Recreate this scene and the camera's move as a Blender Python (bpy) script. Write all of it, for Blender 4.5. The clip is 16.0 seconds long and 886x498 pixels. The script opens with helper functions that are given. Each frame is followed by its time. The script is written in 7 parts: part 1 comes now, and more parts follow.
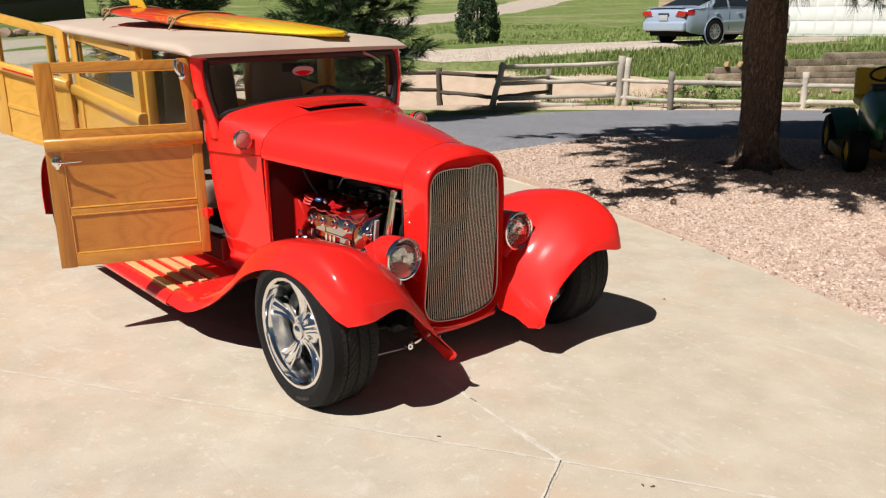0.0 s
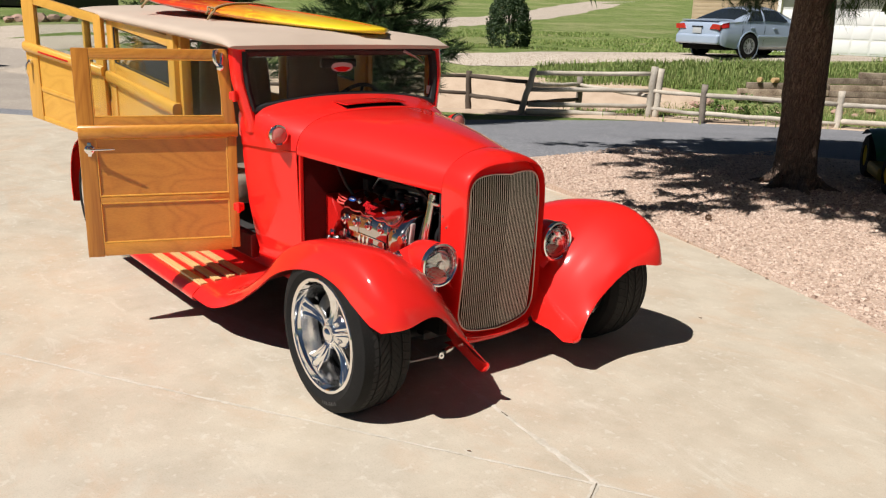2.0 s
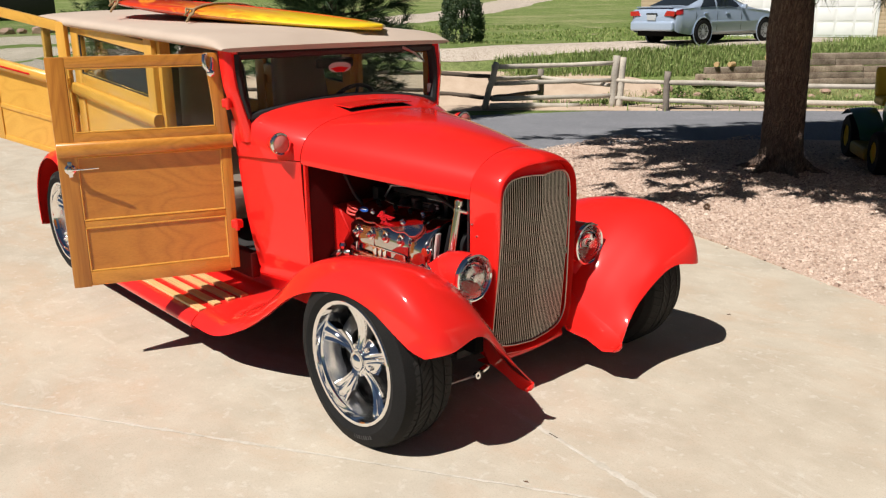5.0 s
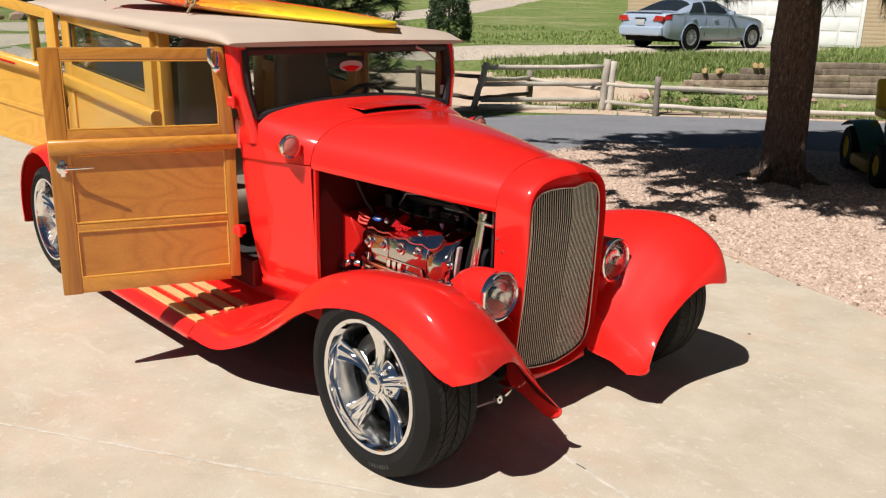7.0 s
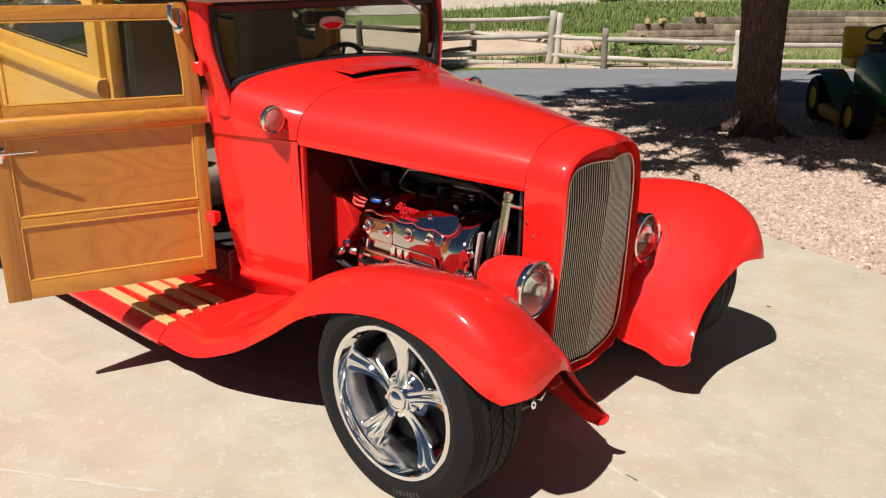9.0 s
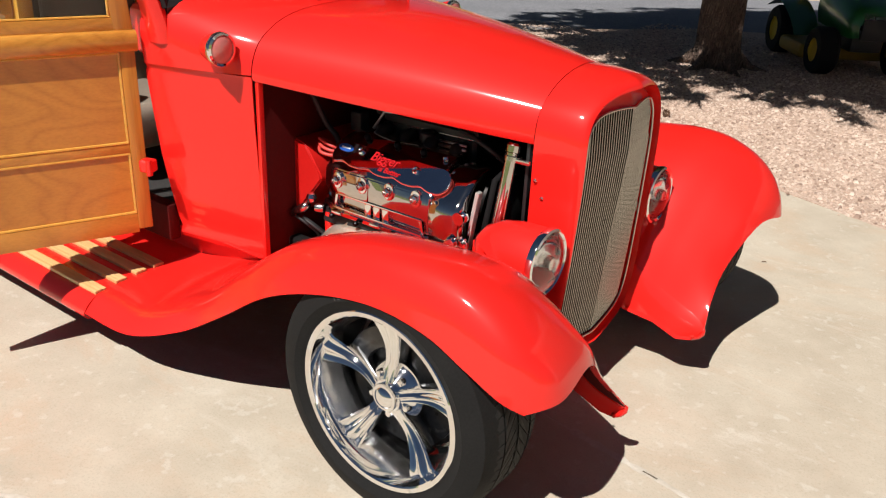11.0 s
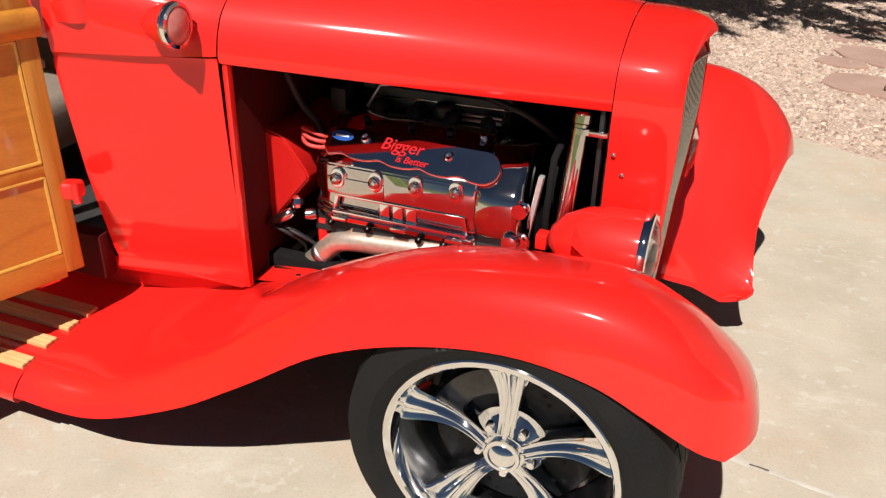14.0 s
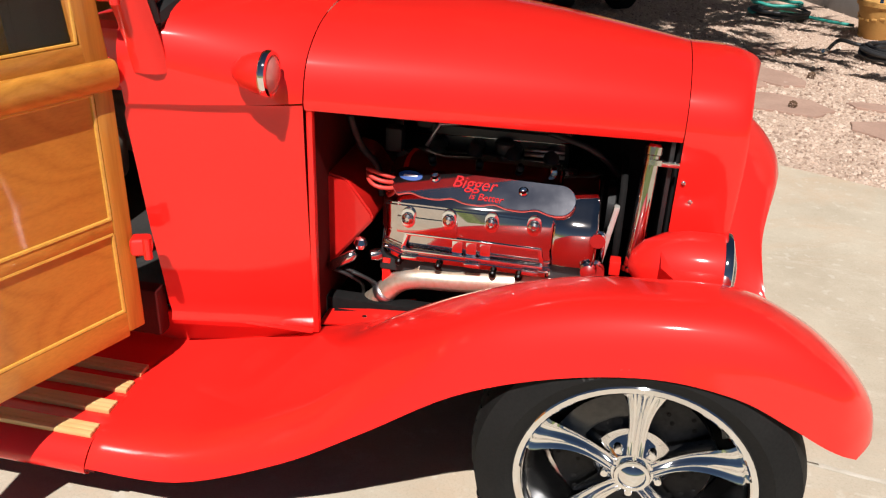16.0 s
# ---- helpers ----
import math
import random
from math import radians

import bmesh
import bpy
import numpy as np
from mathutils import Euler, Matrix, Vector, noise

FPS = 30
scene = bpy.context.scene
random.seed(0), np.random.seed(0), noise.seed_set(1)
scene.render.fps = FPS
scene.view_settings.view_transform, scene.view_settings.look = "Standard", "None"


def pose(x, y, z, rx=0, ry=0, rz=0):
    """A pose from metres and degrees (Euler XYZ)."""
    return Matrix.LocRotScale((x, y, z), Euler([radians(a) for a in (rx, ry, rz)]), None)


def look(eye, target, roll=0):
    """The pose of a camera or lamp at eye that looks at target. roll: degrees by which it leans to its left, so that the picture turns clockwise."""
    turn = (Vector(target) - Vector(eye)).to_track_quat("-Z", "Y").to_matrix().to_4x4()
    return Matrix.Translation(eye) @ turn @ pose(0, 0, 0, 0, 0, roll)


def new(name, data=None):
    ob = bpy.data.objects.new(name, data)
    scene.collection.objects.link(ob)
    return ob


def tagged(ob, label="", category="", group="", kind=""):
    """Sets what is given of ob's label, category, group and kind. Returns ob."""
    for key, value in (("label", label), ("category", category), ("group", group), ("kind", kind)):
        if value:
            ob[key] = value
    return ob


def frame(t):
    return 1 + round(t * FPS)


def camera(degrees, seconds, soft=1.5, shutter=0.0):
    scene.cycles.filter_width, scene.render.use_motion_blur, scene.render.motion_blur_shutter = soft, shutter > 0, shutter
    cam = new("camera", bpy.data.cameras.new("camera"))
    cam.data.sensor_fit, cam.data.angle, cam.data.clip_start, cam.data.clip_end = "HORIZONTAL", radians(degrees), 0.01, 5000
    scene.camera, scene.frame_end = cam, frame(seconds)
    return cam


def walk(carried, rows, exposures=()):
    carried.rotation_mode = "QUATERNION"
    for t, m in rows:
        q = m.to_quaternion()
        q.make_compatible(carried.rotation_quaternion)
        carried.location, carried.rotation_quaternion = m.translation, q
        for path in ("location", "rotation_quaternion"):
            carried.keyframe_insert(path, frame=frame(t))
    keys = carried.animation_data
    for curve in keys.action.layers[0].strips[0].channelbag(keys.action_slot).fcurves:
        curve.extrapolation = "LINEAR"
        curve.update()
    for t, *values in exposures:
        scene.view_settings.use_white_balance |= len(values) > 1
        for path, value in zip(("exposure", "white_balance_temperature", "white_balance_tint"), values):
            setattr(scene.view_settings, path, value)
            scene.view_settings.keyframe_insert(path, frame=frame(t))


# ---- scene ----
# World: x runs forward along the hot rod, y to its left, z up; the front axle stands at x = 0.
cam = camera(56.12, 16.0, soft=1.25)
# seconds, eye x y z, turn rx ry rz
PATH = [
    (0.0, 3.1396, -2.6329, 1.7291, 73.937, 0.638, 49.678),
    (0.5, 3.1051, -2.6663, 1.7249, 73.897, 0.194, 49.535),
    (1.0, 3.0679, -2.7016, 1.7131, 73.998, -0.246, 50.279),
    (1.5, 3.0343, -2.6878, 1.7097, 73.826, -1.438, 50.922),
    (2.0, 2.9904, -2.6254, 1.7130, 74.103, -1.656, 51.610),
    (2.5, 2.9599, -2.5723, 1.7084, 74.354, -1.278, 53.018),
    (3.0, 2.9471, -2.5415, 1.7021, 74.375, -0.960, 56.251),
    (3.5, 2.8690, -2.5608, 1.6834, 74.331, -1.114, 54.479),
    (4.0, 2.7507, -2.6229, 1.6773, 74.317, -0.317, 51.175),
    (6.5, 2.2917, -2.6794, 1.6870, 73.730, -0.178, 46.320),
    (7.0, 2.2309, -2.6429, 1.6802, 73.866, -1.186, 46.682),
    (7.5, 2.1567, -2.5469, 1.6695, 73.397, -1.225, 47.166),
    (8.0, 2.0436, -2.4770, 1.6509, 72.093, -1.869, 49.043),
    (8.5, 1.8576, -2.4947, 1.6429, 71.264, -1.236, 46.041),
    (9.0, 1.6738, -2.5209, 1.6492, 70.947, -0.554, 41.850),
    (9.5, 1.5702, -2.4820, 1.6401, 70.873, -0.507, 42.994),
    (10.0, 1.4333, -2.3793, 1.6241, 68.825, -0.980, 40.741),
    (12.5, 0.8399, -2.2333, 1.5749, 65.387, -1.594, 34.449),
    (13.0, 0.6566, -2.2249, 1.5801, 66.329, -0.271, 30.667),
    (13.5, 0.5057, -2.2309, 1.5769, 65.602, -0.449, 25.178),
    (14.0, 0.3622, -2.1504, 1.5383, 61.661, -1.133, 21.955),
    (14.5, 0.2575, -2.0830, 1.5260, 58.759, -0.762, 19.152),
    (15.0, 0.1205, -2.1432, 1.5343, 59.916, -0.955, 16.850),
    (15.5, -0.0371, -2.2931, 1.5582, 62.211, -1.131, 13.107),
    (16.0, -0.1589, -2.3392, 1.5735, 63.500, -2.207, 12.022),
]
walk(cam, [(t, pose(*p)) for t, *p in PATH])

# ---- daylight ----
SUN_ELEVATION, SUN_HEADING = radians(54.6), radians(177.5)
world = bpy.data.worlds.new("sky")
scene.world = world
world.use_nodes = True
wt = world.node_tree
sky = wt.nodes.new("ShaderNodeTexSky")
sky.sky_type, sky.sun_disc = "NISHITA", False
sky.sun_elevation, sky.sun_rotation = SUN_ELEVATION, SUN_HEADING
sky.altitude, sky.air_density, sky.dust_density = 1800, 1.0, 0.6
wt.links.new(sky.outputs["Color"], wt.nodes["Background"].inputs["Color"])
wt.nodes["Background"].inputs["Strength"].default_value = 0.023
sun = new("sun", bpy.data.lights.new("sun", "SUN"))
sun.data.energy, sun.data.angle, sun.data.color = 5.95, radians(0.53), (1.0, 0.955, 0.915)
sun.matrix_world = look((1.4, -32.2, 45.4), (0, 0, 0))
scene.view_settings.exposure = 0.0

# ---- small tools ----


def mesh_of(name, bm, material, smooth=True, sharp=35):
    me = bpy.data.meshes.new(name)
    if smooth:
        for f in bm.faces:
            f.smooth = True
        limit = radians(sharp)
        for e in bm.edges:
            e.smooth = len(e.link_faces) == 2 and e.calc_face_angle(0) < limit
    bm.to_mesh(me)
    bm.free()
    for m in material if isinstance(material, (list, tuple)) else [material]:
        me.materials.append(m)
    return me


def part(name, bm, material, parent=None, label="", smooth=True, sharp=35):
    """One bmesh as one mesh object under a thing or under a part."""
    ob = new(name, mesh_of(name, bm, material, smooth, sharp))
    ob.parent = parent
    if label:
        ob["label"] = label
    return ob


def thing(name, label, category, m=Matrix(), group="", kind=""):
    ob = new(name)
    ob.matrix_world = m
    ob.empty_display_size = 0.1
    return tagged(ob, label, category, group, kind)


def solid(ob, thick, offset=-1):
    mod = ob.modifiers.new("thickness", "SOLIDIFY")
    mod.thickness, mod.offset = thick, offset
    return ob


def box(sx, sy, sz, at=(0, 0, 0), bevel=0.0, turn=(0, 0, 0), seg=2, bm=None):
    """A box of that size about a middle, with rounded edges."""
    out = bmesh.new()
    bmesh.ops.create_cube(out, size=1)
    bmesh.ops.scale(out, vec=(sx, sy, sz), verts=out.verts)
    if bevel:
        bmesh.ops.bevel(out, geom=list(out.edges), offset=bevel, segments=seg, profile=0.6, affect="EDGES")
    bmesh.ops.transform(out, matrix=pose(*at, *turn), verts=out.verts)
    return add(bm, out)


def add(bm, other):
    if bm is None:
        return other
    me = bpy.data.meshes.new("scrap")
    other.to_mesh(me)
    other.free()
    bm.from_mesh(me)
    bpy.data.meshes.remove(me)
    return bm


def moved(bm, m):
    bmesh.ops.transform(bm, matrix=m, verts=bm.verts)
    return bm


def lathe(profile, steps=40, m=Matrix(), bm=None, close=False):
    """A turned body round z from (radius, height) points."""
    out = bmesh.new()
    rings = []
    for r, z in profile:
        if r < 1e-6:
            rings.append([out.verts.new((0, 0, z))])
        else:
            rings.append([out.verts.new((r * math.cos(2 * math.pi * i / steps), r * math.sin(2 * math.pi * i / steps), z)) for i in range(steps)])
    pairs = list(zip(rings, rings[1:])) + ([(rings[-1], rings[0])] if close else [])
    for a, b in pairs:
        for i in range(steps):
            j = (i + 1) % steps
            q = [a[i % len(a)], a[j % len(a)], b[j % len(b)], b[i % len(b)]]
            q = [v for k, v in enumerate(q) if v not in q[:k]]
            if len(q) > 2:
                out.faces.new(q)
    bmesh.ops.recalc_face_normals(out, faces=out.faces)
    moved(out, m)
    return add(bm, out)


def tube(points, radius, steps=10, bm=None, cap=True):
    """A round bar along points; radius one number or one a point."""
    out = bmesh.new()
    pts = [Vector(p) for p in points]
    rings, side = [], None
    for i, p in enumerate(pts):
        d = (pts[min(i + 1, len(pts) - 1)] - pts[max(i - 1, 0)]).normalized()
        if side is None:
            side = d.orthogonal().normalized()
        side = (side - d * side.dot(d)).normalized()
        up = d.cross(side)
        r = radius[i] if isinstance(radius, (list, tuple)) else radius
        rings.append([out.verts.new(p + r * (math.cos(a) * side + math.sin(a) * up)) for a in (2 * math.pi * k / steps for k in range(steps))])
    for a, b in zip(rings, rings[1:]):
        for k in range(steps):
            out.faces.new((a[k], a[(k + 1) % steps], b[(k + 1) % steps], b[k]))
    if cap:
        out.faces.new(rings[0][::-1])
        out.faces.new(rings[-1])
    return add(bm, out)


def spline(ctrl, n):
    """n + 1 points on a smooth curve through control points, evenly in parameter."""
    c = np.array(ctrl, float)
    k = len(c) - 1
    out = []
    for i in range(n + 1):
        u = i / n * k
        a = min(int(u), k - 1)
        f = u - a
        p0, p1, p2, p3 = c[max(a - 1, 0)], c[a], c[a + 1], c[min(a + 2, k)]
        out.append(0.5 * (2 * p1 + (p2 - p0) * f + (2 * p0 - 5 * p1 + 4 * p2 - p3) * f * f + (3 * p1 - p0 - 3 * p2 + p3) * f ** 3))
    return np.array(out)


def skin(rows, bm=None, loop=False):
    """Faces between rows of points."""
    out = bmesh.new()
    vs = [[out.verts.new(tuple(p)) for p in r] for r in rows]
    for a, b in zip(vs, vs[1:]):
        n = len(a)
        for i in range(n if loop else n - 1):
            j = (i + 1) % n
            out.faces.new((a[i], a[j], b[j], b[i]))
    return add(bm, out)


def loft(stations, n_along, n_across):
    """A smooth sheet through stations, each a list of control points."""
    fine = [spline(s, n_across) for s in stations]
    cols = [spline([f[j] for f in fine], n_along) for j in range(n_across + 1)]
    return [[cols[j][i] for j in range(n_across + 1)] for i in range(n_along + 1)]


def prism(outline, depth, m=Matrix(), bevel=0.0, bm=None):
    """A flat plate of that outline in xy, that thick along z."""
    out = bmesh.new()
    bot = [out.verts.new((x, y, 0)) for x, y in outline]
    top = [out.verts.new((x, y, depth)) for x, y in outline]
    out.faces.new(bot[::-1])
    out.faces.new(top)
    n = len(outline)
    for i in range(n):
        out.faces.new((bot[i], bot[(i + 1) % n], top[(i + 1) % n], top[i]))
    bmesh.ops.recalc_face_normals(out, faces=out.faces)
    if bevel:
        edges = [e for e in out.edges if abs(e.verts[0].co.z - e.verts[1].co.z) < 1e-6]
        bmesh.ops.bevel(out, geom=edges, offset=bevel, segments=2, profile=0.6, affect="EDGES")
    moved(out, m)
    return add(bm, out)


def mirrored(bm):
    bmesh.ops.scale(bm, vec=(1, -1, 1), verts=bm.verts)
    bmesh.ops.reverse_faces(bm, faces=bm.faces)
    return bm


def letters(name, text, size, material, parent, m, thick=0.001, bold=0.0, shear=0.0):
    cu = bpy.data.curves.new(name, "FONT")
    cu.body, cu.size, cu.extrude, cu.align_x, cu.align_y, cu.offset, cu.shear = text, size, thick, "CENTER", "CENTER", bold, shear
    tmp = new("scrap", cu)
    me = bpy.data.meshes.new_from_object(tmp.evaluated_get(bpy.context.evaluated_depsgraph_get()))
    bpy.data.objects.remove(tmp)
    me.transform(m)
    me.materials.append(material)
    ob = new(name, me)
    ob.parent = parent
    return ob

# ---- materials ----
def blank(name):
    m = bpy.data.materials.new(name)
    m.use_nodes = True
    return m, m.node_tree, m.node_tree.nodes["Principled BSDF"]


def node(nt, kind, **sets):
    n = nt.nodes.new(kind)
    for k, v in sets.items():
        n.inputs[k.replace("_", " ")].default_value = v
    return n


def ramp(nt, fac, stops):
    r = nt.nodes.new("ShaderNodeValToRGB")
    while len(r.color_ramp.elements) < len(stops):
        r.color_ramp.elements.new(0.5)
    for e, (p, c) in zip(r.color_ramp.elements, stops):
        e.position, e.color = p, (*c, 1)
    nt.links.new(fac, r.inputs["Fac"])
    return r.outputs["Color"]


def mix(nt, fac, a, b, how="MIX"):
    n = nt.nodes.new("ShaderNodeMix")
    n.data_type, n.blend_type = "RGBA", how
    for sock, v in ((n.inputs[0], fac), (n.inputs[6], a), (n.inputs[7], b)):
        if isinstance(v, bpy.types.NodeSocket):
            nt.links.new(v, sock)
        else:
            sock.default_value = v if isinstance(v, (int, float)) else (*v, 1)
    return n.outputs[2]


def coords(nt, scale=(1, 1, 1), turn=(0, 0, 0)):
    tc = nt.nodes.new("ShaderNodeTexCoord")
    mp = nt.nodes.new("ShaderNodeMapping")
    mp.inputs["Scale"].default_value = scale
    mp.inputs["Rotation"].default_value = [radians(a) for a in turn]
    nt.links.new(tc.outputs["Object"], mp.inputs["Vector"])
    return mp.outputs["Vector"]


def noise_of(nt, vec, scale, detail=4, rough=0.55, warp=0.0):
    n = node(nt, "ShaderNodeTexNoise", Scale=scale, Detail=detail, Roughness=rough, Distortion=warp)
    nt.links.new(vec, n.inputs["Vector"])
    return n.outputs["Fac"]


def bumped(nt, bsdf, height, strength, distance=0.01):
    b = node(nt, "ShaderNodeBump", Strength=strength, Distance=distance)
    nt.links.new(height, b.inputs["Height"])
    nt.links.new(b.outputs["Normal"], bsdf.inputs["Normal"])


def plain(name, c1, c2=None, rough=0.5, metal=0.0, coat=0.0, scale=8.0, fine=80.0, bump=0.0, rough2=None, spec=0.5, vary=0.0):
    """A surface of two mixed tones at two scales, with fine relief."""
    m, nt, b = blank(name)
    c2 = c2 or c1
    v = coords(nt)
    n1, n2 = noise_of(nt, v, scale), noise_of(nt, v, fine, 3)
    both = mix(nt, 0.4, n1, n2)
    col = ramp(nt, both, [(0.35, c1), (0.65, c2)])
    if vary:
        oi = nt.nodes.new("ShaderNodeObjectInfo")
        col = mix(nt, 1.0, col, ramp(nt, oi.outputs["Random"], [(0.0, (1 - vary,) * 3), (1.0, (1 + vary, 1 + vary * .9, 1 + vary * .75))]), "MULTIPLY")
    nt.links.new(col, b.inputs["Base Color"])
    if rough2 is None:
        rough2 = rough * 1.25
    rr = ramp(nt, n1, [(0.3, (rough,) * 3), (0.7, (min(rough2, 1),) * 3)])
    nt.links.new(rr, b.inputs["Roughness"])
    b.inputs["Metallic"].default_value, b.inputs["Coat Weight"].default_value = metal, coat
    b.inputs["Coat Roughness"].default_value = 0.04
    b.inputs["Specular IOR Level"].default_value = spec
    if bump:
        bumped(nt, b, n2, bump, 0.004)
    return m


def math_of(nt, op, a, b):
    n = nt.nodes.new("ShaderNodeMath")
    n.operation = op
    nt.links.new(a, n.inputs[0])
    n.inputs[1].default_value = b
    return n.outputs[0]


def wood(name, light, dark, along, scale=1.0, coat=0.6, rough=0.32, rings=15.0):
    """Varnished timber: arched growth rings drawn out along one axis (0 x, 1 y, 2 z), with fine pores."""
    m, nt, b = blank(name)
    s, p = [5.0 * scale] * 3, [150.0] * 3
    s[along], p[along] = 0.75 * scale, 5.0
    oi = nt.nodes.new("ShaderNodeObjectInfo")
    sh = nt.nodes.new("ShaderNodeVectorMath")
    sh.operation = "ADD"
    nt.links.new(coords(nt, s), sh.inputs[0])
    nt.links.new(math_of(nt, "MULTIPLY", oi.outputs["Random"], 9.0), sh.inputs[1])
    v = sh.outputs["Vector"]
    field = noise_of(nt, v, 0.8, 2, 0.45, 0.35)
    ring = math_of(nt, "PINGPONG", math_of(nt, "MULTIPLY", field, rings * 2), 1.0)
    pores = noise_of(nt, coords(nt, p), 1.0, 3, 0.65)
    broad = noise_of(nt, coords(nt), 3.0, 3)
    mid = [(a * 1.25 + c * .75) / 2 for a, c in zip(light, dark)]
    col = ramp(nt, ring, [(0.0, light), (0.55, mid), (1.0, dark)])
    col = mix(nt, 0.40, col, ramp(nt, pores, [(0.36, dark), (0.52, mid), (0.66, light)]))
    col = mix(nt, 0.30, col, ramp(nt, broad, [(0.35, light), (0.7, mid)]))
    nt.links.new(col, b.inputs["Base Color"])
    b.inputs["Roughness"].default_value = rough
    b.inputs["Coat Weight"].default_value, b.inputs["Coat Roughness"].default_value = coat, 0.06
    bumped(nt, b, pores, 0.08, 0.002)
    return m


def glass(name, tint=(1, 1, 1), rough=0.0, ior=1.45):
    m, _, b = blank(name)
    b.inputs["Base Color"].default_value = (*tint, 1)
    b.inputs["Transmission Weight"].default_value = 1
    b.inputs["Roughness"].default_value, b.inputs["IOR"].default_value = rough, ior
    return m


# paint and metal
RED = plain("red_paint", (0.76, 0.014, 0.010), (0.80, 0.018, 0.013), 0.5, coat=1.0, scale=1.5, fine=500, rough2=0.55, spec=0.15)
RED.node_tree.nodes["Principled BSDF"].inputs["Coat Roughness"].default_value = 0.075
RED_LENS = plain("red_lens", (0.55, 0.16, 0.14), (0.62, 0.2, 0.17), 0.15, coat=1.0)
CHROME = plain("chrome", (0.86, 0.87, 0.88), (0.9, 0.9, 0.9), 0.025, metal=1.0, scale=3, rough2=0.05)
ALUMINIUM = plain("polished_aluminium", (0.66, 0.64, 0.6), (0.74, 0.72, 0.69), 0.14, metal=1.0, rough2=0.24, scale=12)
BARREL = plain("polished_barrel", (0.86, 0.86, 0.87), (0.92, 0.92, 0.92), 0.09, metal=1.0, rough2=0.24, scale=18)
STAINLESS = plain("grille_stainless", (0.58, 0.55, 0.50), (0.66, 0.63, 0.57), 0.36, metal=1.0, rough2=0.42)
# chrome darkened so that it mirrors as dimly as in the shaded bay
ENGINE_CHROME = plain("dimmed_chrome", (0.56, 0.52, 0.50), (0.64, 0.60, 0.57), 0.03, metal=1.0, scale=3, rough2=0.07)
# matt black for black parts and for shade in gaps and hollows
BLACK_AND_SHADE = plain("matt_black", (0.006, 0.006, 0.006), (0.012, 0.011, 0.011), 0.85, spec=0.15)
# the body red, darkened to stand for paint lying in shade
SHADED_RED = plain("shaded_red_paint", (0.060, 0.004, 0.0035), (0.085, 0.005, 0.0045), 0.7, spec=0.15)
CAST = plain("pale_casting", (0.62, 0.60, 0.55), (0.72, 0.70, 0.66), 0.4, metal=0.6)
STEEL = plain("brushed_steel", (0.42, 0.42, 0.43), (0.52, 0.52, 0.52), 0.35, metal=1.0)
DARK_STEEL = plain("dark_disc_steel", (0.016, 0.016, 0.017), (0.030, 0.030, 0.031), 0.30, metal=1.0)
HEADER = plain("header_pipe", (0.84, 0.78, 0.68), (0.66, 0.50, 0.33), 0.34, metal=0.8, rough2=0.46, scale=9)
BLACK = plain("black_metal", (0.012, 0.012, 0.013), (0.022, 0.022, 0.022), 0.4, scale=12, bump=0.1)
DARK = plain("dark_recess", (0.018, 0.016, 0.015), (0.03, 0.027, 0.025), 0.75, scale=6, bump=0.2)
SEAL = plain("black_rubber_seal", (0.01, 0.01, 0.011), (0.018, 0.018, 0.018), 0.55)
RUBBER = plain("tyre_rubber", (0.007, 0.007, 0.007), (0.014, 0.0135, 0.013), 0.72, scale=14, fine=160, bump=0.12, spec=0.22)
RUBBER_TREAD = plain("worn_tread_rubber", (0.011, 0.0105, 0.010), (0.020, 0.019, 0.018), 0.6, scale=20, fine=160, bump=0.1, spec=0.25)
RUBBER_MARK = plain("tyre_lettering", (0.045, 0.043, 0.042), (0.065, 0.062, 0.06), 0.6, spec=0.2)
GLASS = glass("window_glass", (0.80, 0.84, 0.82), ior=1.28)
LENS = glass("lamp_lens", (0.97, 0.98, 1.0), 0.02)
BLUE_OVAL = plain("blue_enamel", (0.015, 0.07, 0.3), (0.02, 0.09, 0.36), 0.2, coat=1)
RED_INK = plain("red_engraving", (0.55, 0.008, 0.012), (0.62, 0.012, 0.018), 0.5, spec=0.1)
SILVER_INK = plain("silver_ink", (0.72, 0.74, 0.78), None, 0.3)
RED_CABLE = plain("red_silicone", (0.62, 0.05, 0.04), (0.7, 0.07, 0.05), 0.45)
# timber
DOOR_Z = wood("door_oak_upright", (0.60, 0.255, 0.038), (0.34, 0.115, 0.014), 2, coat=0.35)
DOOR_X = wood("door_oak_level", (0.64, 0.285, 0.045), (0.40, 0.145, 0.018), 1, coat=0.35)
DOOR_PANEL = wood("door_panel_oak", (0.60, 0.25, 0.037), (0.40, 0.135, 0.017), 1, 0.8, coat=0.35)
MAPLE = wood("side_maple", (0.74, 0.41, 0.072), (0.60, 0.30, 0.042), 0, 0.8)
MAPLE_Z = wood("side_maple_upright", (0.72, 0.39, 0.07), (0.60, 0.30, 0.042), 2, 0.8)
BEAD = wood("sunlit_bead_oak", (0.72, 0.38, 0.07), (0.55, 0.25, 0.035), 0, 1.2)
SLAT_PALE = wood("slat_maple", (0.72, 0.50, 0.22), (0.6, 0.37, 0.14), 0, 1.5)
# cloth and trim
TOP_CLOTH = plain("tan_top_vinyl", (0.45, 0.355, 0.28), (0.52, 0.42, 0.335), 0.75, scale=2.5, fine=320, bump=0.18)
LEATHER = plain("beige_leather", (0.20, 0.16, 0.125), (0.25, 0.205, 0.16), 0.5, scale=5, bump=0.15)
TRIM = plain("beige_trim", (0.30, 0.26, 0.2), (0.36, 0.31, 0.25), 0.7, scale=5)
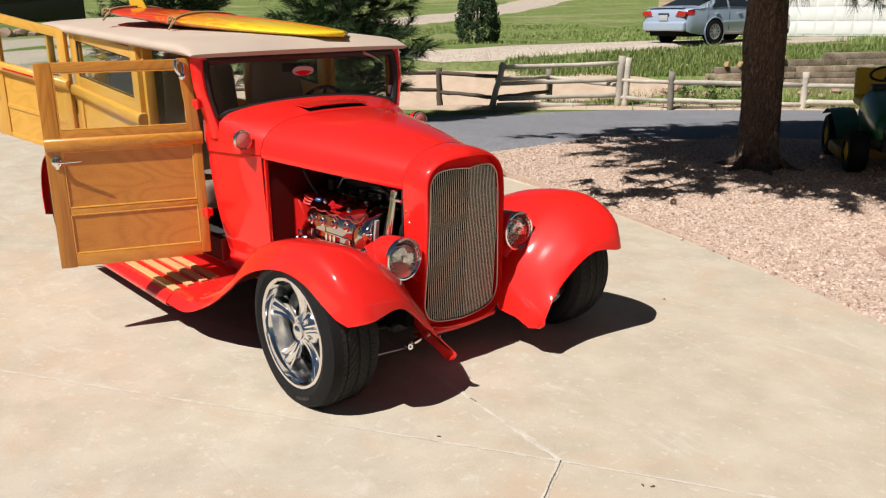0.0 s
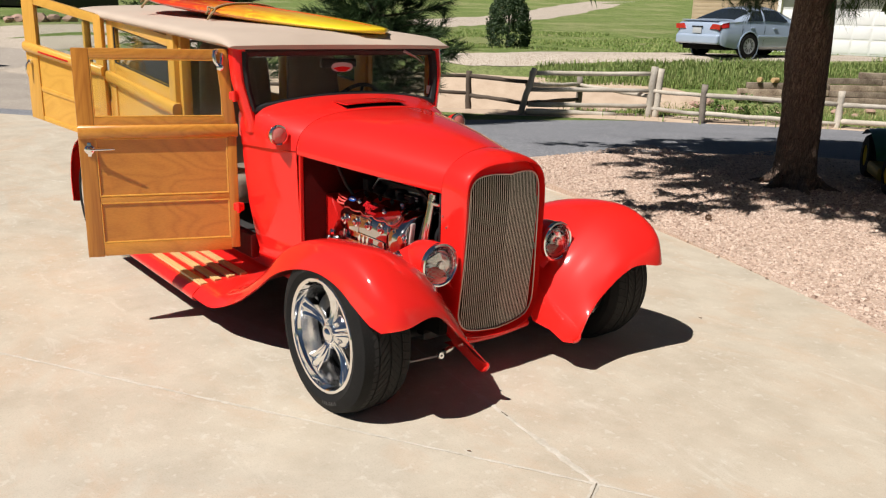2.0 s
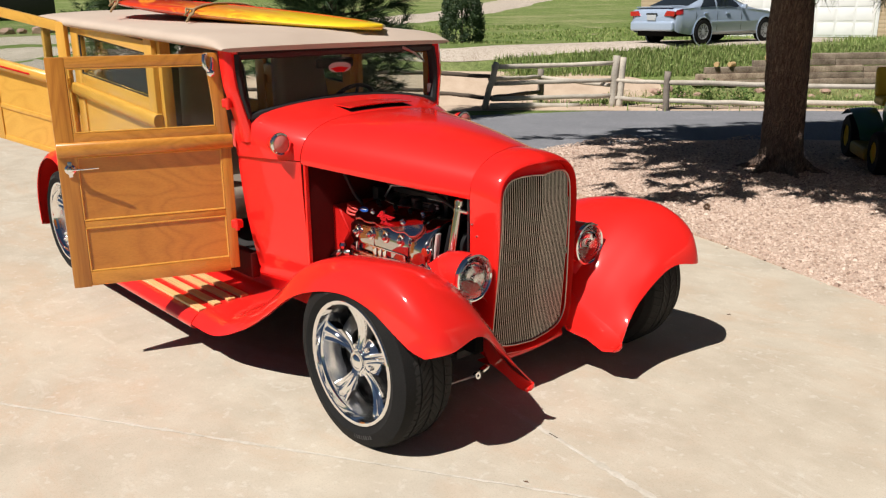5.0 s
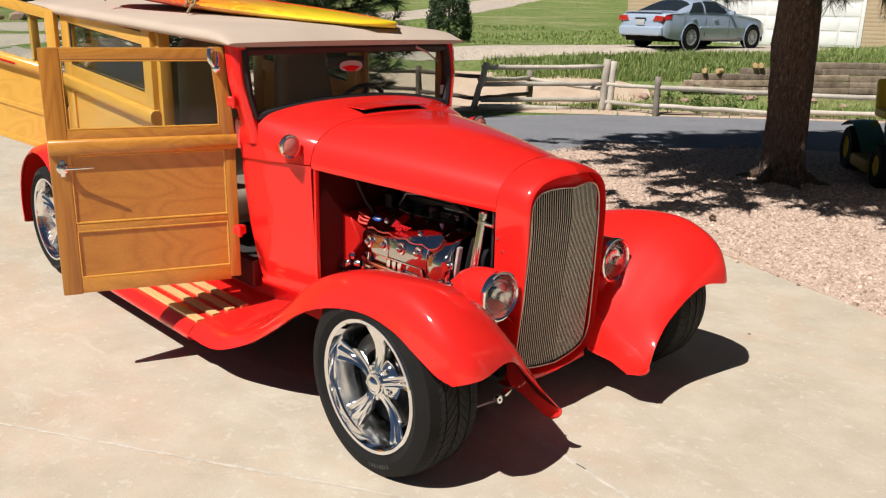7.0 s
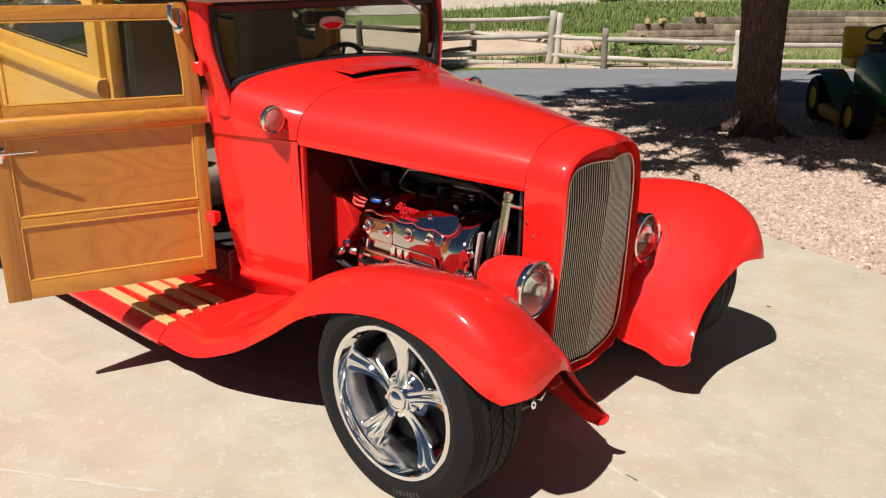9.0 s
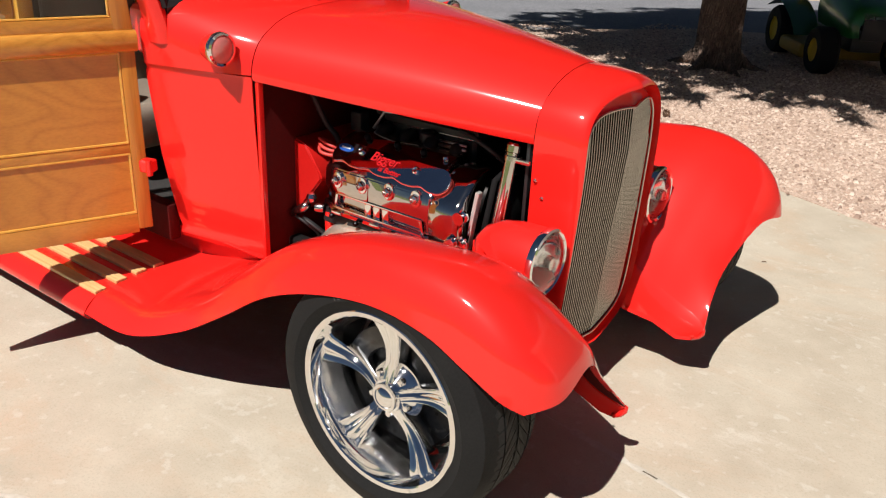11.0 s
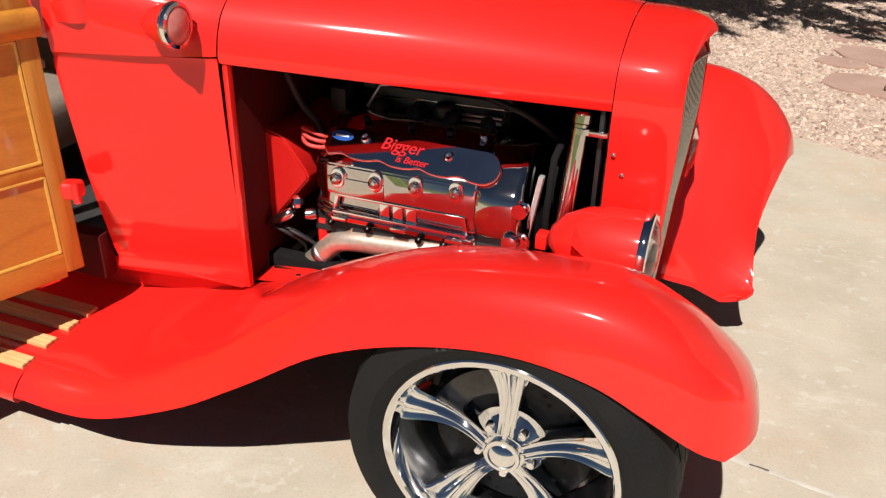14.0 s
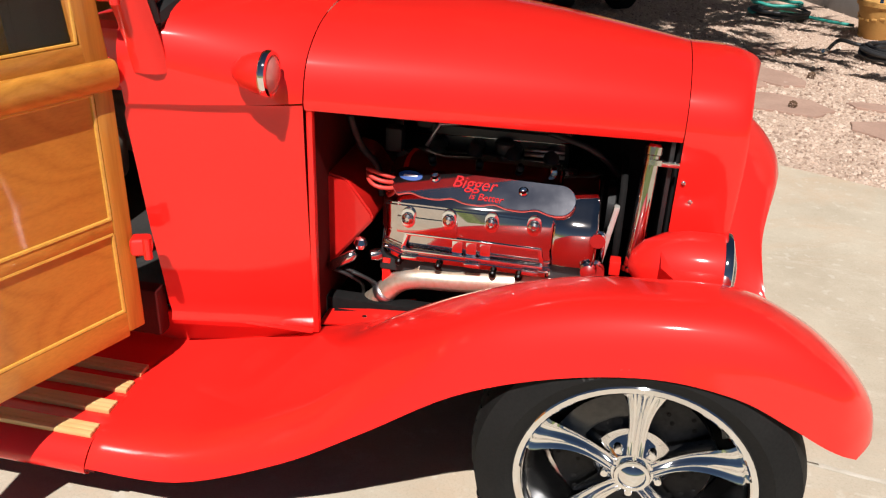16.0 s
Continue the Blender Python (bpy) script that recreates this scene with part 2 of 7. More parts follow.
ROPE = plain("tan_rope", (0.42, 0.3, 0.16), (0.3, 0.2, 0.1), 0.8, fine=200, bump=0.4)


def concrete():
    m, nt, b = blank("driveway_concrete")
    v = coords(nt)
    big, mid, fine = noise_of(nt, v, 0.45, 4, 0.6, 0.8), noise_of(nt, v, 3.2, 6, 0.65), noise_of(nt, v, 140, 3, 0.7)
    col = ramp(nt, big, [(0.3, (0.47, 0.395, 0.30)), (0.55, (0.52, 0.455, 0.355)), (0.75, (0.44, 0.40, 0.335))])
    col = mix(nt, 0.45, col, ramp(nt, mid, [(0.3, (0.37, 0.315, 0.24)), (0.62, (0.57, 0.51, 0.41))]))
    stain = noise_of(nt, coords(nt, (1, 1.6, 1), (0, 0, 30)), 0.9, 5, 0.7, 1.5)
    col = mix(nt, ramp(nt, stain, [(0.48, (0, 0, 0)), (0.70, (0.55, 0.55, 0.55))]), col, (0.52, 0.37, 0.25))
    pale = noise_of(nt, coords(nt, (1, 2.4, 1), (0, 0, -20)), 2.1, 6, 0.75, 0.8)
    col = mix(nt, ramp(nt, pale, [(0.56, (0, 0, 0)), (0.70, (0.55, 0.55, 0.55))]), col, (0.62, 0.57, 0.48))
    spots = noise_of(nt, v, 22, 2, 0.5)
    col = mix(nt, ramp(nt, spots, [(0.62, (0, 0, 0)), (0.70, (0.5, 0.5, 0.5))]), col, (0.60, 0.555, 0.47))
    col = mix(nt, ramp(nt, fine, [(0.3, (0.28, 0.28, 0.28)), (0.5, (0, 0, 0))]), col, (0.28, 0.23, 0.17))
    nt.links.new(col, b.inputs["Base Color"])
    b.inputs["Roughness"].default_value = 0.82
    b.inputs["Specular IOR Level"].default_value = 0.3
    bumped(nt, b, mix(nt, 0.5, mid, fine), 0.16, 0.004)
    return m


def speckled(name, tones, cell, rough=0.9, bump=0.6, dist=0.012, patch=(0.9, 1.1), dirt=(0.2, 0.15, 0.1)):
    """Loose stones of many tones, cell per metre."""
    m, nt, b = blank(name)
    v = coords(nt)
    vo = node(nt, "ShaderNodeTexVoronoi", Scale=cell)
    nt.links.new(v, vo.inputs["Vector"])
    sep = nt.nodes.new("ShaderNodeSeparateColor")
    nt.links.new(vo.outputs["Color"], sep.inputs["Color"])
    n = len(tones)
    col = ramp(nt, sep.outputs["Red"], [((i + 0.5) / n, t) for i, t in enumerate(tones)])
    big = noise_of(nt, v, 0.7, 4)
    col = mix(nt, 1.0, col, ramp(nt, big, [(0.3, (patch[0],) * 3), (0.7, (patch[1],) * 3)]), "MULTIPLY")
    gap = ramp(nt, vo.outputs["Distance"], [(0.45, (0, 0, 0)), (0.8, (0.75, 0.75, 0.75))])
    col = mix(nt, gap, col, dirt)
    nt.links.new(col, b.inputs["Base Color"])
    b.inputs["Roughness"].default_value = rough
    b.inputs["Specular IOR Level"].default_value = 0.25
    inv = ramp(nt, vo.outputs["Distance"], [(0.0, (1, 1, 1)), (0.8, (0, 0, 0))])
    bumped(nt, b, inv, bump, dist)
    return m


def meadow():
    m, nt, b = blank("meadow_ground")
    v = coords(nt)
    big, mid, fine = noise_of(nt, v, 0.16, 4, 0.6), noise_of(nt, v, 1.4, 5, 0.65), noise_of(nt, v, 26, 3, 0.7)
    col = ramp(nt, mid, [(0.3, (0.115, 0.17, 0.045)), (0.55, (0.18, 0.235, 0.075)), (0.8, (0.27, 0.29, 0.115))])
    dry = ramp(nt, big, [(0.48, (0, 0, 0)), (0.70, (0.5, 0.5, 0.5))])
    col = mix(nt, dry, col, (0.44, 0.39, 0.23))
    tuft = noise_of(nt, v, 6.5, 5, 0.7)
    col = mix(nt, 1.0, col, ramp(nt, tuft, [(0.3, (0.62, 0.66, 0.6)), (0.7, (1.3, 1.28, 1.25))]), "MULTIPLY")
    col = mix(nt, ramp(nt, noise_of(nt, v, 0.55, 5, 0.65), [(0.60, (0, 0, 0)), (0.70, (0.6, 0.6, 0.6))]), col, (0.46, 0.38, 0.25))
    col = mix(nt, 1.0, col, ramp(nt, fine, [(0.25, (0.6, 0.6, 0.6)), (0.75, (1.3, 1.3, 1.3))]), "MULTIPLY")
    nt.links.new(col, b.inputs["Base Color"])
    b.inputs["Roughness"].default_value = 0.95
    b.inputs["Specular IOR Level"].default_value = 0.1
    bumped(nt, b, fine, 0.8, 0.05)
    return m


def bark():
    m, nt, b = blank("pine_bark")
    v = coords(nt, (1, 1, 0.20))
    vo = node(nt, "ShaderNodeTexVoronoi", Scale=36.0)
    vo.feature = "DISTANCE_TO_EDGE"
    warp = noise_of(nt, coords(nt), 9, 4)
    vec = mix(nt, 0.12, v, warp, "ADD")
    nt.links.new(vec, vo.inputs["Vector"])
    fine = noise_of(nt, v, 50, 4, 0.7)
    col = ramp(nt, vo.outputs["Distance"], [(0.0, (0.06, 0.036, 0.026)), (0.12, (0.18, 0.11, 0.08)), (0.4, (0.30, 0.205, 0.155))])
    col = mix(nt, 0.45, col, ramp(nt, fine, [(0.3, (0.06, 0.035, 0.025)), (0.7, (0.36, 0.27, 0.21))]))
    nt.links.new(col, b.inputs["Base Color"])
    b.inputs["Roughness"].default_value = 0.95
    h = mix(nt, 0.3, ramp(nt, vo.outputs["Distance"], [(0.0, (0, 0, 0)), (0.25, (1, 1, 1))]), fine)
    bumped(nt, b, h, 0.9, 0.03)
    return m


def leafy(name, c1, c2, c3):
    """Leaves or needles, each of its own tone."""
    m, nt, b = blank(name)
    g = nt.nodes.new("ShaderNodeNewGeometry")
    nt.links.new(ramp(nt, g.outputs["Random Per Island"], [(0.0, c1), (0.5, c2), (1.0, c3)]), b.inputs["Base Color"])
    b.inputs["Roughness"].default_value = 0.6
    b.inputs["Specular IOR Level"].default_value = 0.3
    b.inputs["Subsurface Weight"].default_value = 0.0
    return m


def surfboard_skin():
    m, nt, b = blank("flame_board")
    tc = nt.nodes.new("ShaderNodeTexCoord")
    v = coords(nt, (2.0, 8.5, 4.0))
    sep = nt.nodes.new("ShaderNodeSeparateXYZ")
    nt.links.new(tc.outputs["Object"], sep.inputs["Vector"])
    n = noise_of(nt, v, 2.0, 5, 0.6, 2.0)
    along = node(nt, "ShaderNodeMapRange", From_Min=0.1, From_Max=1.9)
    nt.links.new(sep.outputs["X"], along.inputs["Value"])
    f = mix(nt, 0.5, along.outputs["Result"], n)
    col = ramp(nt, f, [(0.38, (0.66, 0.045, 0.008)), (0.445, (0.78, 0.13, 0.01)), (0.475, (0.84, 0.36, 0.02)), (0.53, (0.80, 0.26, 0.012)), (0.57, (0.84, 0.44, 0.015)), (0.66, (0.86, 0.60, 0.02))])
    nt.links.new(col, b.inputs["Base Color"])
    b.inputs["Roughness"].default_value = 0.3
    b.inputs["Coat Weight"].default_value = 0.6
    return m


CONCRETE = concrete()
JOINT = plain("joint_filler", (0.60, 0.55, 0.47), (0.45, 0.40, 0.32), 0.9, scale=9, fine=60, bump=0.4)
CRACK_DIRT = plain("joint_dirt", (0.10, 0.08, 0.06), (0.17, 0.14, 0.10), 0.95)
GRAVEL = speckled("pink_gravel", [(0.54, 0.395, 0.31), (0.63, 0.475, 0.38), (0.45, 0.32, 0.25), (0.66, 0.52, 0.42), (0.58, 0.43, 0.34), (0.50, 0.365, 0.285)], 85, bump=0.4, dirt=(0.39, 0.28, 0.205))
ASPHALT = speckled("grey_road_stone", [(0.20, 0.205, 0.22), (0.27, 0.275, 0.29), (0.16, 0.165, 0.18), (0.32, 0.32, 0.33)], 55, bump=0.45, dist=0.008, dirt=(0.13, 0.13, 0.14))
YARD_STONE = speckled("brown_grey_gravel", [(0.36, 0.315, 0.265), (0.44, 0.39, 0.33), (0.29, 0.255, 0.22), (0.50, 0.44, 0.375)], 50, bump=0.45, dist=0.008, dirt=(0.2, 0.17, 0.14))
TAN_ROAD = speckled("tan_road_gravel", [(0.52, 0.45, 0.37), (0.60, 0.53, 0.44), (0.47, 0.40, 0.33)], 30, bump=0.3)
MEADOW = meadow()
STONES = leafy("gravel_stones", (0.27, 0.185, 0.14), (0.57, 0.43, 0.34), (0.70, 0.57, 0.47))
FLAG = plain("flagstone", (0.34, 0.215, 0.165), (0.44, 0.29, 0.225), 0.85, scale=5, fine=60, bump=0.3)
BARK = bark()
NEEDLES = leafy("pine_needles", (0.018, 0.04, 0.012), (0.035, 0.07, 0.02), (0.07, 0.11, 0.035))
JUNIPER = leafy("juniper_leaves", (0.015, 0.035, 0.012), (0.03, 0.058, 0.02), (0.055, 0.085, 0.03))
GRASS = leafy("grass_blades", (0.13, 0.205, 0.045), (0.215, 0.295, 0.08), (0.36, 0.38, 0.15))
STRAW = leafy("straw_blades", (0.16, 0.21, 0.06), (0.36, 0.33, 0.14), (0.50, 0.43, 0.22))
LEAVES = leafy("shrub_leaves", (0.05, 0.10, 0.02), (0.10, 0.17, 0.035), (0.17, 0.22, 0.06))
FENCE = plain("weathered_fence_wood", (0.36, 0.32, 0.26), (0.58, 0.53, 0.45), 0.9, scale=3, fine=40, bump=0.6, vary=0.15)
FENCE_GREY = plain("grey_fence_wood", (0.15, 0.125, 0.10), (0.27, 0.235, 0.195), 0.9, scale=3, fine=40, bump=0.6)
# fence wood darkened to carry the pine's shade at the left end
FENCE_SHADED = plain("shaded_fence_wood", (0.07, 0.052, 0.038), (0.12, 0.092, 0.07), 0.9, scale=3, fine=60, bump=0.4)
TIMBER = plain("old_timber", (0.15, 0.105, 0.075), (0.44, 0.36, 0.275), 0.92, scale=3.5, fine=30, bump=0.8, vary=0.3)
CUT_END = plain("cut_log_end", (0.5, 0.32, 0.15), (0.58, 0.4, 0.2), 0.85)
BOARD_SKIN = surfboard_skin()
BLUE_CAR = plain("pale_blue_metallic", (0.40, 0.49, 0.62), (0.44, 0.53, 0.66), 0.28, metal=0.2, coat=1.0, scale=2)
CAR_GLASS = plain("tinted_car_glass", (0.02, 0.026, 0.03), None, 0.04, coat=1)
TAIL_LAMP = plain("tail_lamp_red", (0.4, 0.01, 0.01), (0.5, 0.02, 0.015), 0.15, coat=1)
PALE_PLATE = plain("pale_plate", (0.45, 0.47, 0.48), None, 0.4)
SIDING = plain("tan_siding", (0.50, 0.38, 0.25), (0.56, 0.44, 0.3), 0.85, scale=2, fine=40, bump=0.15)
WHITE = plain("white_paint", (0.78, 0.78, 0.77), (0.82, 0.82, 0.81), 0.5, scale=2)
STUCCO = plain("pale_wall_paint", (0.62, 0.62, 0.63), (0.68, 0.68, 0.68), 0.85, scale=4, fine=60, bump=0.2)
FOOTING = plain("wall_footing", (0.20, 0.19, 0.18), (0.27, 0.26, 0.25), 0.9, scale=5, bump=0.3)
ROOFING = plain("roof_shingle", (0.13, 0.11, 0.10), (0.18, 0.16, 0.14), 0.9, scale=4, bump=0.4)
MOWER_GREEN = plain("mower_green", (0.012, 0.10, 0.022), (0.016, 0.13, 0.03), 0.3, coat=0.8)
MOWER_YELLOW = plain("mower_yellow", (0.62, 0.42, 0.02), (0.68, 0.47, 0.03), 0.4)
BLACK_PLASTIC = plain("black_plastic", (0.015, 0.015, 0.016), (0.025, 0.025, 0.025), 0.5)
POT = plain("ochre_pot", (0.46, 0.24, 0.06), (0.56, 0.31, 0.09), 0.6, scale=6, bump=0.2)
TEAL = plain("teal_hose", (0.03, 0.30, 0.24), (0.04, 0.36, 0.3), 0.45)
HOSE = plain("black_hose", (0.018, 0.018, 0.02), (0.03, 0.03, 0.032), 0.45)
BLUE_TAP = plain("blue_plastic", (0.03, 0.16, 0.45), (0.04, 0.2, 0.5), 0.4)
CONE_MAT = plain("pine_cone_brown", (0.10, 0.055, 0.03), (0.17, 0.10, 0.06), 0.9, scale=40)
CREAM = plain("cream_bin", (0.42, 0.34, 0.25), (0.48, 0.4, 0.3), 0.6, scale=3)
SOIL = plain("bare_soil", (0.42, 0.31, 0.22), (0.55, 0.43, 0.32), 0.95, scale=2.0, fine=40, bump=0.6)

# ---- ground ----
def land(x, y):
    """Height of the land: level yard, a shallow ditch past the fence, then a slow rise to the meadow."""
    d = 0.62 * y - 0.78 * x            # distance out from the yard, across the fence line
    def ease(a, b):
        u = min(max((d - a) / (b - a), 0), 1)
        return u * u * (3 - 2 * u)
    w = min(max((y - 1) / 7, 0), 1)
    w = w * w * (3 - 2 * w)
    z = w * (-0.42 * ease(7.5, 14.0) - 0.40 * ease(15.5, 17.5) + 1.475 * ease(18.0, 22.2) - 0.115 * ease(24.5, 28.0)) + 0.9 * ease(30, 70) + 16.0 * ease(75, 420)
    return z


def sheet(name, xs, ys, height, material, keep=lambda x, y: True):
    bm = bmesh.new()
    grid = [[bm.verts.new((x, y, height(x, y))) for y in ys] for x in xs]
    for i in range(len(xs) - 1):
        for j in range(len(ys) - 1):
            if keep((xs[i] + xs[i + 1]) / 2, (ys[j] + ys[j + 1]) / 2):
                bm.faces.new((grid[i][j], grid[i + 1][j], grid[i + 1][j + 1], grid[i][j + 1]))
    bmesh.ops.delete(bm, geom=[v for v in bm.verts if not v.link_faces], context="VERTS")
    return part(name, bm, material, sharp=80)


def steps_out(*bands):
    out = []
    for a, b, s in bands:
        out += list(np.arange(a, b, s))
    return out + [bands[-1][1]]


gx = steps_out((-900, -120, 60), (-120, -50, 7), (-50, 14, 0.8), (14, 60, 6), (60, 600, 60))
gy = steps_out((-600, -60, 60), (-60, -12, 6), (-12, 50, 0.8), (50, 120, 7), (120, 900, 60))
ground = sheet("ground", gx, gy, lambda x, y: land(x, y) - 0.07 + 0.03 * noise.noise((x * 0.6, y * 0.6, 0)) - 0.12 * min(1, max(0, (9.5 - 0.62 * y + 0.78 * x) / 2)), MEADOW)
tagged(ground, "green and dry grass meadow with bare patches", "ground", kind="structure")


def clip_to(poly, cell):
    """The part of a polygon inside a convex cell (counter-clockwise)."""
    out = poly
    for (ax, ay), (bx, by) in zip(cell, cell[1:] + cell[:1]):
        side = lambda p: (bx - ax) * (p[1] - ay) - (by - ay) * (p[0] - ax)
        nxt = []
        for p, q in zip(out, out[1:] + out[:1]):
            sp, sq = side(p), side(q)
            if sp >= 0:
                nxt.append(p)
            if (sp >= 0) != (sq >= 0):
                f = sp / (sp - sq)
                nxt.append((p[0] + (q[0] - p[0]) * f, p[1] + (q[1] - p[1]) * f))
        out = nxt
        if not out:
            break
    return out


def flat(name, outline, z, material, label, category, thick=0.06, bevel=0.0):
    bm = prism(outline, thick, Matrix.Translation((0, 0, z - thick)), bevel)
    return tagged(part(name, bm, material, smooth=False), label, category, kind="structure")


def draped(name, line, lift, material, label, category):
    """A road along a line of (x, y, half width) laid on the land."""
    pts = spline(line, max(8, int(len(line) * 10)))
    rows = []
    for i, (x, y, w) in enumerate(pts):
        a, b = pts[max(i - 1, 0)], pts[min(i + 1, len(pts) - 1)]
        d = np.array([b[0] - a[0], b[1] - a[1]])
        d /= np.hypot(*d)
        nx, ny = -d[1], d[0]
        row = []
        for k in range(7):
            s = w * (k / 3 - 1) + 0.06 * w * noise.noise((x * 0.5 + k, y * 0.5, 3))
            px, py = x + nx * s, y + ny * s
            row.append((px, py, land(px, py) + lift - (.05 if k in (0, 6) else 0)))
        rows.append(row)
    return tagged(part(name, skin(rows), material, sharp=80), label, category, kind="structure")


# concrete driveway, cast in slabs with filled joints
EDGE = [(9.0, -1.2), (4.2, 0.75), (2.6, 1.52), (1.42, 2.06), (0.70, 2.40), (0.16, 2.62), (-0.51, 2.90), (-1.29, 3.18), (-2.18, 3.46), (-3.37, 3.80),
        (-4.6, 3.95), (-6.4, 3.5), (-8.6, 2.3), (-11.08, 0.40), (-12.3, -0.55), (-13.6, -1.9), (-15.5, -5), (-15.5, -11), (9.0, -11)]
JX, JY, JA = 1.187, -0.385, math.atan2(0.49, 0.87)
JC, JS = math.cos(JA), math.sin(JA)
driveway = thing("driveway", "worn tan concrete driveway cast in slabs with filled joints", "driveway", kind="structure")
SHEAR = -1.23                       # the pour on the car's side of the long joint was cut askew
for side, us, vs, lean in ((-1, range(-6, 4), range(-4, 0), 0.0), (1, range(-5, 5), range(0, 4), SHEAR)):
    step = 3.2 if side < 0 else 5.2
    for i in us:
        for j in vs:
            a, b, c, d = step * i, step * (i + 1), 3.4 * j, 3.4 * (j + 1)
            g = 0.0045
            cell = [(JX + JC * u - JS * v, JY + JS * u + JC * v) for u, v in ((a + g + lean * c, c + g), (b - g + lean * c, c + g), (b - g + lean * d, d - g), (a + g + lean * d, d - g))]
            poly = clip_to(EDGE, cell)
            if len(poly) > 2 and abs(sum(p[0] * q[1] - q[0] * p[1] for p, q in zip(poly, poly[1:] + poly[:1]))) > 0.2:
                part("slab", prism(poly, 0.08, Matrix.Translation((0, 0, -0.08)), 0.002), CONCRETE, driveway, smooth=False)
part("joint_filler", prism(EDGE, 0.05, Matrix.Translation((0, 0, -0.0506))), JOINT, driveway, "pale sand filling between the slabs", smooth=False)


def crack(a, b, wide, seed, dirty=None):
    """A ragged line of pale filler smeared over a joint."""
    r = random.Random(seed)
    a, b = Vector(a), Vector(b)
    d = (b - a).normalized()
    n = Vector((-d.y, d.x))
    rows = []
    for k in range(int((b - a).length / .025) + 1):
        p = a + d * .025 * k + n * .006 * noise.noise((k * .22, seed, 0))
        w = wide * (.35 + .9 * abs(noise.noise((k * .31, seed, 5))) + .25 * r.random())
        rows.append([(p.x - n.x * w, p.y - n.y * w, .0012), (p.x, p.y, .0028), (p.x + n.x * w * .8, p.y + n.y * w * .8, .0012)])
    # open, dirty stretches of the joint down its middle
    dirt = bmesh.new()
    for k in range(len(rows) - 1):
        if dirty is not None and noise.noise((k * .09, seed, 9)) > dirty:
            a0, b0 = Vector(rows[k][1]), Vector(rows[k + 1][1])
            w = n.to_3d() * (.0016 + .0016 * r.random())
            quad = [dirt.verts.new(p + Vector((0, 0, .0012))) for p in (a0 - w, a0 + w, b0 + w, b0 - w)]
            dirt.faces.new(quad)
    if dirty is not None:
        tagged(part("crack_dirt", dirt, CRACK_DIRT, driveway, "dark dirt in the open joint"), kind="stuff")
    return part("crack_filler", skin(rows), JOINT, driveway, "ragged pale filler over a joint")


def along(u, v=0.0):
    return (JX + JC * u - JS * v, JY + JS * u + JC * v)


crack(along(-4.4), along(.9), .013, 1)
crack((JX, JY), (.25, -.225), .022, 2, .12)
crack((JX, JY), along(0, -.9), .018, 3, -.3)

def dip(x):
    """The slabs fall slightly towards the tail of the car, then level out again."""
    return -.0160 * min(max(1.2 - x, 0), 4.6) * min(1, max(0, (x + 9.0) / 4.5))


for slab in driveway.children:
    bm = bmesh.new()
    bm.from_mesh(slab.data)
    if not slab.name.startswith("crack"):
        for cut_x in (1.2, .4, -.4, -1.4, -2.4, -3.4, -4.5, -5.6, -6.7, -7.8, -9.0):
            bmesh.ops.bisect_plane(bm, geom=bm.verts[:] + bm.edges[:] + bm.faces[:], plane_co=(cut_x, 0, 0), plane_no=(1, 0, 0))
    for v in bm.verts:
        v.co.z += dip(v.co.x)
    bm.to_mesh(slab.data)
    bm.free()

# pink gravel bed beside the driveway, and the grey road behind it
flat("gravel_bed", [(9.0, -1.2), (4.2, 0.75), (2.6, 1.52), (1.42, 2.06), (0.70, 2.40), (0.16, 2.62), (-0.51, 2.90), (-1.29, 3.18), (-2.18, 3.46), (-3.37, 3.80),
                                 (-4.5, 4.5), (-4.35, 5.4), (-3.9, 6.6), (-2.6, 8.2), (-0.4, 9.6), (2.0, 10.6), (9, 12)], -0.012, GRAVEL, "pink and cream crushed gravel bed", "gravel")

# ---- the hot rod ----
car = thing("hot_rod_car", "glossy red woodie hot rod with open engine bay and open doors", "car")

# front fender: stations from the running board to the nose, each from the inner edge over the crown to the lip
def level(x, *pairs):
    """A station across the fender at one x, from (y, z) pairs."""
    return [(x, y, z) for y, z in pairs]


FENDER_TAIL = [
    level(-1.3, (0.47, 0.224), (0.62, 0.215), (0.75, 0.209), (0.89, 0.197), (0.955, 0.145)),
    level(-1.06, (0.47, 0.27), (0.6, 0.25), (0.74, 0.232), (0.89, 0.206), (0.95, 0.15)),
    level(-0.8, (0.46, 0.345), (0.56, 0.365), (0.69, 0.362), (0.85, 0.325), (0.935, 0.25)),
    level(-0.6, (0.42, 0.385), (0.5, 0.435), (0.64, 0.5), (0.82, 0.478), (0.92, 0.37)),
    level(-0.4, (0.4, 0.44), (0.48, 0.515), (0.64, 0.605), (0.831, 0.621), (0.912, 0.505)),
    level(-0.2, (0.38, 0.48), (0.47, 0.565), (0.64, 0.676), (0.833, 0.699), (0.91, 0.585)),
    level(0, (0.37, 0.49), (0.47, 0.59), (0.64, 0.702), (0.844, 0.734), (0.91, 0.622)),
]
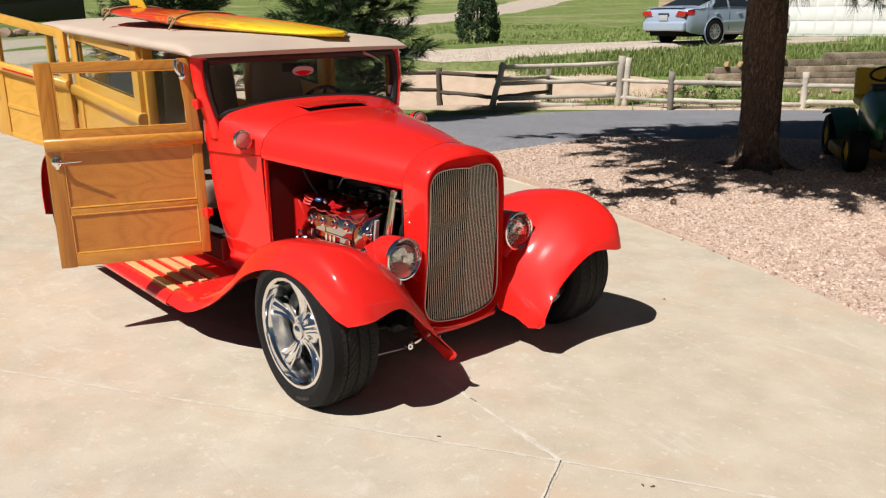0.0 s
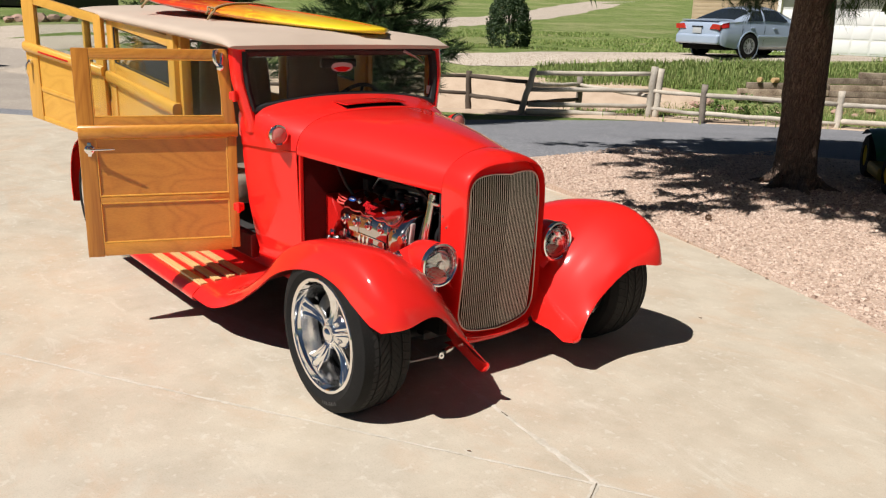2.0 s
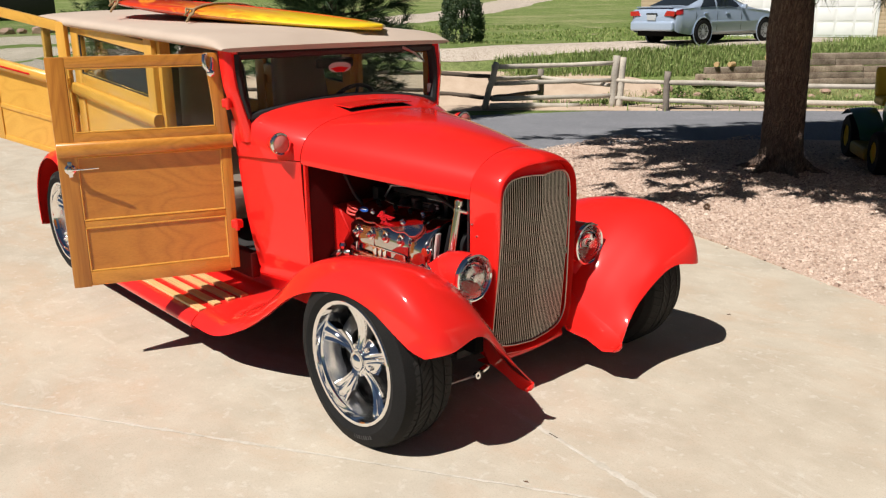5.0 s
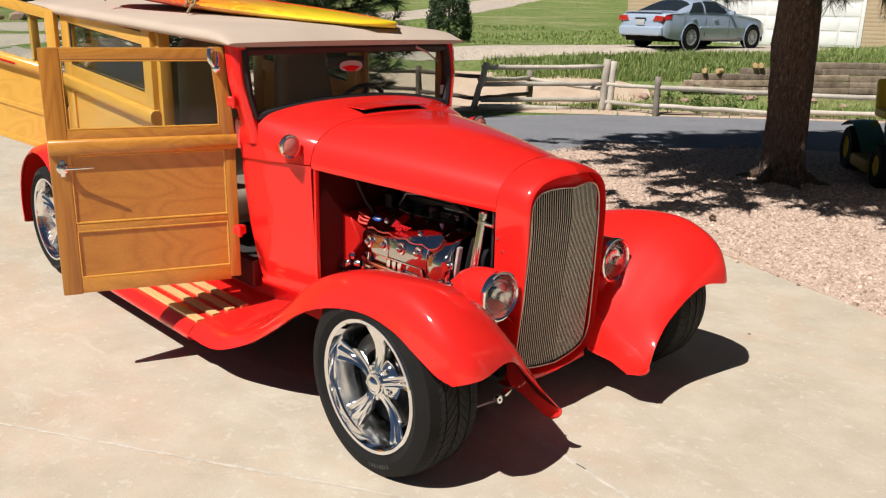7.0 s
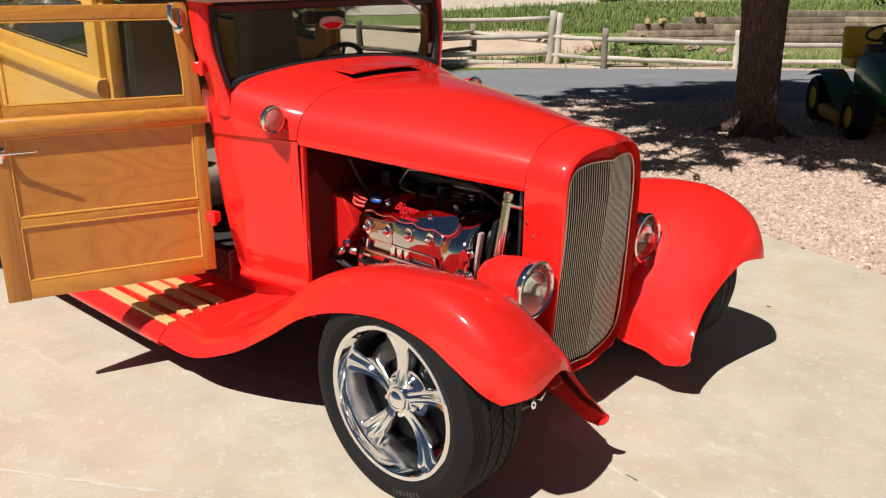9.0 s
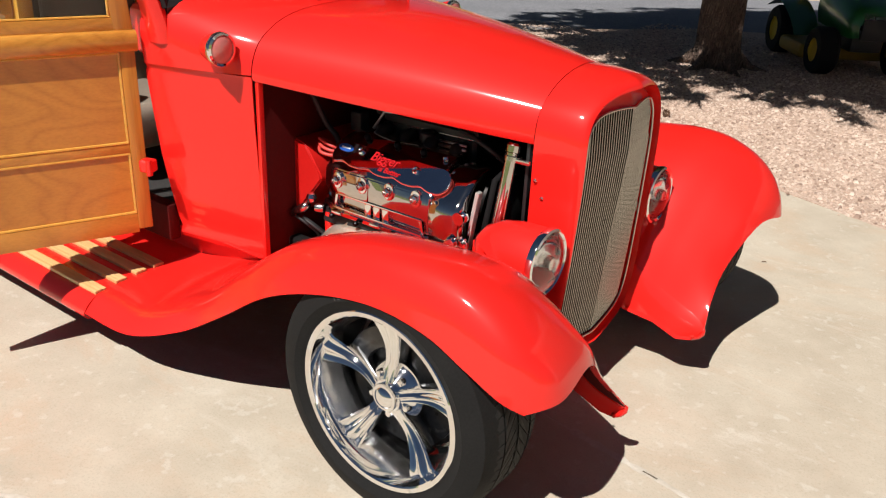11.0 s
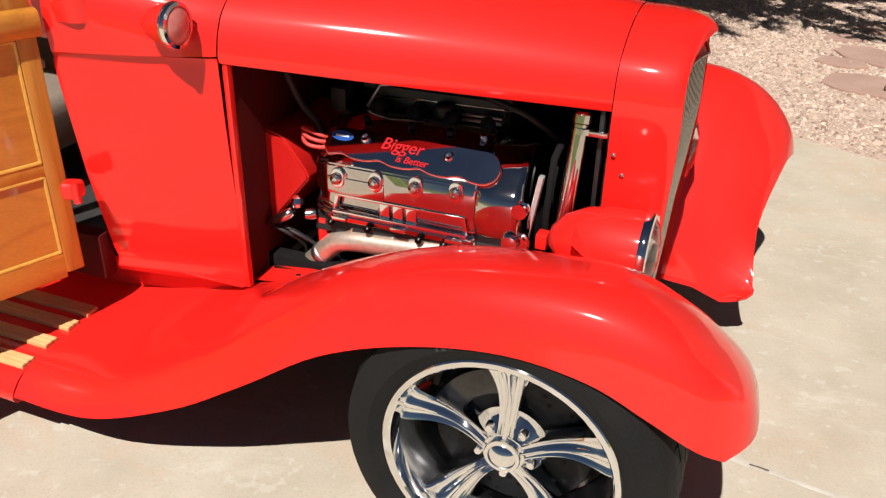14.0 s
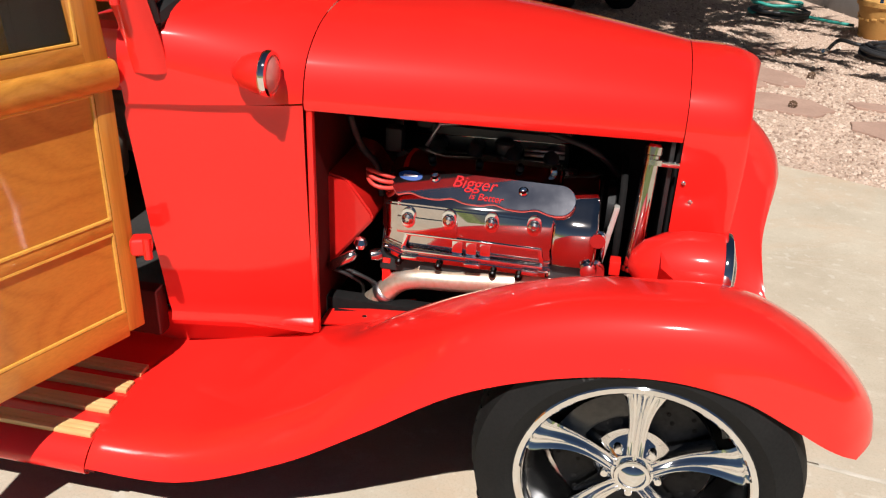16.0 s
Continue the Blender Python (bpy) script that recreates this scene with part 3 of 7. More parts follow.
FENDER_NOSE = [
    [(0.16, 0.312, 0.37), (0.17, 0.42, 0.535), (0.175, 0.62, 0.698), (0.175, 0.844, 0.734), (0.165, 0.908, 0.604)],
    [(0.27, 0.322, 0.3), (0.285, 0.42, 0.465), (0.3, 0.62, 0.65), (0.3, 0.844, 0.691), (0.28, 0.903, 0.552)],
    [(0.355, 0.332, 0.255), (0.365, 0.43, 0.415), (0.385, 0.61, 0.588), (0.39, 0.834, 0.624), (0.345, 0.894, 0.514)],
    [(0.424, 0.322, 0.226), (0.405, 0.435, 0.378), (0.434, 0.585, 0.53), (0.452, 0.790, 0.555), (0.388, 0.888, 0.494)],
    [(0.452, 0.300, 0.205), (0.428, 0.440, 0.356), (0.460, 0.61, 0.5), (0.476, 0.775, 0.486), (0.428, 0.864, 0.472)],
]


def front_fender(right):
    stations = FENDER_TAIL + FENDER_NOSE
    if not right:                       # the far fender was hung a little wider
        spread = lambda y: min(1, max(0, (y - .42) / .40))
        reach = lambda x: min(1, max(0, (x + .5) / .9))
        stations = [[(x + .026 * reach(x) * spread(y), y + .032 * spread(y) * reach(x), z + .012 * spread(y) * reach(x)) for x, y, z in st] for st in stations]
    rows = loft(stations, 66, 26)
    bm = skin(rows)
    # rolled lip under the outer and front edge
    lip = [Vector(r[-1]) for r in rows]
    roll = [[p, p + Vector((-0.001, -0.010, -0.002)), p + Vector((-0.004, -0.022, 0.004))] for p in lip]
    for p in reversed(rows[-1][4:-1]):
        p = Vector(p)
        roll.append([p, p + Vector((-0.010, 0, -0.001)), p + Vector((-0.022, 0, 0.004))])
    skin(roll, bm)
    bmesh.ops.remove_doubles(bm, verts=bm.verts, dist=0.0008)
    # inner skirt below the crease, down to a rounded tip beside the radiator shell
    inner = [Vector(rows[i][0]) for i in range(34, 67)]
    step = [0, 8, 16, 26, 32]
    low = list(zip(*[(.00, .262, .45), (.165, .270, .205), (.275, .286, .186), (.365, .288, .152), (.414, .300, .160)]))
    root = [Vector([float(np.interp(k, step, c)) for c in low]) for k in range(33)]
    sk = skin([[a, a.lerp(b, 0.12) + Vector((0, -.004, 0)), a.lerp(b, 0.5) + Vector((0, -.004, 0)), b, b + Vector((0, -.010, .004))] for a, b in zip(inner, root)])
    if right:
        mirrored(sk)
    bmesh.ops.remove_doubles(sk, verts=sk.verts, dist=0.0008)
    bmesh.ops.recalc_face_normals(sk, faces=sk.faces)
    if right:
        mirrored(bm)
    bmesh.ops.remove_doubles(bm, verts=bm.verts, dist=0.0008)
    bmesh.ops.recalc_face_normals(bm, faces=bm.faces)
    if sum(f.normal.z * f.calc_area() for f in bm.faces) < 0:
        bmesh.ops.reverse_faces(bm, faces=bm.faces)
    # the fender's inner side is coloured as red in shade
    ob = solid(part("front_fender", bm, [RED, SHADED_RED], car, sharp=50), 0.005, 0)
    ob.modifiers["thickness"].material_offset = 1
    solid(part("fender_skirt", sk, RED, ob, sharp=45), 0.012, 0)
    # rolled bead along the crease and round the tip
    crease = [Vector(rows[i][0]) for i in range(60, 67, 2)]
    turn = [crease[-1].lerp(root[-1], f) + Vector((.010 * math.sin(math.pi * f), 0, 0)) for f in (.3, .65, 1.0)]
    bead = tube(crease + turn, [.003 + .005 * min(1, k / 6) for k in range(len(crease))] + [.009, .010, .008], 10)
    if right:
        mirrored(bead)
    part("fender_bead", bead, RED, ob)
    return ob


for right in (True, False):
    front_fender(right)

# hood top and cowl: half sections (y, z) from the lower edge to the middle
HOOD_REAR = [(.525, .990), (.512, 1.045), (.478, 1.098), (.397, 1.148), (.287, 1.176), (.143, 1.187), (0, 1.190)]
HOOD_FRONT = [(.268, .922), (.260, .970), (.238, 1.012), (.190, 1.050), (.130, 1.078), (.065, 1.094), (0, 1.100)]
COWL_REAR = [(.645, .985), (.650, 1.065), (.644, 1.125), (.605, 1.172), (.480, 1.208), (.260, 1.234), (0, 1.242)]


def section(x, half):
    pts = [(x, -y, z) for y, z in half] + [(x, y, z) for y, z in reversed(half[:-1])]
    return spline(pts, 40)


def between(a, b, f, bulge=0.0):
    return [(p[0] + (q[0] - p[0]) * f, p[1] + (q[1] - p[1]) * f + bulge) for p, q in zip(a, b)]


rows = []
for k in range(15):
    f = k / 14
    half = between(HOOD_REAR, HOOD_FRONT, f)
    rise = 0.020 * math.sin(math.pi * f)
    half = [(y + 0.006 * math.sin(math.pi * f), z + rise * i / 6) for i, (y, z) in enumerate(half)]
    rows.append(section(-0.8612 + 0.9030 * f, half))
bm = skin(rows)
edge = [[Vector(r[s]), Vector(r[s]) + Vector((0, 0.004 if s == 0 else -0.004, -0.016)), Vector(r[s]) + Vector((0, 0.03 if s == 0 else -0.03, -0.012))] for s in (0, -1) for r in rows]
skin(edge[:15], bm)
skin(edge[15:], bm)
bmesh.ops.remove_doubles(bm, verts=bm.verts, dist=0.0005)
bmesh.ops.recalc_face_normals(bm, faces=bm.faces)
if sum(f.normal.z * f.calc_area() for f in bm.faces) < 0:
    bmesh.ops.reverse_faces(bm, faces=bm.faces)
# the hood's underside carries its shade in the darker red
hood = solid(part("hood", bm, [RED, SHADED_RED], car, sharp=50), 0.004, 0)
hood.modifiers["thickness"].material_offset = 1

# cowl: top shell and side panels back to the windshield and doors
rows = []
for k in range(9):
    f = k / 8
    sec = section(-0.864 - 0.34 * f, between([(y + 0.002, z) for y, z in HOOD_REAR], COWL_REAR, f ** 0.85))
    rows.append([(x - .052 * f * min(1, max(0, (abs(y) - .56) / .07)), y, z) for x, y, z in sec])
bm = skin(rows)
for s in (-1, 1):
    side = []
    for z, yf, yr, xr in ((0.985, .527, .642, -1.255), (.972, .523, .636, -1.258), (.955, .524, .638, -1.262), (.82, .520, .632, -1.252), (.66, .512, .618, -1.246), (.52, .502, .594, -1.244), (.42, .492, .572, -1.248), (.375, .484, .558, -1.25), (.352, .492, .566, -1.25), (.335, .486, .556, -1.25)):
        side.append([(-0.864 + (xr + 0.864) * u, s * (yf + (yr - yf) * u), z) for u in (0, .2, .4, .6, .8, 1)])
    skin(side, bm)
    # rear jamb turned inwards
    skin([[r[-1], (r[-1][0] - 0.012, s * (abs(r[-1][1]) - 0.03), r[-1][2]), (r[-1][0] - 0.03, s * (abs(r[-1][1]) - 0.09), r[-1][2])] for r in side], bm)
bmesh.ops.remove_doubles(bm, verts=bm.verts, dist=0.0008)
bmesh.ops.recalc_face_normals(bm, faces=bm.faces)
solid(part("cowl", bm, RED, car, sharp=40), 0.005, 0)
# side flange at the front of the cowl
for s in (-1, 1):
    bm = box(0.016, 0.022, 0.64, (-0.853, s * 0.505, 0.665), 0.004)
    part("cowl_flange", bm, RED, car)

# radiator shell: from the hood seam round to the grille opening
GRILLE = [(-.0, 1.000), (.05, 1.004), (.12, 1.003), (.175, .990), (.207, .955), (.217, .90), (.222, .75), (.232, .55), (.240, .40), (.238, .32), (.205, .262), (.13, .236), (.0, .226)]


def loop_of(half, n=96):
    """A closed loop (y, z) from a right half outline."""
    one = spline([(y, z) for y, z in half], n // 2)
    return [(y, z) for y, z in one] + [(-y, z) for y, z in one[-2:0:-1]]


def grille_x(y, z):
    return 0.172 - 0.035 * (1 - (z - 0.23) / 0.77) ** 2 + (0.022 + 0.022 * min(1, max(0, (z - .60) / .36))) * (1 - abs(y) / 0.24) - 0.016 * min(1.2, max(0, (z - .80) / .24)) ** 2


inner = loop_of(GRILLE)
OUTER = [(-.0, 1.100), (.065, 1.094), (.130, 1.078), (.190, 1.050), (.246, 1.005), (.268, .922), (.266, .75), (.268, .55), (.272, .40), (.268, .30), (.240, .215), (.14, .182), (.0, .172)]
outer = loop_of(OUTER)
FACE = [(-.0, 1.052), (.060, 1.050), (.125, 1.042), (.185, 1.022), (.228, .975), (.243, .90), (.246, .75), (.252, .55), (.258, .40), (.255, .31), (.222, .242), (.135, .212), (.0, .202)]
face = loop_of(FACE)
rows = [[(0.0445 - 0.0165 * (z < .3), y, z) for y, z in outer]]
for f in (.12, .25, .38, .5, .62, .74, .85, .93, 1.0):
    dx = .158 * math.sin(f * math.pi / 2)
    rows.append([(0.048 + (dx + grille_x(a[0], a[1]) - 0.172), b[0] + (a[0] - b[0]) * f ** 2.2, b[1] + (a[1] - b[1]) * f ** 2.2) for a, b in zip(face, outer)])
rows[-1] = [(grille_x(y, z) - 0.012, y * 0.995, z) for y, z in face]
for f, dx in ((.35, -.001), (.65, .007), (.88, .0115)):
    rows.append([(grille_x(y, z) + dx, y + (a - y) * f, z + (c - z) * f) for (y, z), (a, c) in zip(face, inner)])
rows.append([(grille_x(y, z) + 0.0125, y, z) for y, z in inner])
rows.append([(grille_x(y, z) - 0.03, y, z) for y, z in inner])
bm = skin(rows, loop=True)
bmesh.ops.recalc_face_normals(bm, faces=bm.faces)
solid(part("radiator_shell", bm, RED, car, sharp=60), 0.003, 0)

# grille: upright bars in a bright frame, dark radiator behind
grille = part("grille", tube([(grille_x(y, z) + 0.016, y, z) for y, z in inner + inner[:1]], 0.0032, 8, cap=False), STAINLESS, car, "bright grille of fine upright bars")
tops = sorted([(y, z) for y, z in spline(GRILLE[:7], 60)], key=lambda p: p[0])
bots = sorted([(y, z) for y, z in spline(GRILLE[6:], 60)], key=lambda p: p[0])


def at(line, y):
    return float(np.interp(y, [p[0] for p in line], [p[1] for p in line]))


N_BARS = 41
for k in range(N_BARS):
    y = -0.228 + 0.456 * k / (N_BARS - 1)
    a = abs(y)
    hi = at(tops, a) if a < 0.214 else 0.93 - (a - 0.214) * 24
    lo = at(bots, a)
    pts = [(grille_x(y, z) + 0.004, y, z) for z in np.linspace(lo, hi, 7)]
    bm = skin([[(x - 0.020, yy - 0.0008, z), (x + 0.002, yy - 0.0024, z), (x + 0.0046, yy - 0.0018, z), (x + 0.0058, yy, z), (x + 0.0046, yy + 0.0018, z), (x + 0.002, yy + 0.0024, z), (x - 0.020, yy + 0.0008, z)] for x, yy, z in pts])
    # bar sides blackened to imitate the dark gaps between bars
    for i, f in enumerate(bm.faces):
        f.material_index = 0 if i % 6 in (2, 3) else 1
    part("grille_bar", bm, [STAINLESS, BLACK_AND_SHADE], grille, sharp=30)
part("radiator_core", box(0.05, 0.48, 0.80, (0.06, 0, 0.61), 0.005), BLACK_AND_SHADE, car, "black radiator core behind the grille")

# headlights: red buckets that grow from the fenders, bright rims, clear lenses
for s in (-1, 1):
    m = pose(0.181, s * 0.378, 0.613, 0, 90, 0) @ Matrix.Diagonal((.97, .97, 1, 1))
    bm = lathe([(0.0, -0.235), (0.03, -0.228), (0.062, -0.20), (0.088, -0.15), (0.099, -0.09), (0.101, -0.03), (0.100, -0.012), (0.092, -0.012), (0.085, -0.03)], 48, m)
    lamp = part("headlight", bm, RED, car)
    part("rim", lathe([(0.099, -0.012), (0.105, -0.011), (0.107, 0.0), (0.104, 0.009), (0.097, 0.012), (0.091, 0.006)], 56, m), CHROME, lamp, "chrome headlight rim")
    part("reflector", lathe([(0.092, 0.004), (0.082, -0.025), (0.06, -0.055), (0.03, -0.07), (0.0, -0.074)], 40, m), CHROME, lamp)
    part("bulb_shield", lathe([(0.0, 0.0), (0.016, -0.002), (0.02, -0.014), (0.02, -0.05), (0.0, -0.06)], 20, m), ALUMINIUM, lamp)
    # stepped facets round the reflector
    bm = bmesh.new()
    for k in range(26):
        for r, z in ((.080, -.016), (.060, -.040)):
            add(bm, moved(box(.019, .0125, .004, (r, 0, z), .001, (0, 40, 0)), pose(0, 0, 0, 0, 0, 360 * k / 26)))
    moved(bm, m)
    tagged(part("reflector_facet", bm, CHROME, lamp, smooth=False), kind="stuff")
    glow = part("lens", lathe([(0.093, 0.006), (0.075, 0.018), (0.045, 0.027), (0.0, 0.031), (0.0, 0.028), (0.045, 0.024), (0.075, 0.015), (0.093, 0.003)], 40, m), LENS, lamp, "clear glass lens")
    glow.visible_shadow = False
    # stand between bucket and fender
    part("headlight_base", skin(loft([[(.02, s * .30, .60), (.02, s * .36, .665), (.02, s * .43, .675), (.02, s * .49, .66)], [(.10, s * .29, .54), (.10, s * .35, .60), (.10, s * .42, .61), (.10, s * .49, .60)], [(.18, s * .29, .48), (.18, s * .35, .525), (.18, s * .41, .53), (.18, s * .48, .535)]], 12, 12)), RED, lamp)

# ---- wheels ----
TYRE_R, RIM_R, TYRE_W = 0.360, 0.251, 0.245


def wheel(name, at, outward, tyre_r, rim_r, width, spin):
    """A five-spoke chrome wheel; the axle runs along y, outward is -1 or 1."""
    m = pose(*at, 90 if outward < 0 else -90, 0, 0) @ pose(0, 0, 0, 0, 0, spin)
    h = width / 2
    prof = [(rim_r - .006, -h + .012), (rim_r + .01, -h), (rim_r + .035, -h - .016), (tyre_r - .045, -h - .016), (tyre_r - .018, -h + .006), (tyre_r, -h + .05),
            (tyre_r, h - .05), (tyre_r - .013, h - .003), (tyre_r - .045, h + .012), (rim_r + .040, h + .016), (rim_r + .01, h), (rim_r - .006, h - .012)]
    tyre = part(name, lathe(prof, 72, m), RUBBER, car, "black low-profile tyre on a chrome wheel", sharp=25)
    # tread blocks proud of the carcass
    bm = bmesh.new()
    n = 58
    for i in range(n):
        for lane, (z0, z1, lean) in enumerate(((-h + .012, -h + .062, .05), (-h + .070, -.005, .17), (.005, h - .070, -.17), (h - .062, h - .012, -.05))):
            a0 = 2 * math.pi * (i + .5 * (lane % 2)) / n
            da = 2 * math.pi / n * 0.86
            top = []
            for r in (tyre_r - .012, tyre_r + .004):
                drop = .016 if lane in (0, 3) else 0
                for a, z, d in ((a0, z0, drop if lane == 0 else 0), (a0 + da, z0, drop if lane == 0 else 0), (a0 + da + lean, z1, drop if lane == 3 else 0), (a0 + lean, z1, drop if lane == 3 else 0)):
                    rr = r - (d if r > tyre_r else 0)
                    top.append(bm.verts.new((rr * math.cos(a), rr * math.sin(a), z)))
            b, t = top[:4], top[4:]
            bm.faces.new(t)
            for k in range(4):
                bm.faces.new((b[k], b[(k + 1) % 4], t[(k + 1) % 4], t[k]))
    bmesh.ops.recalc_face_normals(bm, faces=bm.faces)
    moved(bm, m)
    tagged(part("tread", bm, RUBBER_TREAD, tyre, smooth=False), kind="stuff")
    # raised marks on the sidewall, drawn as plain bars
    bm = bmesh.new()
    for start, count in ((1.72, 7), (-1.46, 8)):
        for k in range(count):
            a = start + k * 0.052 - radians(spin)
            piece = box(0.020, 0.005 + 0.003 * ((k * 7) % 3), 0.003, (rim_r + .050, 0, h + .0140), 0.001)
            add(bm, moved(piece, pose(0, 0, 0, 0, 0, math.degrees(a))))
    moved(bm, m)
    tagged(part("sidewall_mark", bm, RUBBER_MARK, tyre, "raised plain bars on the tyre wall", smooth=False), kind="stuff")
    # rim: bright lip and deep barrel
    rim = part("rim", lathe([(rim_r - .004, h - .018), (rim_r + .010, h - .004), (rim_r + .011, h + .003), (rim_r + .008, h + .006), (rim_r - .004, h + .005), (rim_r - .008, h + .001),
                             (rim_r - .011, h - .016), (rim_r - .016, h - .028)], 72, m), CHROME, tyre, "chrome rim with a polished lip", sharp=28)
    part("barrel", lathe([(rim_r - .016, h - .028), (rim_r - .030, h - .080), (rim_r - .052, -h + .03), (rim_r - .006, -h + .012)], 72, m), BARREL, rim, "polished inner barrel", sharp=28)
    # spokes: narrow at the hub, flared and fluted towards the rim
    face = h - .038
    flutes = np.linspace(-1, 1, 19)
    for k in range(5):
        rows = []
        for f in np.linspace(0, 1, 14):
            r = 0.036 + (rim_r - .012 - 0.036) * f
            w = 0.0190 + 0.034 * f ** 2.4
            z = face - 0.002 - 0.024 * math.sin(math.pi * min(f * 1.08, 1)) + 0.004 * f
            top = [(r - .010 * f * v * v, w * v, z - .010 * abs(v) ** 8 + .0075 * min(1, .35 + f) * math.cos(2 * math.pi * v)) for v in flutes]
            rows.append([(r, -w * .96, z - .042)] + top + [(r, w * .96, z - .042)])
        bm = skin(rows, loop=True)
        bmesh.ops.recalc_face_normals(bm, faces=bm.faces)
        moved(bm, m @ pose(0, 0, 0, 0, 0, 72 * k))
        part("spoke", bm, CHROME, tyre, "fluted chrome spoke", sharp=50)
    part("hub", lathe([(0.0, -h + .06), (0.085, -h + .06), (0.088, face - .05), (0.076, face - .032), (0.05, face - .012), (0.046, face - .004), (0.0, face - .004)], 40, m), CHROME, tyre, sharp=30)
    part("centre_cap", lathe([(0.040, face - .006), (0.041, face + .004), (0.039, face + .008), (0.034, face + .010), (0.031, face + .0095), (0.028, face + .013), (0.016, face + .020), (0.0, face + .023)], 36, m), CHROME, tyre, "domed chrome centre cap")
    for k in range(5):
        a = radians(72 * k + 36)
        part("lug_nut", lathe([(0.011, face - .04), (0.011, face - .018), (0.008, face - .010), (0.0, face - .009)], 12, m @ Matrix.Translation((.062 * math.cos(a), .062 * math.sin(a), 0))), CHROME, tyre)
    # brake behind the spokes; a black disc added there keeps the wheel's hollow dark
    part("dust_shield", lathe([(0, -.045), (rim_r - .052, -.045), (rim_r - .050, -.038), (0, -.036)], 40, m), BLACK_AND_SHADE, tyre)
    bm = lathe([(0.07, -.01), (0.180, -.01), (0.180, .012), (0.07, .012)], 60, m, close=True)
    disc = part("brake_disc", bm, DARK_STEEL, tyre, "drilled steel brake disc")
    bm = bmesh.new()
    for k in range(40):
        a, r = radians(9 * k), .125 + .014 * (k % 4)
        lathe([(0, .0125), (.0055, .0125), (.0055, .0132), (0, .0132)], 8, m @ Matrix.Translation((r * math.cos(a), r * math.sin(a), 0)), bm)
    tagged(part("drill_hole", bm, BLACK_AND_SHADE, disc, "drilled holes in the disc", smooth=False), kind="stuff")
    part("hub_carrier", lathe([(0, -.03), (.078, -.03), (.080, .02), (.070, .034), (.045, .040), (0, .040)], 36, m), ALUMINIUM, tyre)
    cal = [(.185 * math.cos(radians(a)), .185 * math.sin(radians(a))) for a in range(-34, 35, 4)] + [(.120 * math.cos(radians(a)), .120 * math.sin(radians(a))) for a in range(30, -31, -6)]
    part("brake_caliper", prism(cal, .062, m @ pose(0, 0, -.024, 0, 0, 128 - spin), .010), plain("dull_alloy", (.05, .05, .052), (.08, .08, .08), .25, metal=1.0), tyre, "bare alloy brake caliper", sharp=40)
    return tyre


wheel("front_wheel", (.0005, -.769, TYRE_R - .035), -1, TYRE_R, RIM_R, TYRE_W, 18)
wheel("front_wheel", (.012, .795, TYRE_R - .029), 1, TYRE_R, RIM_R, TYRE_W, 40)
wheel("rear_wheel", (-3.36, -.735, .300), -1, .355, .262, .27, 10)
wheel("rear_wheel", (-3.36, .735, .300), 1, .355, .262, .27, 33)

# ---- body, doors and roof ----
def framed(hinge, d):
    """A frame with x along d, y towards the seen side, z up, at hinge."""
    d = Vector((d[0], d[1], 0)).normalized()
    n = Vector((-d.y, d.x, 0))
    return Matrix(((d.x, n.x, 0, hinge[0]), (d.y, n.y, 0, hinge[1]), (0, 0, 1, hinge[2]), (0, 0, 0, 1)))


def bar(u0, u1, z0, z1, n0, n1, bevel=0.004):
    return box(u1 - u0, n1 - n0, z1 - z0, ((u0 + u1) / 2, (n0 + n1) / 2, (z0 + z1) / 2), bevel)


def leaning(u0, u1, z0, z1, shift, n0, n1, bevel=0.004):
    """An upright bar whose top is shifted along u."""
    bm = bar(u0, u1, z0, z1, n0, n1, bevel)
    for v in bm.verts:
        v.co.x += shift * (v.co.z - z0) / (z1 - z0)
    return bm


def moulding(u0, u1, z0, z1, proud):
    """A half-round belt along u."""
    zc, r = (z0 + z1) / 2, (z1 - z0) / 2
    rows = []
    for u in (u0, u0 + .004, u1 - .004, u1):
        k = 1.0 if u0 < u < u1 else 0.93
        rows.append([(u, proud * k * math.cos(a) ** 0.7 if abs(a) < 1.57 else 0, zc + r * k * math.sin(a)) for a in np.linspace(-1.5707, 1.5707, 13)] + [(u, -.02, zc + r * k), (u, -.02, zc - r * k)])
    bm = skin(rows, loop=True)
    for row in (0, -1):
        pass
    bm.verts.ensure_lookup_table()
    n = len(rows[0])
    bm.faces.new(bm.verts[:n][::-1])
    bm.faces.new(bm.verts[-n:])
    bmesh.ops.recalc_face_normals(bm, faces=bm.faces)
    return bm


def bead(u0, u1, z0, z1, n, r=0.006):
    """A thin rounded bead that frames a panel: four mitred strips."""
    bm = bmesh.new()
    for a, b in (((u0, z0), (u1, z0)), ((u1, z0), (u1, z1)), ((u1, z1), (u0, z1)), ((u0, z1), (u0, z0))):
        tube([(a[0], n, a[1]), (b[0], n, b[1])], r, 6, bm)
    return bm


# front passenger door, swung wide open
M = framed((-1.262, -.672, 0), (-.288, -.748))
door = part("front_door", moved(bar(.72, .803, .382, 1.487, -.038, 0, .006), M), DOOR_Z, car, "open wooden door with framed oak panels and a belt moulding", sharp=40)
part("stile", moved(bar(.002, .052, .398, 1.030, -.038, 0, .006), M), DOOR_Z, door)
part("window_post", moved(leaning(.000, .062, 1.09, 1.492, .036, -.038, 0, .006), M), DOOR_Z, door)
part("top_rail", moved(bar(.040, .7205, 1.437, 1.488, -.037, -.001, .005), M), DOOR_X, door)
part("sill_rail", moved(bar(.050, .7205, 1.092, 1.136, -.037, -.001, .004), M), DOOR_X, door)
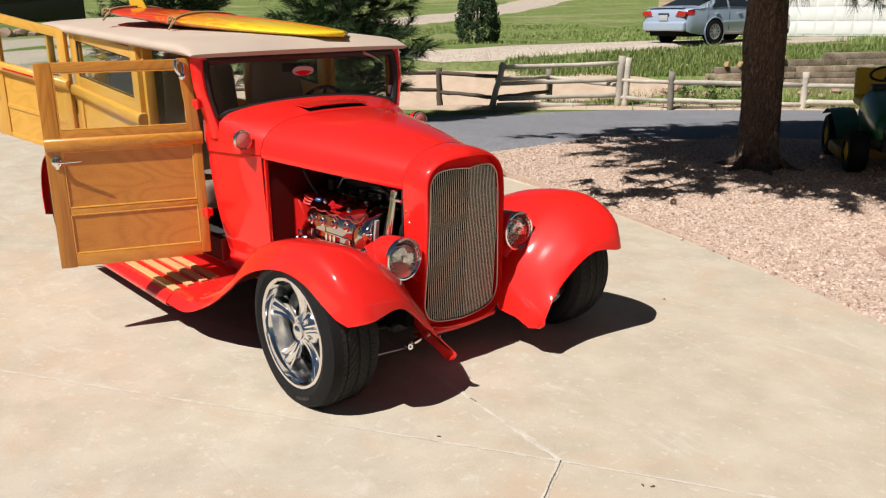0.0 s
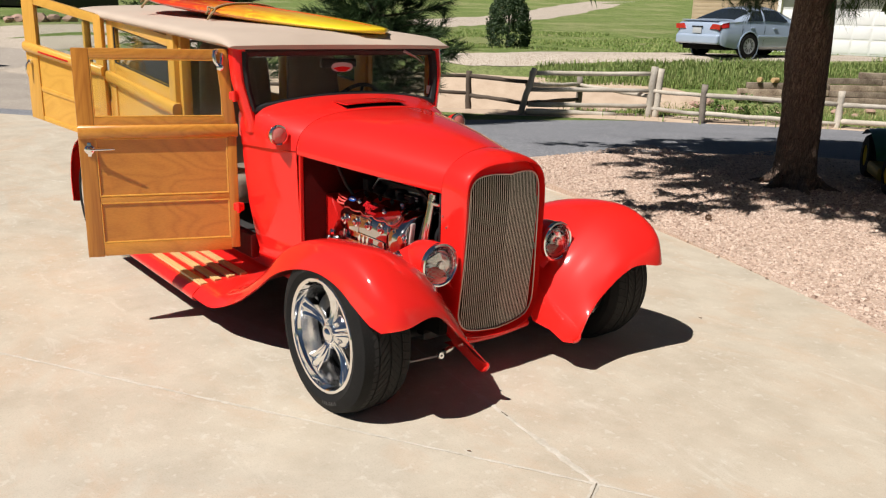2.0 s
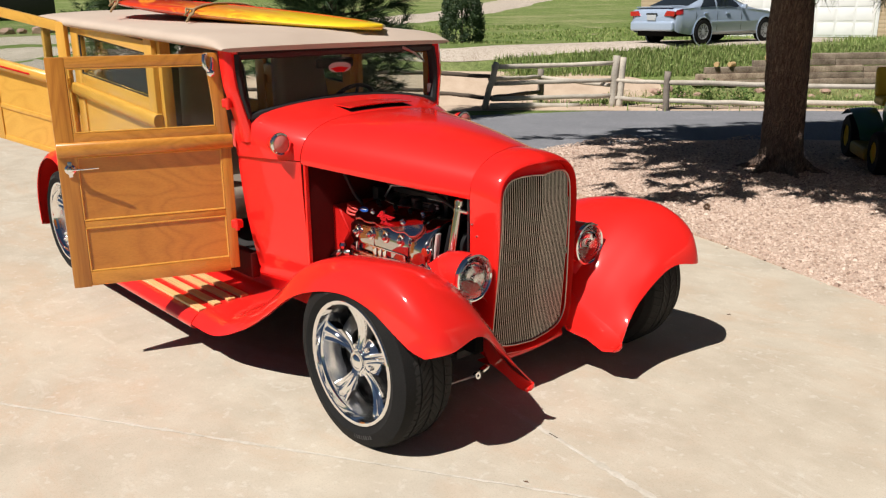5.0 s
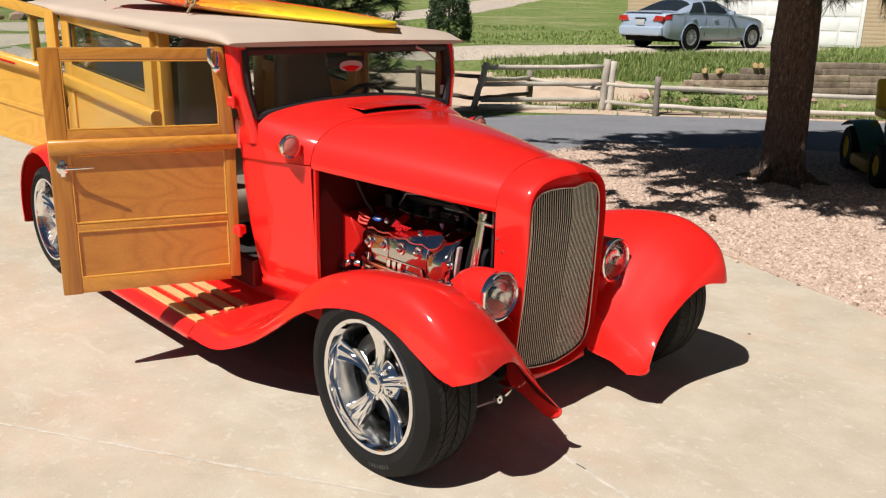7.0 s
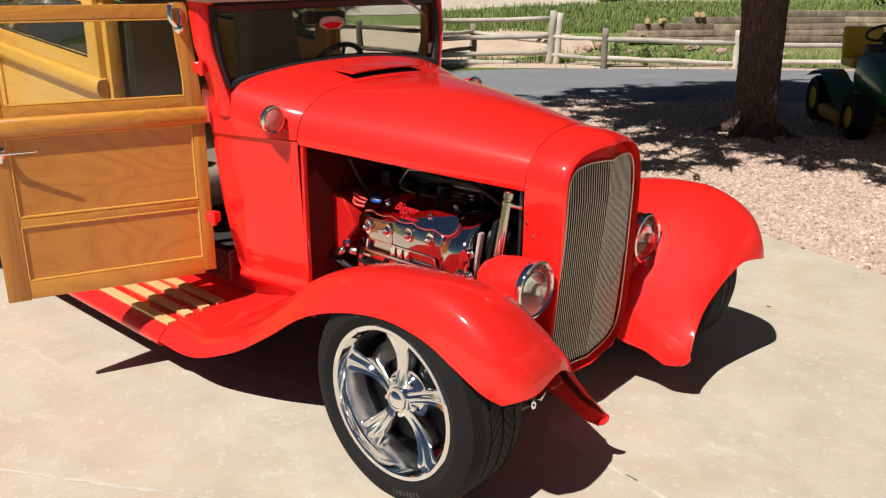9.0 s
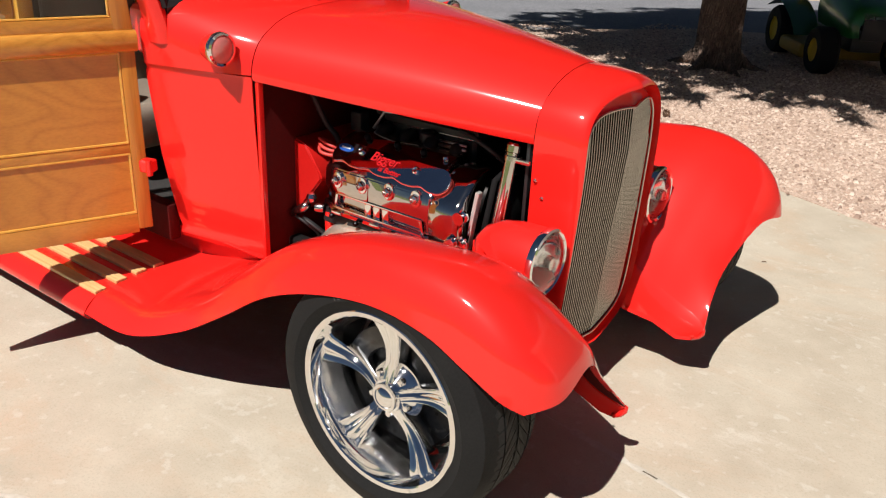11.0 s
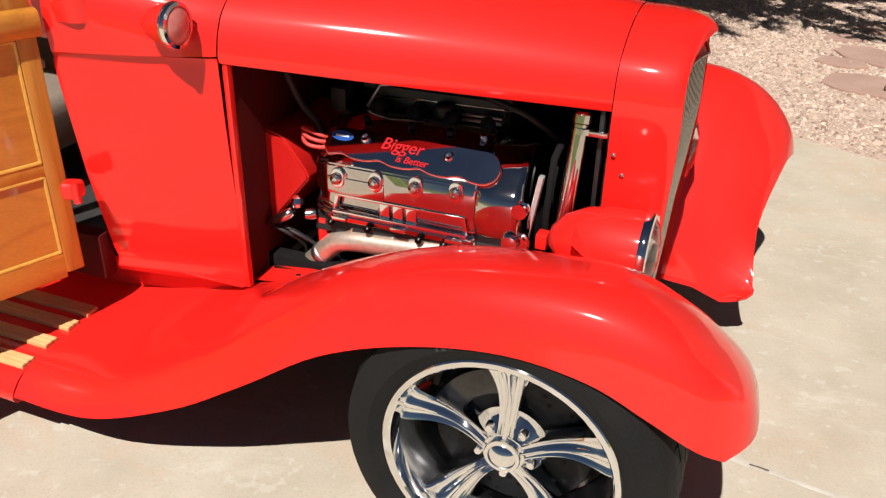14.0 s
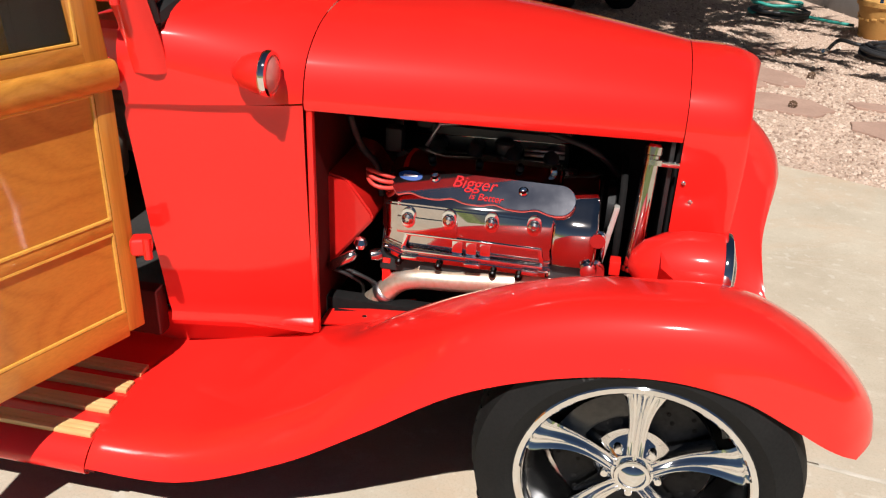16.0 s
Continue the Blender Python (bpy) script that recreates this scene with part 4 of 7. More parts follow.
part("belt_moulding", moved(moulding(-.006, .800, 1.026, 1.096, .022), M), DOOR_X, door)
part("middle_rail", moved(bar(.050, .7205, .680, .714, -.037, -.003, .003), M), DOOR_X, door)
part("bottom_rail", moved(bar(.050, .7205, .386, .458, -.037, -.001, .004), M), DOOR_X, door)
part("upper_panel", moved(bar(.045, .725, .70, 1.035, -.030, -.008, 0), M), DOOR_PANEL, door, smooth=False)
part("lower_panel", moved(bar(.045, .725, .445, .69, -.030, -.008, 0), M), DOOR_PANEL, door, smooth=False)
# bead oak is lightened to show sun on the panel edges
part("panel_bead", moved(bead(.055, .717, .717, 1.022, -.006, .005), M), BEAD, door, "beading round the panel, as pale as a sunlit edge")
part("panel_bead", moved(bead(.055, .717, .461, .677, -.006, .005), M), BEAD, door, "beading round the panel, as pale as a sunlit edge")
pane = part("window_pane", moved(bar(.055, .722, 1.130, 1.440, -.021, -.017, 0), M), GLASS, door, "clear door glass", smooth=False)
pane.visible_shadow = False
bm = bead(.072, .716, 1.140, 1.433, -.006, .004)
part("window_bead", moved(bm, M), BEAD, door)
# lever handle
h = lathe([(0, 0), (.024, 0), (.025, .005), (.016, .011), (.011, .030), (0, .032)], 24, pose(.752, 0, .970, -90, 0, 0))
box(.020, .008, .075, (.752, .004, .970), .004, bm=h)
tube([(.752, .024, .970), (.73, .030, .971), (.69, .040, .973), (.645, .050, .976), (.625, .054, .977)], [.007, .006, .005, .0045, .003], 10, h)
part("door_handle", moved(h, M), CHROME, door, "chrome lever handle")
# mirror clamped to the top corner
h = lathe([(0, -.008), (.012, -.007), (.018, -.002), (.018, .004), (.014, .007), (0, .009)], 28, pose(.074, .022, 1.398, -85, 45, 0))
tube([(.085, .002, 1.482), (.098, .014, 1.478), (.104, .020, 1.455), (.098, .022, 1.428), (.082, .022, 1.405)], [.010, .012, .012, .010, .008], 10, h)
tube([(.062, .002, 1.470), (.066, .014, 1.440), (.070, .020, 1.412)], [.008, .009, .008], 10, h)
part("door_mirror", moved(h, M), CHROME, door, "round chrome mirror on a curved clamp")
# red hinges between cowl and door
for z in (1.25, .640):
    bm = box(.050, .046, .046, (-1.235, -.688, z), .012, (0, 0, 20), 3)
    tube([(-1.212, -.700, z - .028), (-1.212, -.700, z + .028)], .011, 12, bm)
    part("door_hinge", bm, RED, car)

# right body side behind the door opening; its lines climb towards the tail
SLOPE = 0.085


def side_panel(s):
    """The fixed timber side with its window, s = -1 right or 1 left."""
    w = Matrix(((-1, 0, 0, -2.05), (0, s, 0, s * .700), (SLOPE, 0, 1, 0), (0, 0, 0, 1)))
    fix = lambda b: (moved(b, w), bmesh.ops.recalc_face_normals(b, faces=b.faces), b)[2]
    top = part("side_panel", fix(bar(0, .10, .43, 1.535, -.05, 0, .006)), MAPLE_Z, car, "fixed varnished maple body side with a window")
    part("jamb", fix(bar(-.045, -.001, .43, 1.53, -.09, -.03, .004)), MAPLE_Z, top)
    part("stile", fix(bar(1.13, 1.25, .43, 1.50, -.05, 0, .006)), MAPLE_Z, top)
    part("top_rail", fix(bar(.10, 1.13, 1.455, 1.52, -.048, -.002, .004)), MAPLE, top)
    part("sill_rail", fix(bar(.10, 1.13, 1.125, 1.205, -.048, -.002, .004)), MAPLE, top)
    part("belt_moulding", fix(moulding(-.02, 1.27, 1.050, 1.132, .034)), MAPLE, top)
    part("panel", fix(bar(.09, 1.14, .45, 1.06, -.035, -.012, 0)), MAPLE, top, smooth=False)
    p = part("window_pane", fix(bar(.09, 1.14, 1.19, 1.47, -.028, -.024, 0)), GLASS, top, "clear side glass", smooth=False)
    p.visible_shadow = False
    part("window_seal", fix(bead(.104, 1.126, 1.208, 1.452, -.012, .006)), SEAL, top)
    part("bottom_rail", fix(bar(.10, 1.13, .43, .47, -.048, -.002, .004)), MAPLE, top)


side_panel(-1)
side_panel(1)
# left doorway closed by a timber door
w = Matrix(((-1, 0, 0, -1.262), (0, 1, 0, .690), (0, 0, 1, 0), (0, 0, 0, 1)))
fix = lambda b: (moved(b, w), bmesh.ops.recalc_face_normals(b, faces=b.faces), b)[2]
far = part("front_door", fix(bar(0, .06, .40, 1.49, -.038, 0, .005)), DOOR_Z, car, "closed wooden door on the far side")
part("stile", fix(bar(.71, .785, .40, 1.49, -.038, 0, .005)), DOOR_Z, far)
part("top_rail", fix(bar(.06, .71, 1.44, 1.49, -.037, -.001, .004)), DOOR_X, far)
part("door_panel", fix(bar(.06, .71, .40, 1.10, -.037, -.004, .004)), DOOR_PANEL, far)
part("belt_moulding", fix(moulding(0, .785, 1.026, 1.096, .03)), DOOR_X, far)
p = part("window_pane", fix(bar(.05, .72, 1.09, 1.45, -.022, -.018, 0)), GLASS, far, smooth=False)
p.visible_shadow = False

# rear corner door swung out past the tail, its free edge higher
G = framed((-3.31, -.735, 0), (-.62, -.355))
G = G @ Matrix(((1, 0, 0, 0), (0, 1, 0, 0), (.205, 0, 1, 0), (0, 0, 0, 1)))
fix = lambda b: (moved(b, G), bmesh.ops.recalc_face_normals(b, faces=b.faces), b)[2]
gate = part("rear_door", fix(bar(.62, .735, .705, 1.620, -.04, 0, .006)), MAPLE_Z, car, "open rear corner door of varnished yellow maple")
part("stile", fix(bar(0, .07, .73, 1.620, -.04, 0, .006)), MAPLE_Z, gate)
part("top_rail", fix(bar(.07, .62, 1.555, 1.620, -.038, -.002, .004)), MAPLE, gate)
part("belt_moulding", fix(moulding(.0, .735, 1.195, 1.268, .032)), MAPLE, gate)
part("upper_panel", fix(bar(.06, .63, .955, 1.20, -.034, -.010, 0)), MAPLE, gate, smooth=False)
part("lower_panel", fix(bar(.06, .63, .715, .94, -.034, -.010, 0)), MAPLE, gate, smooth=False)
part("middle_rail", fix(bar(.07, .62, .930, .962, -.036, -.003, .003)), MAPLE, gate)
part("bottom_rail", fix(bar(.07, .62, .705, .740, -.038, -.002, .003)), MAPLE, gate)
p = part("window_pane", fix(bar(.06, .63, 1.25, 1.565, -.024, -.020, 0)), GLASS, gate, "clear rear door glass", smooth=False)
p.visible_shadow = False
part("red_pin_stripe", fix(bar(.30, .58, 1.222, 1.234, .031, .034, .001)), RED_INK, gate)
h = lathe([(0, 0), (.016, 0), (.014, .02), (0, .022)], 16, pose(.69, 0, 1.13, -90, 0, 0))
tube([(.69, .02, 1.13), (.70, .035, 1.10), (.705, .038, 1.05), (.70, .03, 1.02)], [.008, .008, .007, .006], 8, h)
part("door_handle", fix(h), CHROME, gate, "chrome drop handle")

# tail wall, floor and inner trim that close the cabin
part("tail_panel", box(.04, 1.38, .75, (-3.92, 0, .80), .008), MAPLE, car)
for s in (-1, 1):
    part("quarter_panel", box(.64, .04, .48, (-3.62, s * .68, .78), .008), MAPLE, car)
    part("tail_post", box(.05, .05, .66, (-3.90, s * .665, 1.33), .006), MAPLE_Z, car)
# near-black floor, put in to stop light leaking into the cabin
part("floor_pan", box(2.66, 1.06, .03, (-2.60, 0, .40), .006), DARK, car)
# sill red darkened to put the door's shade into its colour
part("sill", box(.80, .05, .14, (-1.66, -.585, .39), .012), SHADED_RED, car, "red door sill in a shade-dark maroon")
part("sill", box(.80, .05, .14, (-1.66, .585, .39), .012), SHADED_RED, car)

# windshield: red posts and header, black seal, glass
WS_BASE, WS_TOP = -1.195, -1.232
low = [(y, 1.158 + .072 * (1 - (y / .66) ** 2)) for y in np.linspace(-.608, .608, 25)]


def ws(y, z):
    return (WS_BASE + (WS_TOP - WS_BASE) * (z - 1.2) / .29, y, z)


for s in (-1, 1):
    sec = []
    for z in (1.06, 1.12, 1.18, 1.22, 1.27, 1.33, 1.4, 1.502):
        k = min(1, max(0, (z - 1.10) / .20))
        k = k * k * (3 - 2 * k)
        x, yo, fl = ws(0, z)[0], .644 + .054 * min(1, max(0, (z - 1.10) / .24)), .0
        sec.append([(x, s * yo, z), (x + .018 + fl, s * (yo - .008), z), (x + .030 + fl, s * (yo - .028), z), (x + .014 + fl, s * (yo - .060), z), (x - .04, s * (yo - .060), z), (x - .045, s * yo, z)])
    bm = skin(sec, loop=True)
    bmesh.ops.recalc_face_normals(bm, faces=bm.faces)
    part("windshield_post", bm, RED, car, sharp=50)
part("windshield_header", box(.05, 1.36, .035, (WS_TOP - .002, 0, 1.495), .008), RED, car)
loop = [ws(s, z) for s, z in low] + [ws(.632, 1.28), ws(.638, 1.40), ws(.630, 1.478), ws(.3, 1.482), ws(-.3, 1.482), ws(-.630, 1.478), ws(-.638, 1.40), ws(-.632, 1.28)]
bm = bmesh.new()
for a, b in zip(loop, loop[1:] + loop[:1]):
    tube([Vector(a) + Vector((.004, 0, 0)), Vector(b) + Vector((.004, 0, 0))], .026, 8, bm)
part("windshield_seal", bm, SEAL, car)
bm = bmesh.new()
front = [bm.verts.new(Vector(p) + Vector((.003, 0, 0))) for p in loop]
back = [bm.verts.new(Vector(p) + Vector((-.003, 0, 0))) for p in loop]
bm.faces.new(front)
bm.faces.new(back[::-1])
for i in range(len(loop)):
    j = (i + 1) % len(loop)
    bm.faces.new((front[i], back[i], back[j], front[j]))
bmesh.ops.recalc_face_normals(bm, faces=bm.faces)
p = part("windshield_glass", bm, GLASS, car, "clear windshield glass", smooth=False)
p.visible_shadow = False
# dealer sticker shapes, inner mirror, wiper
eye = [(.072 * math.cos(a), .030 * math.sin(a) * (1 + .1 * math.cos(2 * a))) for a in np.linspace(0, 2 * math.pi, 33)[:-1]]
mm = pose(*ws(-.028, 1.392), 90, 0, 97 - 7) @ Matrix.Translation((0, 0, .0075))
part("oval_sticker", prism(eye, .001, mm), PALE_PLATE, car, "pale oval sticker with a red diamond", smooth=False)
part("diamond_sticker", prism([(-.060, -.004), (-.012, .004), (.012, .004), (.060, -.004), (.024, -.025), (-.024, -.025)], .0012, mm @ Matrix.Translation((0, 0, .0008))), RED_INK, car, smooth=False)
part("corner_sticker", prism([(-.02, -.025), (.02, -.025), (.02, .025), (-.02, .025)], .001, pose(*ws(.595, 1.245), 90, 0, 90) @ Matrix.Translation((0, 0, .0075))), PALE_PLATE, car, smooth=False)
part("inner_mirror", box(.025, .24, .055, (-1.30, .0, 1.41), .012), BLACK_PLASTIC, car)
part("wiper", tube([(WS_TOP + .03, .40, 1.482), (WS_TOP + .035, .48, 1.45), (WS_TOP + .03, .56, 1.40)], [.009, .006, .004], 8), STEEL, car)

# cowl vent, cowl lamps
def cowl_top(x, y):
    return 1.190 + .052 * ((-.864 - x) / .34) ** .85 - .17 * y * y


lid = skin([[(x, y, cowl_top(x, y) + .008 + .017 * (x + 1.03) / .135) for y in np.linspace(-.20, .20, 15)] for x in (-1.03, -.985, -.94, -.895)])
solid(part("cowl_vent_lid", lid, RED, car, "raised red cowl vent lid"), .006, 0)
# black sheet stands for the shade in the opening under the lid
part("cowl_vent_slot", skin([[(x, y, cowl_top(x, y) + .0045) for y in np.linspace(-.195, .195, 15)] for x in (-1.02, -.96, -.890)]), BLACK_AND_SHADE, car)
for s in (-1, 1):
    m = pose(-.915, s * .602, 1.075, 0, 90, 0)
    lamp = part("cowl_lamp", lathe([(0, -.085), (.020, -.078), (.038, -.055), (.047, -.025), (.049, 0), (.046, .004), (0, .002)], 32, m), RED, car)
    part("bezel", lathe([(.047, -.006), (.053, -.004), (.055, .004), (.052, .012), (.044, .014), (.042, .008)], 36, m), CHROME, lamp, "chrome bezel")
    part("lens", lathe([(.045, .008), (.035, .018), (.018, .024), (0, .026), (0, 0), (.045, 0)], 28, m), RED_LENS, lamp, "faded red lens")
    part("stalk", tube([(-.945, s * .595, 1.06), (-.945, s * .555, 1.035)], .014, 10), RED, lamp)

# padded top, higher towards the tail, with rolled edges
rows = []
for x in np.linspace(-1.175, -3.95, 30):
    f = (-1.175 - x) / 2.775
    e = 1.502 + .046 * (-1.2 - x) + (.0 if f < .95 else -.02 * (f - .95) / .05)
    nose = min(1.0, (f / .05) ** .5) if f < .05 else 1.0
    tail = min(1.0, ((1 - f) / .04) ** .5) if f > .96 else 1.0
    t = .012 + .040 * nose * tail
    c = (.018 + .014 * min(1, f * 6)) * tail * (0.4 + 0.6 * nose)
    half = [(.69, e - .006), (.722, e + .000), (.735, e + .3 * t), (.728, e + .7 * t), (.700, e + t), (.60, e + t + .35 * c), (.4, e + t + .72 * c), (.2, e + t + .93 * c), (0, e + t + c)]
    pts = [(x, -y, z) for y, z in half] + [(x, y, z) for y, z in reversed(half[:-1])]
    rows.append(spline(pts, 44))
bm = skin(rows)
bm.verts.ensure_lookup_table()
bm.faces.new(bm.verts[:45])
bm.faces.new(bm.verts[-45:][::-1])
under = [[(x, y, 1.497 + .046 * (-1.2 - x)) for y in np.linspace(-.69, .69, 5)] for x in np.linspace(-1.18, -3.94, 6)]
skin(under, bm)
bmesh.ops.recalc_face_normals(bm, faces=bm.faces)
part("roof", bm, TOP_CLOTH, car, "padded tan vinyl top", sharp=60)

# seats and wheel inside
for s in (-1, 1):
    seat = part("front_seat", box(.50, .46, .18, (-1.86, s * .31, .64), .06, seg=4), LEATHER, car, "beige leather bucket seat")
    back = box(.14, .46, .84, (0, 0, 0), .06, seg=4)
    for v in back.verts:                # high back, narrowing to rounded shoulders
        k = max(0, v.co.z) / .42
        v.co.y *= 1 - .38 * k ** 2
        v.co.x += .02 * k - .03 * (abs(v.co.y) / .23) ** 2 * (v.co.x > 0)
    part("backrest", moved(back, pose(-2.13, s * .31, 1.08, 0, -9, 0)), LEATHER, seat)
part("seat_bolster", box(.30, .10, .14, (-1.82, -.54, .86), .045, (0, -28, 0), 4), TRIM, car)
bench = part("rear_seat", box(.5, 1.15, .2, (-3.05, 0, .66), .06, seg=4), LEATHER, car, "beige leather rear bench")
part("backrest", box(.16, 1.15, .6, (-3.33, 0, 1.02), .06, (0, -10, 0), 4), LEATHER, bench)
part("dashboard", box(.16, 1.22, .17, (-1.31, 0, 1.08), .04, seg=3), RED, car)
bm = tube([(.18 * math.cos(a), .18 * math.sin(a), 0) for a in np.linspace(0, 2 * math.pi, 37)], .013, 8, cap=False)
tube([(-.18, 0, 0), (0, 0, -.03), (.18, 0, 0)], .010, 8, bm)
tube([(0, 0, -.03), (0, 0, -.30)], .018, 8, bm)
part("steering_wheel", moved(bm, pose(-1.60, .31, 1.10, 0, -62, 0)), BLACK_PLASTIC, car)

# ---- running boards, rear fenders, frame ----
for s in (-1, 1):
    prof = [(.47, .232), (.50, .216), (.62, .212), (.75, .207), (.86, .198), (.92, .183), (.955, .145), (.945, .120), (.90, .118)]
    xs = np.linspace(-1.302, -2.95, 12)
    bm = skin([[(x, s * y, z) for y, z in spline(prof, 24)] for x in xs])
    bmesh.ops.recalc_face_normals(bm, faces=bm.faces)
    if sum(f.normal.z * f.calc_area() for f in bm.faces) < 0:
        bmesh.ops.reverse_faces(bm, faces=bm.faces)
    # shade under the board is put into its underside colour
    board = solid(part("running_board", bm, [RED, SHADED_RED], car, "red running board with pale rub strips"), .006, 0)
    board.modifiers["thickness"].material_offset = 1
    for y in (.640, .715, .798, .882):
        z = float(np.interp(y, [p[0] for p in prof[:7]], [p[1] for p in prof[:7]])) + .003
        bm = bmesh.new()
        for k in (-1, 0, 1):
            box(1.36, .0150, .014, (-1.988, s * (y + k * .0147), z + .006 - abs(k) * .001), .003, bm=bm)
        part("rub_strip", bm, SLAT_PALE, board, "ribbed pale maple rub strip")
    # unseen strip added under the joint to stop sun leaking through
    flange = skin([[(x, s * y, z - .010) for y, z in spline(prof[:7], 16)] for x in (-1.275, -1.335)])
    solid(part("joint_flange", flange, SHADED_RED, board), .004, 0)
    # apron between board and body
    bm = skin([[(x, s * y, z) for y, z in ((.478, .228), (.482, .30), (.50, .345), (.53, .352))] for x in np.linspace(-.86, -2.95, 10)])
    bmesh.ops.recalc_face_normals(bm, faces=bm.faces)
    solid(part("splash_apron", bm, RED, car), .004, 0)
    # rear fender round the wheel
    st = []
    for a in np.linspace(200, -38, 15):
        c, n = math.cos(radians(a)), math.sin(radians(a))
        r = .43 + (.10 * max(0, -n) if c > 0 else .04 * max(0, -n))
        st.append([(-3.36 + c * r * .93, s * .60, .355 + n * r * .93), (-3.36 + c * r * 1.0, s * .66, .355 + n * r * 1.0), (-3.36 + c * r * 1.03, s * .76, .355 + n * r * 1.03), (-3.36 + c * r * .99, s * .87, .355 + n * r * .99), (-3.36 + c * r * .90, s * .915, .355 + n * r * .90)])
    bm = skin(loft(st, 48, 14))
    bmesh.ops.recalc_face_normals(bm, faces=bm.faces)
    if sum(f.normal.z * f.calc_area() for f in bm.faces) < 0:
        bmesh.ops.reverse_faces(bm, faces=bm.faces)
    solid(part("rear_fender", bm, RED, car, sharp=50), .006, 0)
    part("frame_rail", box(4.1, .05, .11, (-1.85, s * .36, .33), .008), BLACK_AND_SHADE, car)
    # lower arm, shock and bolt behind the bumper horn
    part("lower_arm", tube([(.04, s * .34, .25), (.02, s * .55, .235), (0, s * .66, .24)], [.024, .02, .018], 10), BLACK, car)
    part("upper_arm", tube([(-.05, s * .36, .44), (-.02, s * .56, .45), (0, s * .66, .44)], [.018, .016, .016], 10), BLACK, car)
    part("shock_absorber", tube([(.05, s * .50, .24), (.02, s * .42, .50)], .026, 12), CHROME, car)
    rod = part("tie_rod", tube([(.175, s * .354, .163), (.150, s * .64, .170)], .0055, 10), STEEL, car)
    part("rod_end", lathe([(.006, -.010), (.015, -.010), (.017, 0), (.015, .010), (.006, .010)], 18, pose(.175, s * .354, .163, 0, 78, 0), close=True), CHROME, rod)
    part("rod_bracket", box(.026, .060, .014, (.185, s * .318, .188), .003, (0, 0, -18 * s)), ALUMINIUM, rod)
    part("rod_end", lathe([(0, -.02), (.017, -.018), (.022, 0), (.017, .018), (0, .02)], 16, pose(.155, s * .545, .225, 90, 0, 0)), STEEL, car)
    # black inner screen, added at the wheel house to keep daylight out of the engine bay
    part("wheel_house", skin([[(x, s * .40, z) for z in (.25, .31, .36 + .10 * min(1, max(0, (x + .45) / .3)))] for x in np.linspace(-.84, .10, 12)]), BLACK_AND_SHADE, car)
part("cross_member", box(.09, .74, .08, (.02, 0, .24), .015), BLACK, car)
# matt black tray, put in so the bay floor looks shaded
part("under_tray", box(1.0, .80, .02, (-.42, 0, .255), .004), BLACK_AND_SHADE, car)
part("shell_skirt", skin(loft([[(.10, y, .205 + .12 * abs(y) ** 1.5) for y in np.linspace(-.26, .26, 7)], [(.145, y, .175 + .13 * abs(y) ** 1.5) for y in np.linspace(-.25, .25, 7)], [(.13, y, .150 + .13 * abs(y) ** 1.5) for y in np.linspace(-.24, .24, 7)], [(.06, y, .150 + .13 * abs(y) ** 1.5) for y in np.linspace(-.24, .24, 7)]], 12, 20)), RED, car)

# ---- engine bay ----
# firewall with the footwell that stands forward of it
# firewall red is darkened to pass for the shade of the bay
part("firewall", box(.02, .96, .72, (-.878, 0, .70), .004), SHADED_RED, car, "red firewall in a shade-dark maroon")
bm = bmesh.new()
prof = [(-.868, .745), (-.815, .732), (-.746, .640), (-.742, .620), (-.868, .468)]
skin([[(x, y, z) for x, z in prof] for y in (-.345, -.32, -.10, -.02)], bm)
for y, k in ((-.345, 1), (-.02, -1)):
    vs = [bm.verts.new((x, y, z)) for x, z in prof]
    bm.faces.new(vs if k > 0 else vs[::-1])
bmesh.ops.remove_doubles(bm, verts=bm.verts, dist=.0005)
bmesh.ops.recalc_face_normals(bm, faces=bm.faces)
bmesh.ops.bevel(bm, geom=list(bm.edges), offset=.006, segments=2, affect="EDGES")
part("footwell", bm, plain("satin_dark_red", (.52, .009, .007), (.58, .011, .008), .4, coat=.6, scale=2), car, "dark red footwell panel on the firewall", sharp=40)
# unseen black panel, added on the far side to darken the bay
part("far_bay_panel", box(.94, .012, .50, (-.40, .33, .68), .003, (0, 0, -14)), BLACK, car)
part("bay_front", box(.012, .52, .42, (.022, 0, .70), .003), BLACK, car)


def valve_cover(s):
    """The chromed cover on one bank: section (y, z) drawn along x."""
    x0 = -.712
    sec = [(-.285, .515), (-.372, .528), (-.380, .550), (-.374, .560), (-.356, .566), (-.354, .602), (-.370, .610), (-.370, .640), (-.3665, .690), (-.351, .708), (-.300, .757), (-.262, .785), (-.200, .795), (-.165, .770)]
    bm = bmesh.new()
    xs = [x0, x0 + .010, x0 + .055, -.256, -.248]
    ks = [.84, .90, 1.0, 1.0, .96]
    rows = []
    for x, k in zip(xs, ks):
        cy, cz = -.27, .65
        rows.append([(x, (cy + (y - cy) * k) * (-s), cz + (z - cz) * k) for y, z in sec])
    skin(rows, bm, loop=True)
    bm.verts.ensure_lookup_table()
    n = len(sec)
    bm.faces.new(bm.verts[:n])
    bm.faces.new(bm.verts[-n:])
    bmesh.ops.recalc_face_normals(bm, faces=bm.faces)
    bmesh.ops.bevel(bm, geom=[e for e in bm.edges if e.calc_face_angle(0) > .35], offset=.004, segments=2, affect="EDGES")
    return part("valve_cover", bm, ENGINE_CHROME, car, "chromed V8 valve cover", sharp=30)


cover = valve_cover(-1)
valve_cover(1)
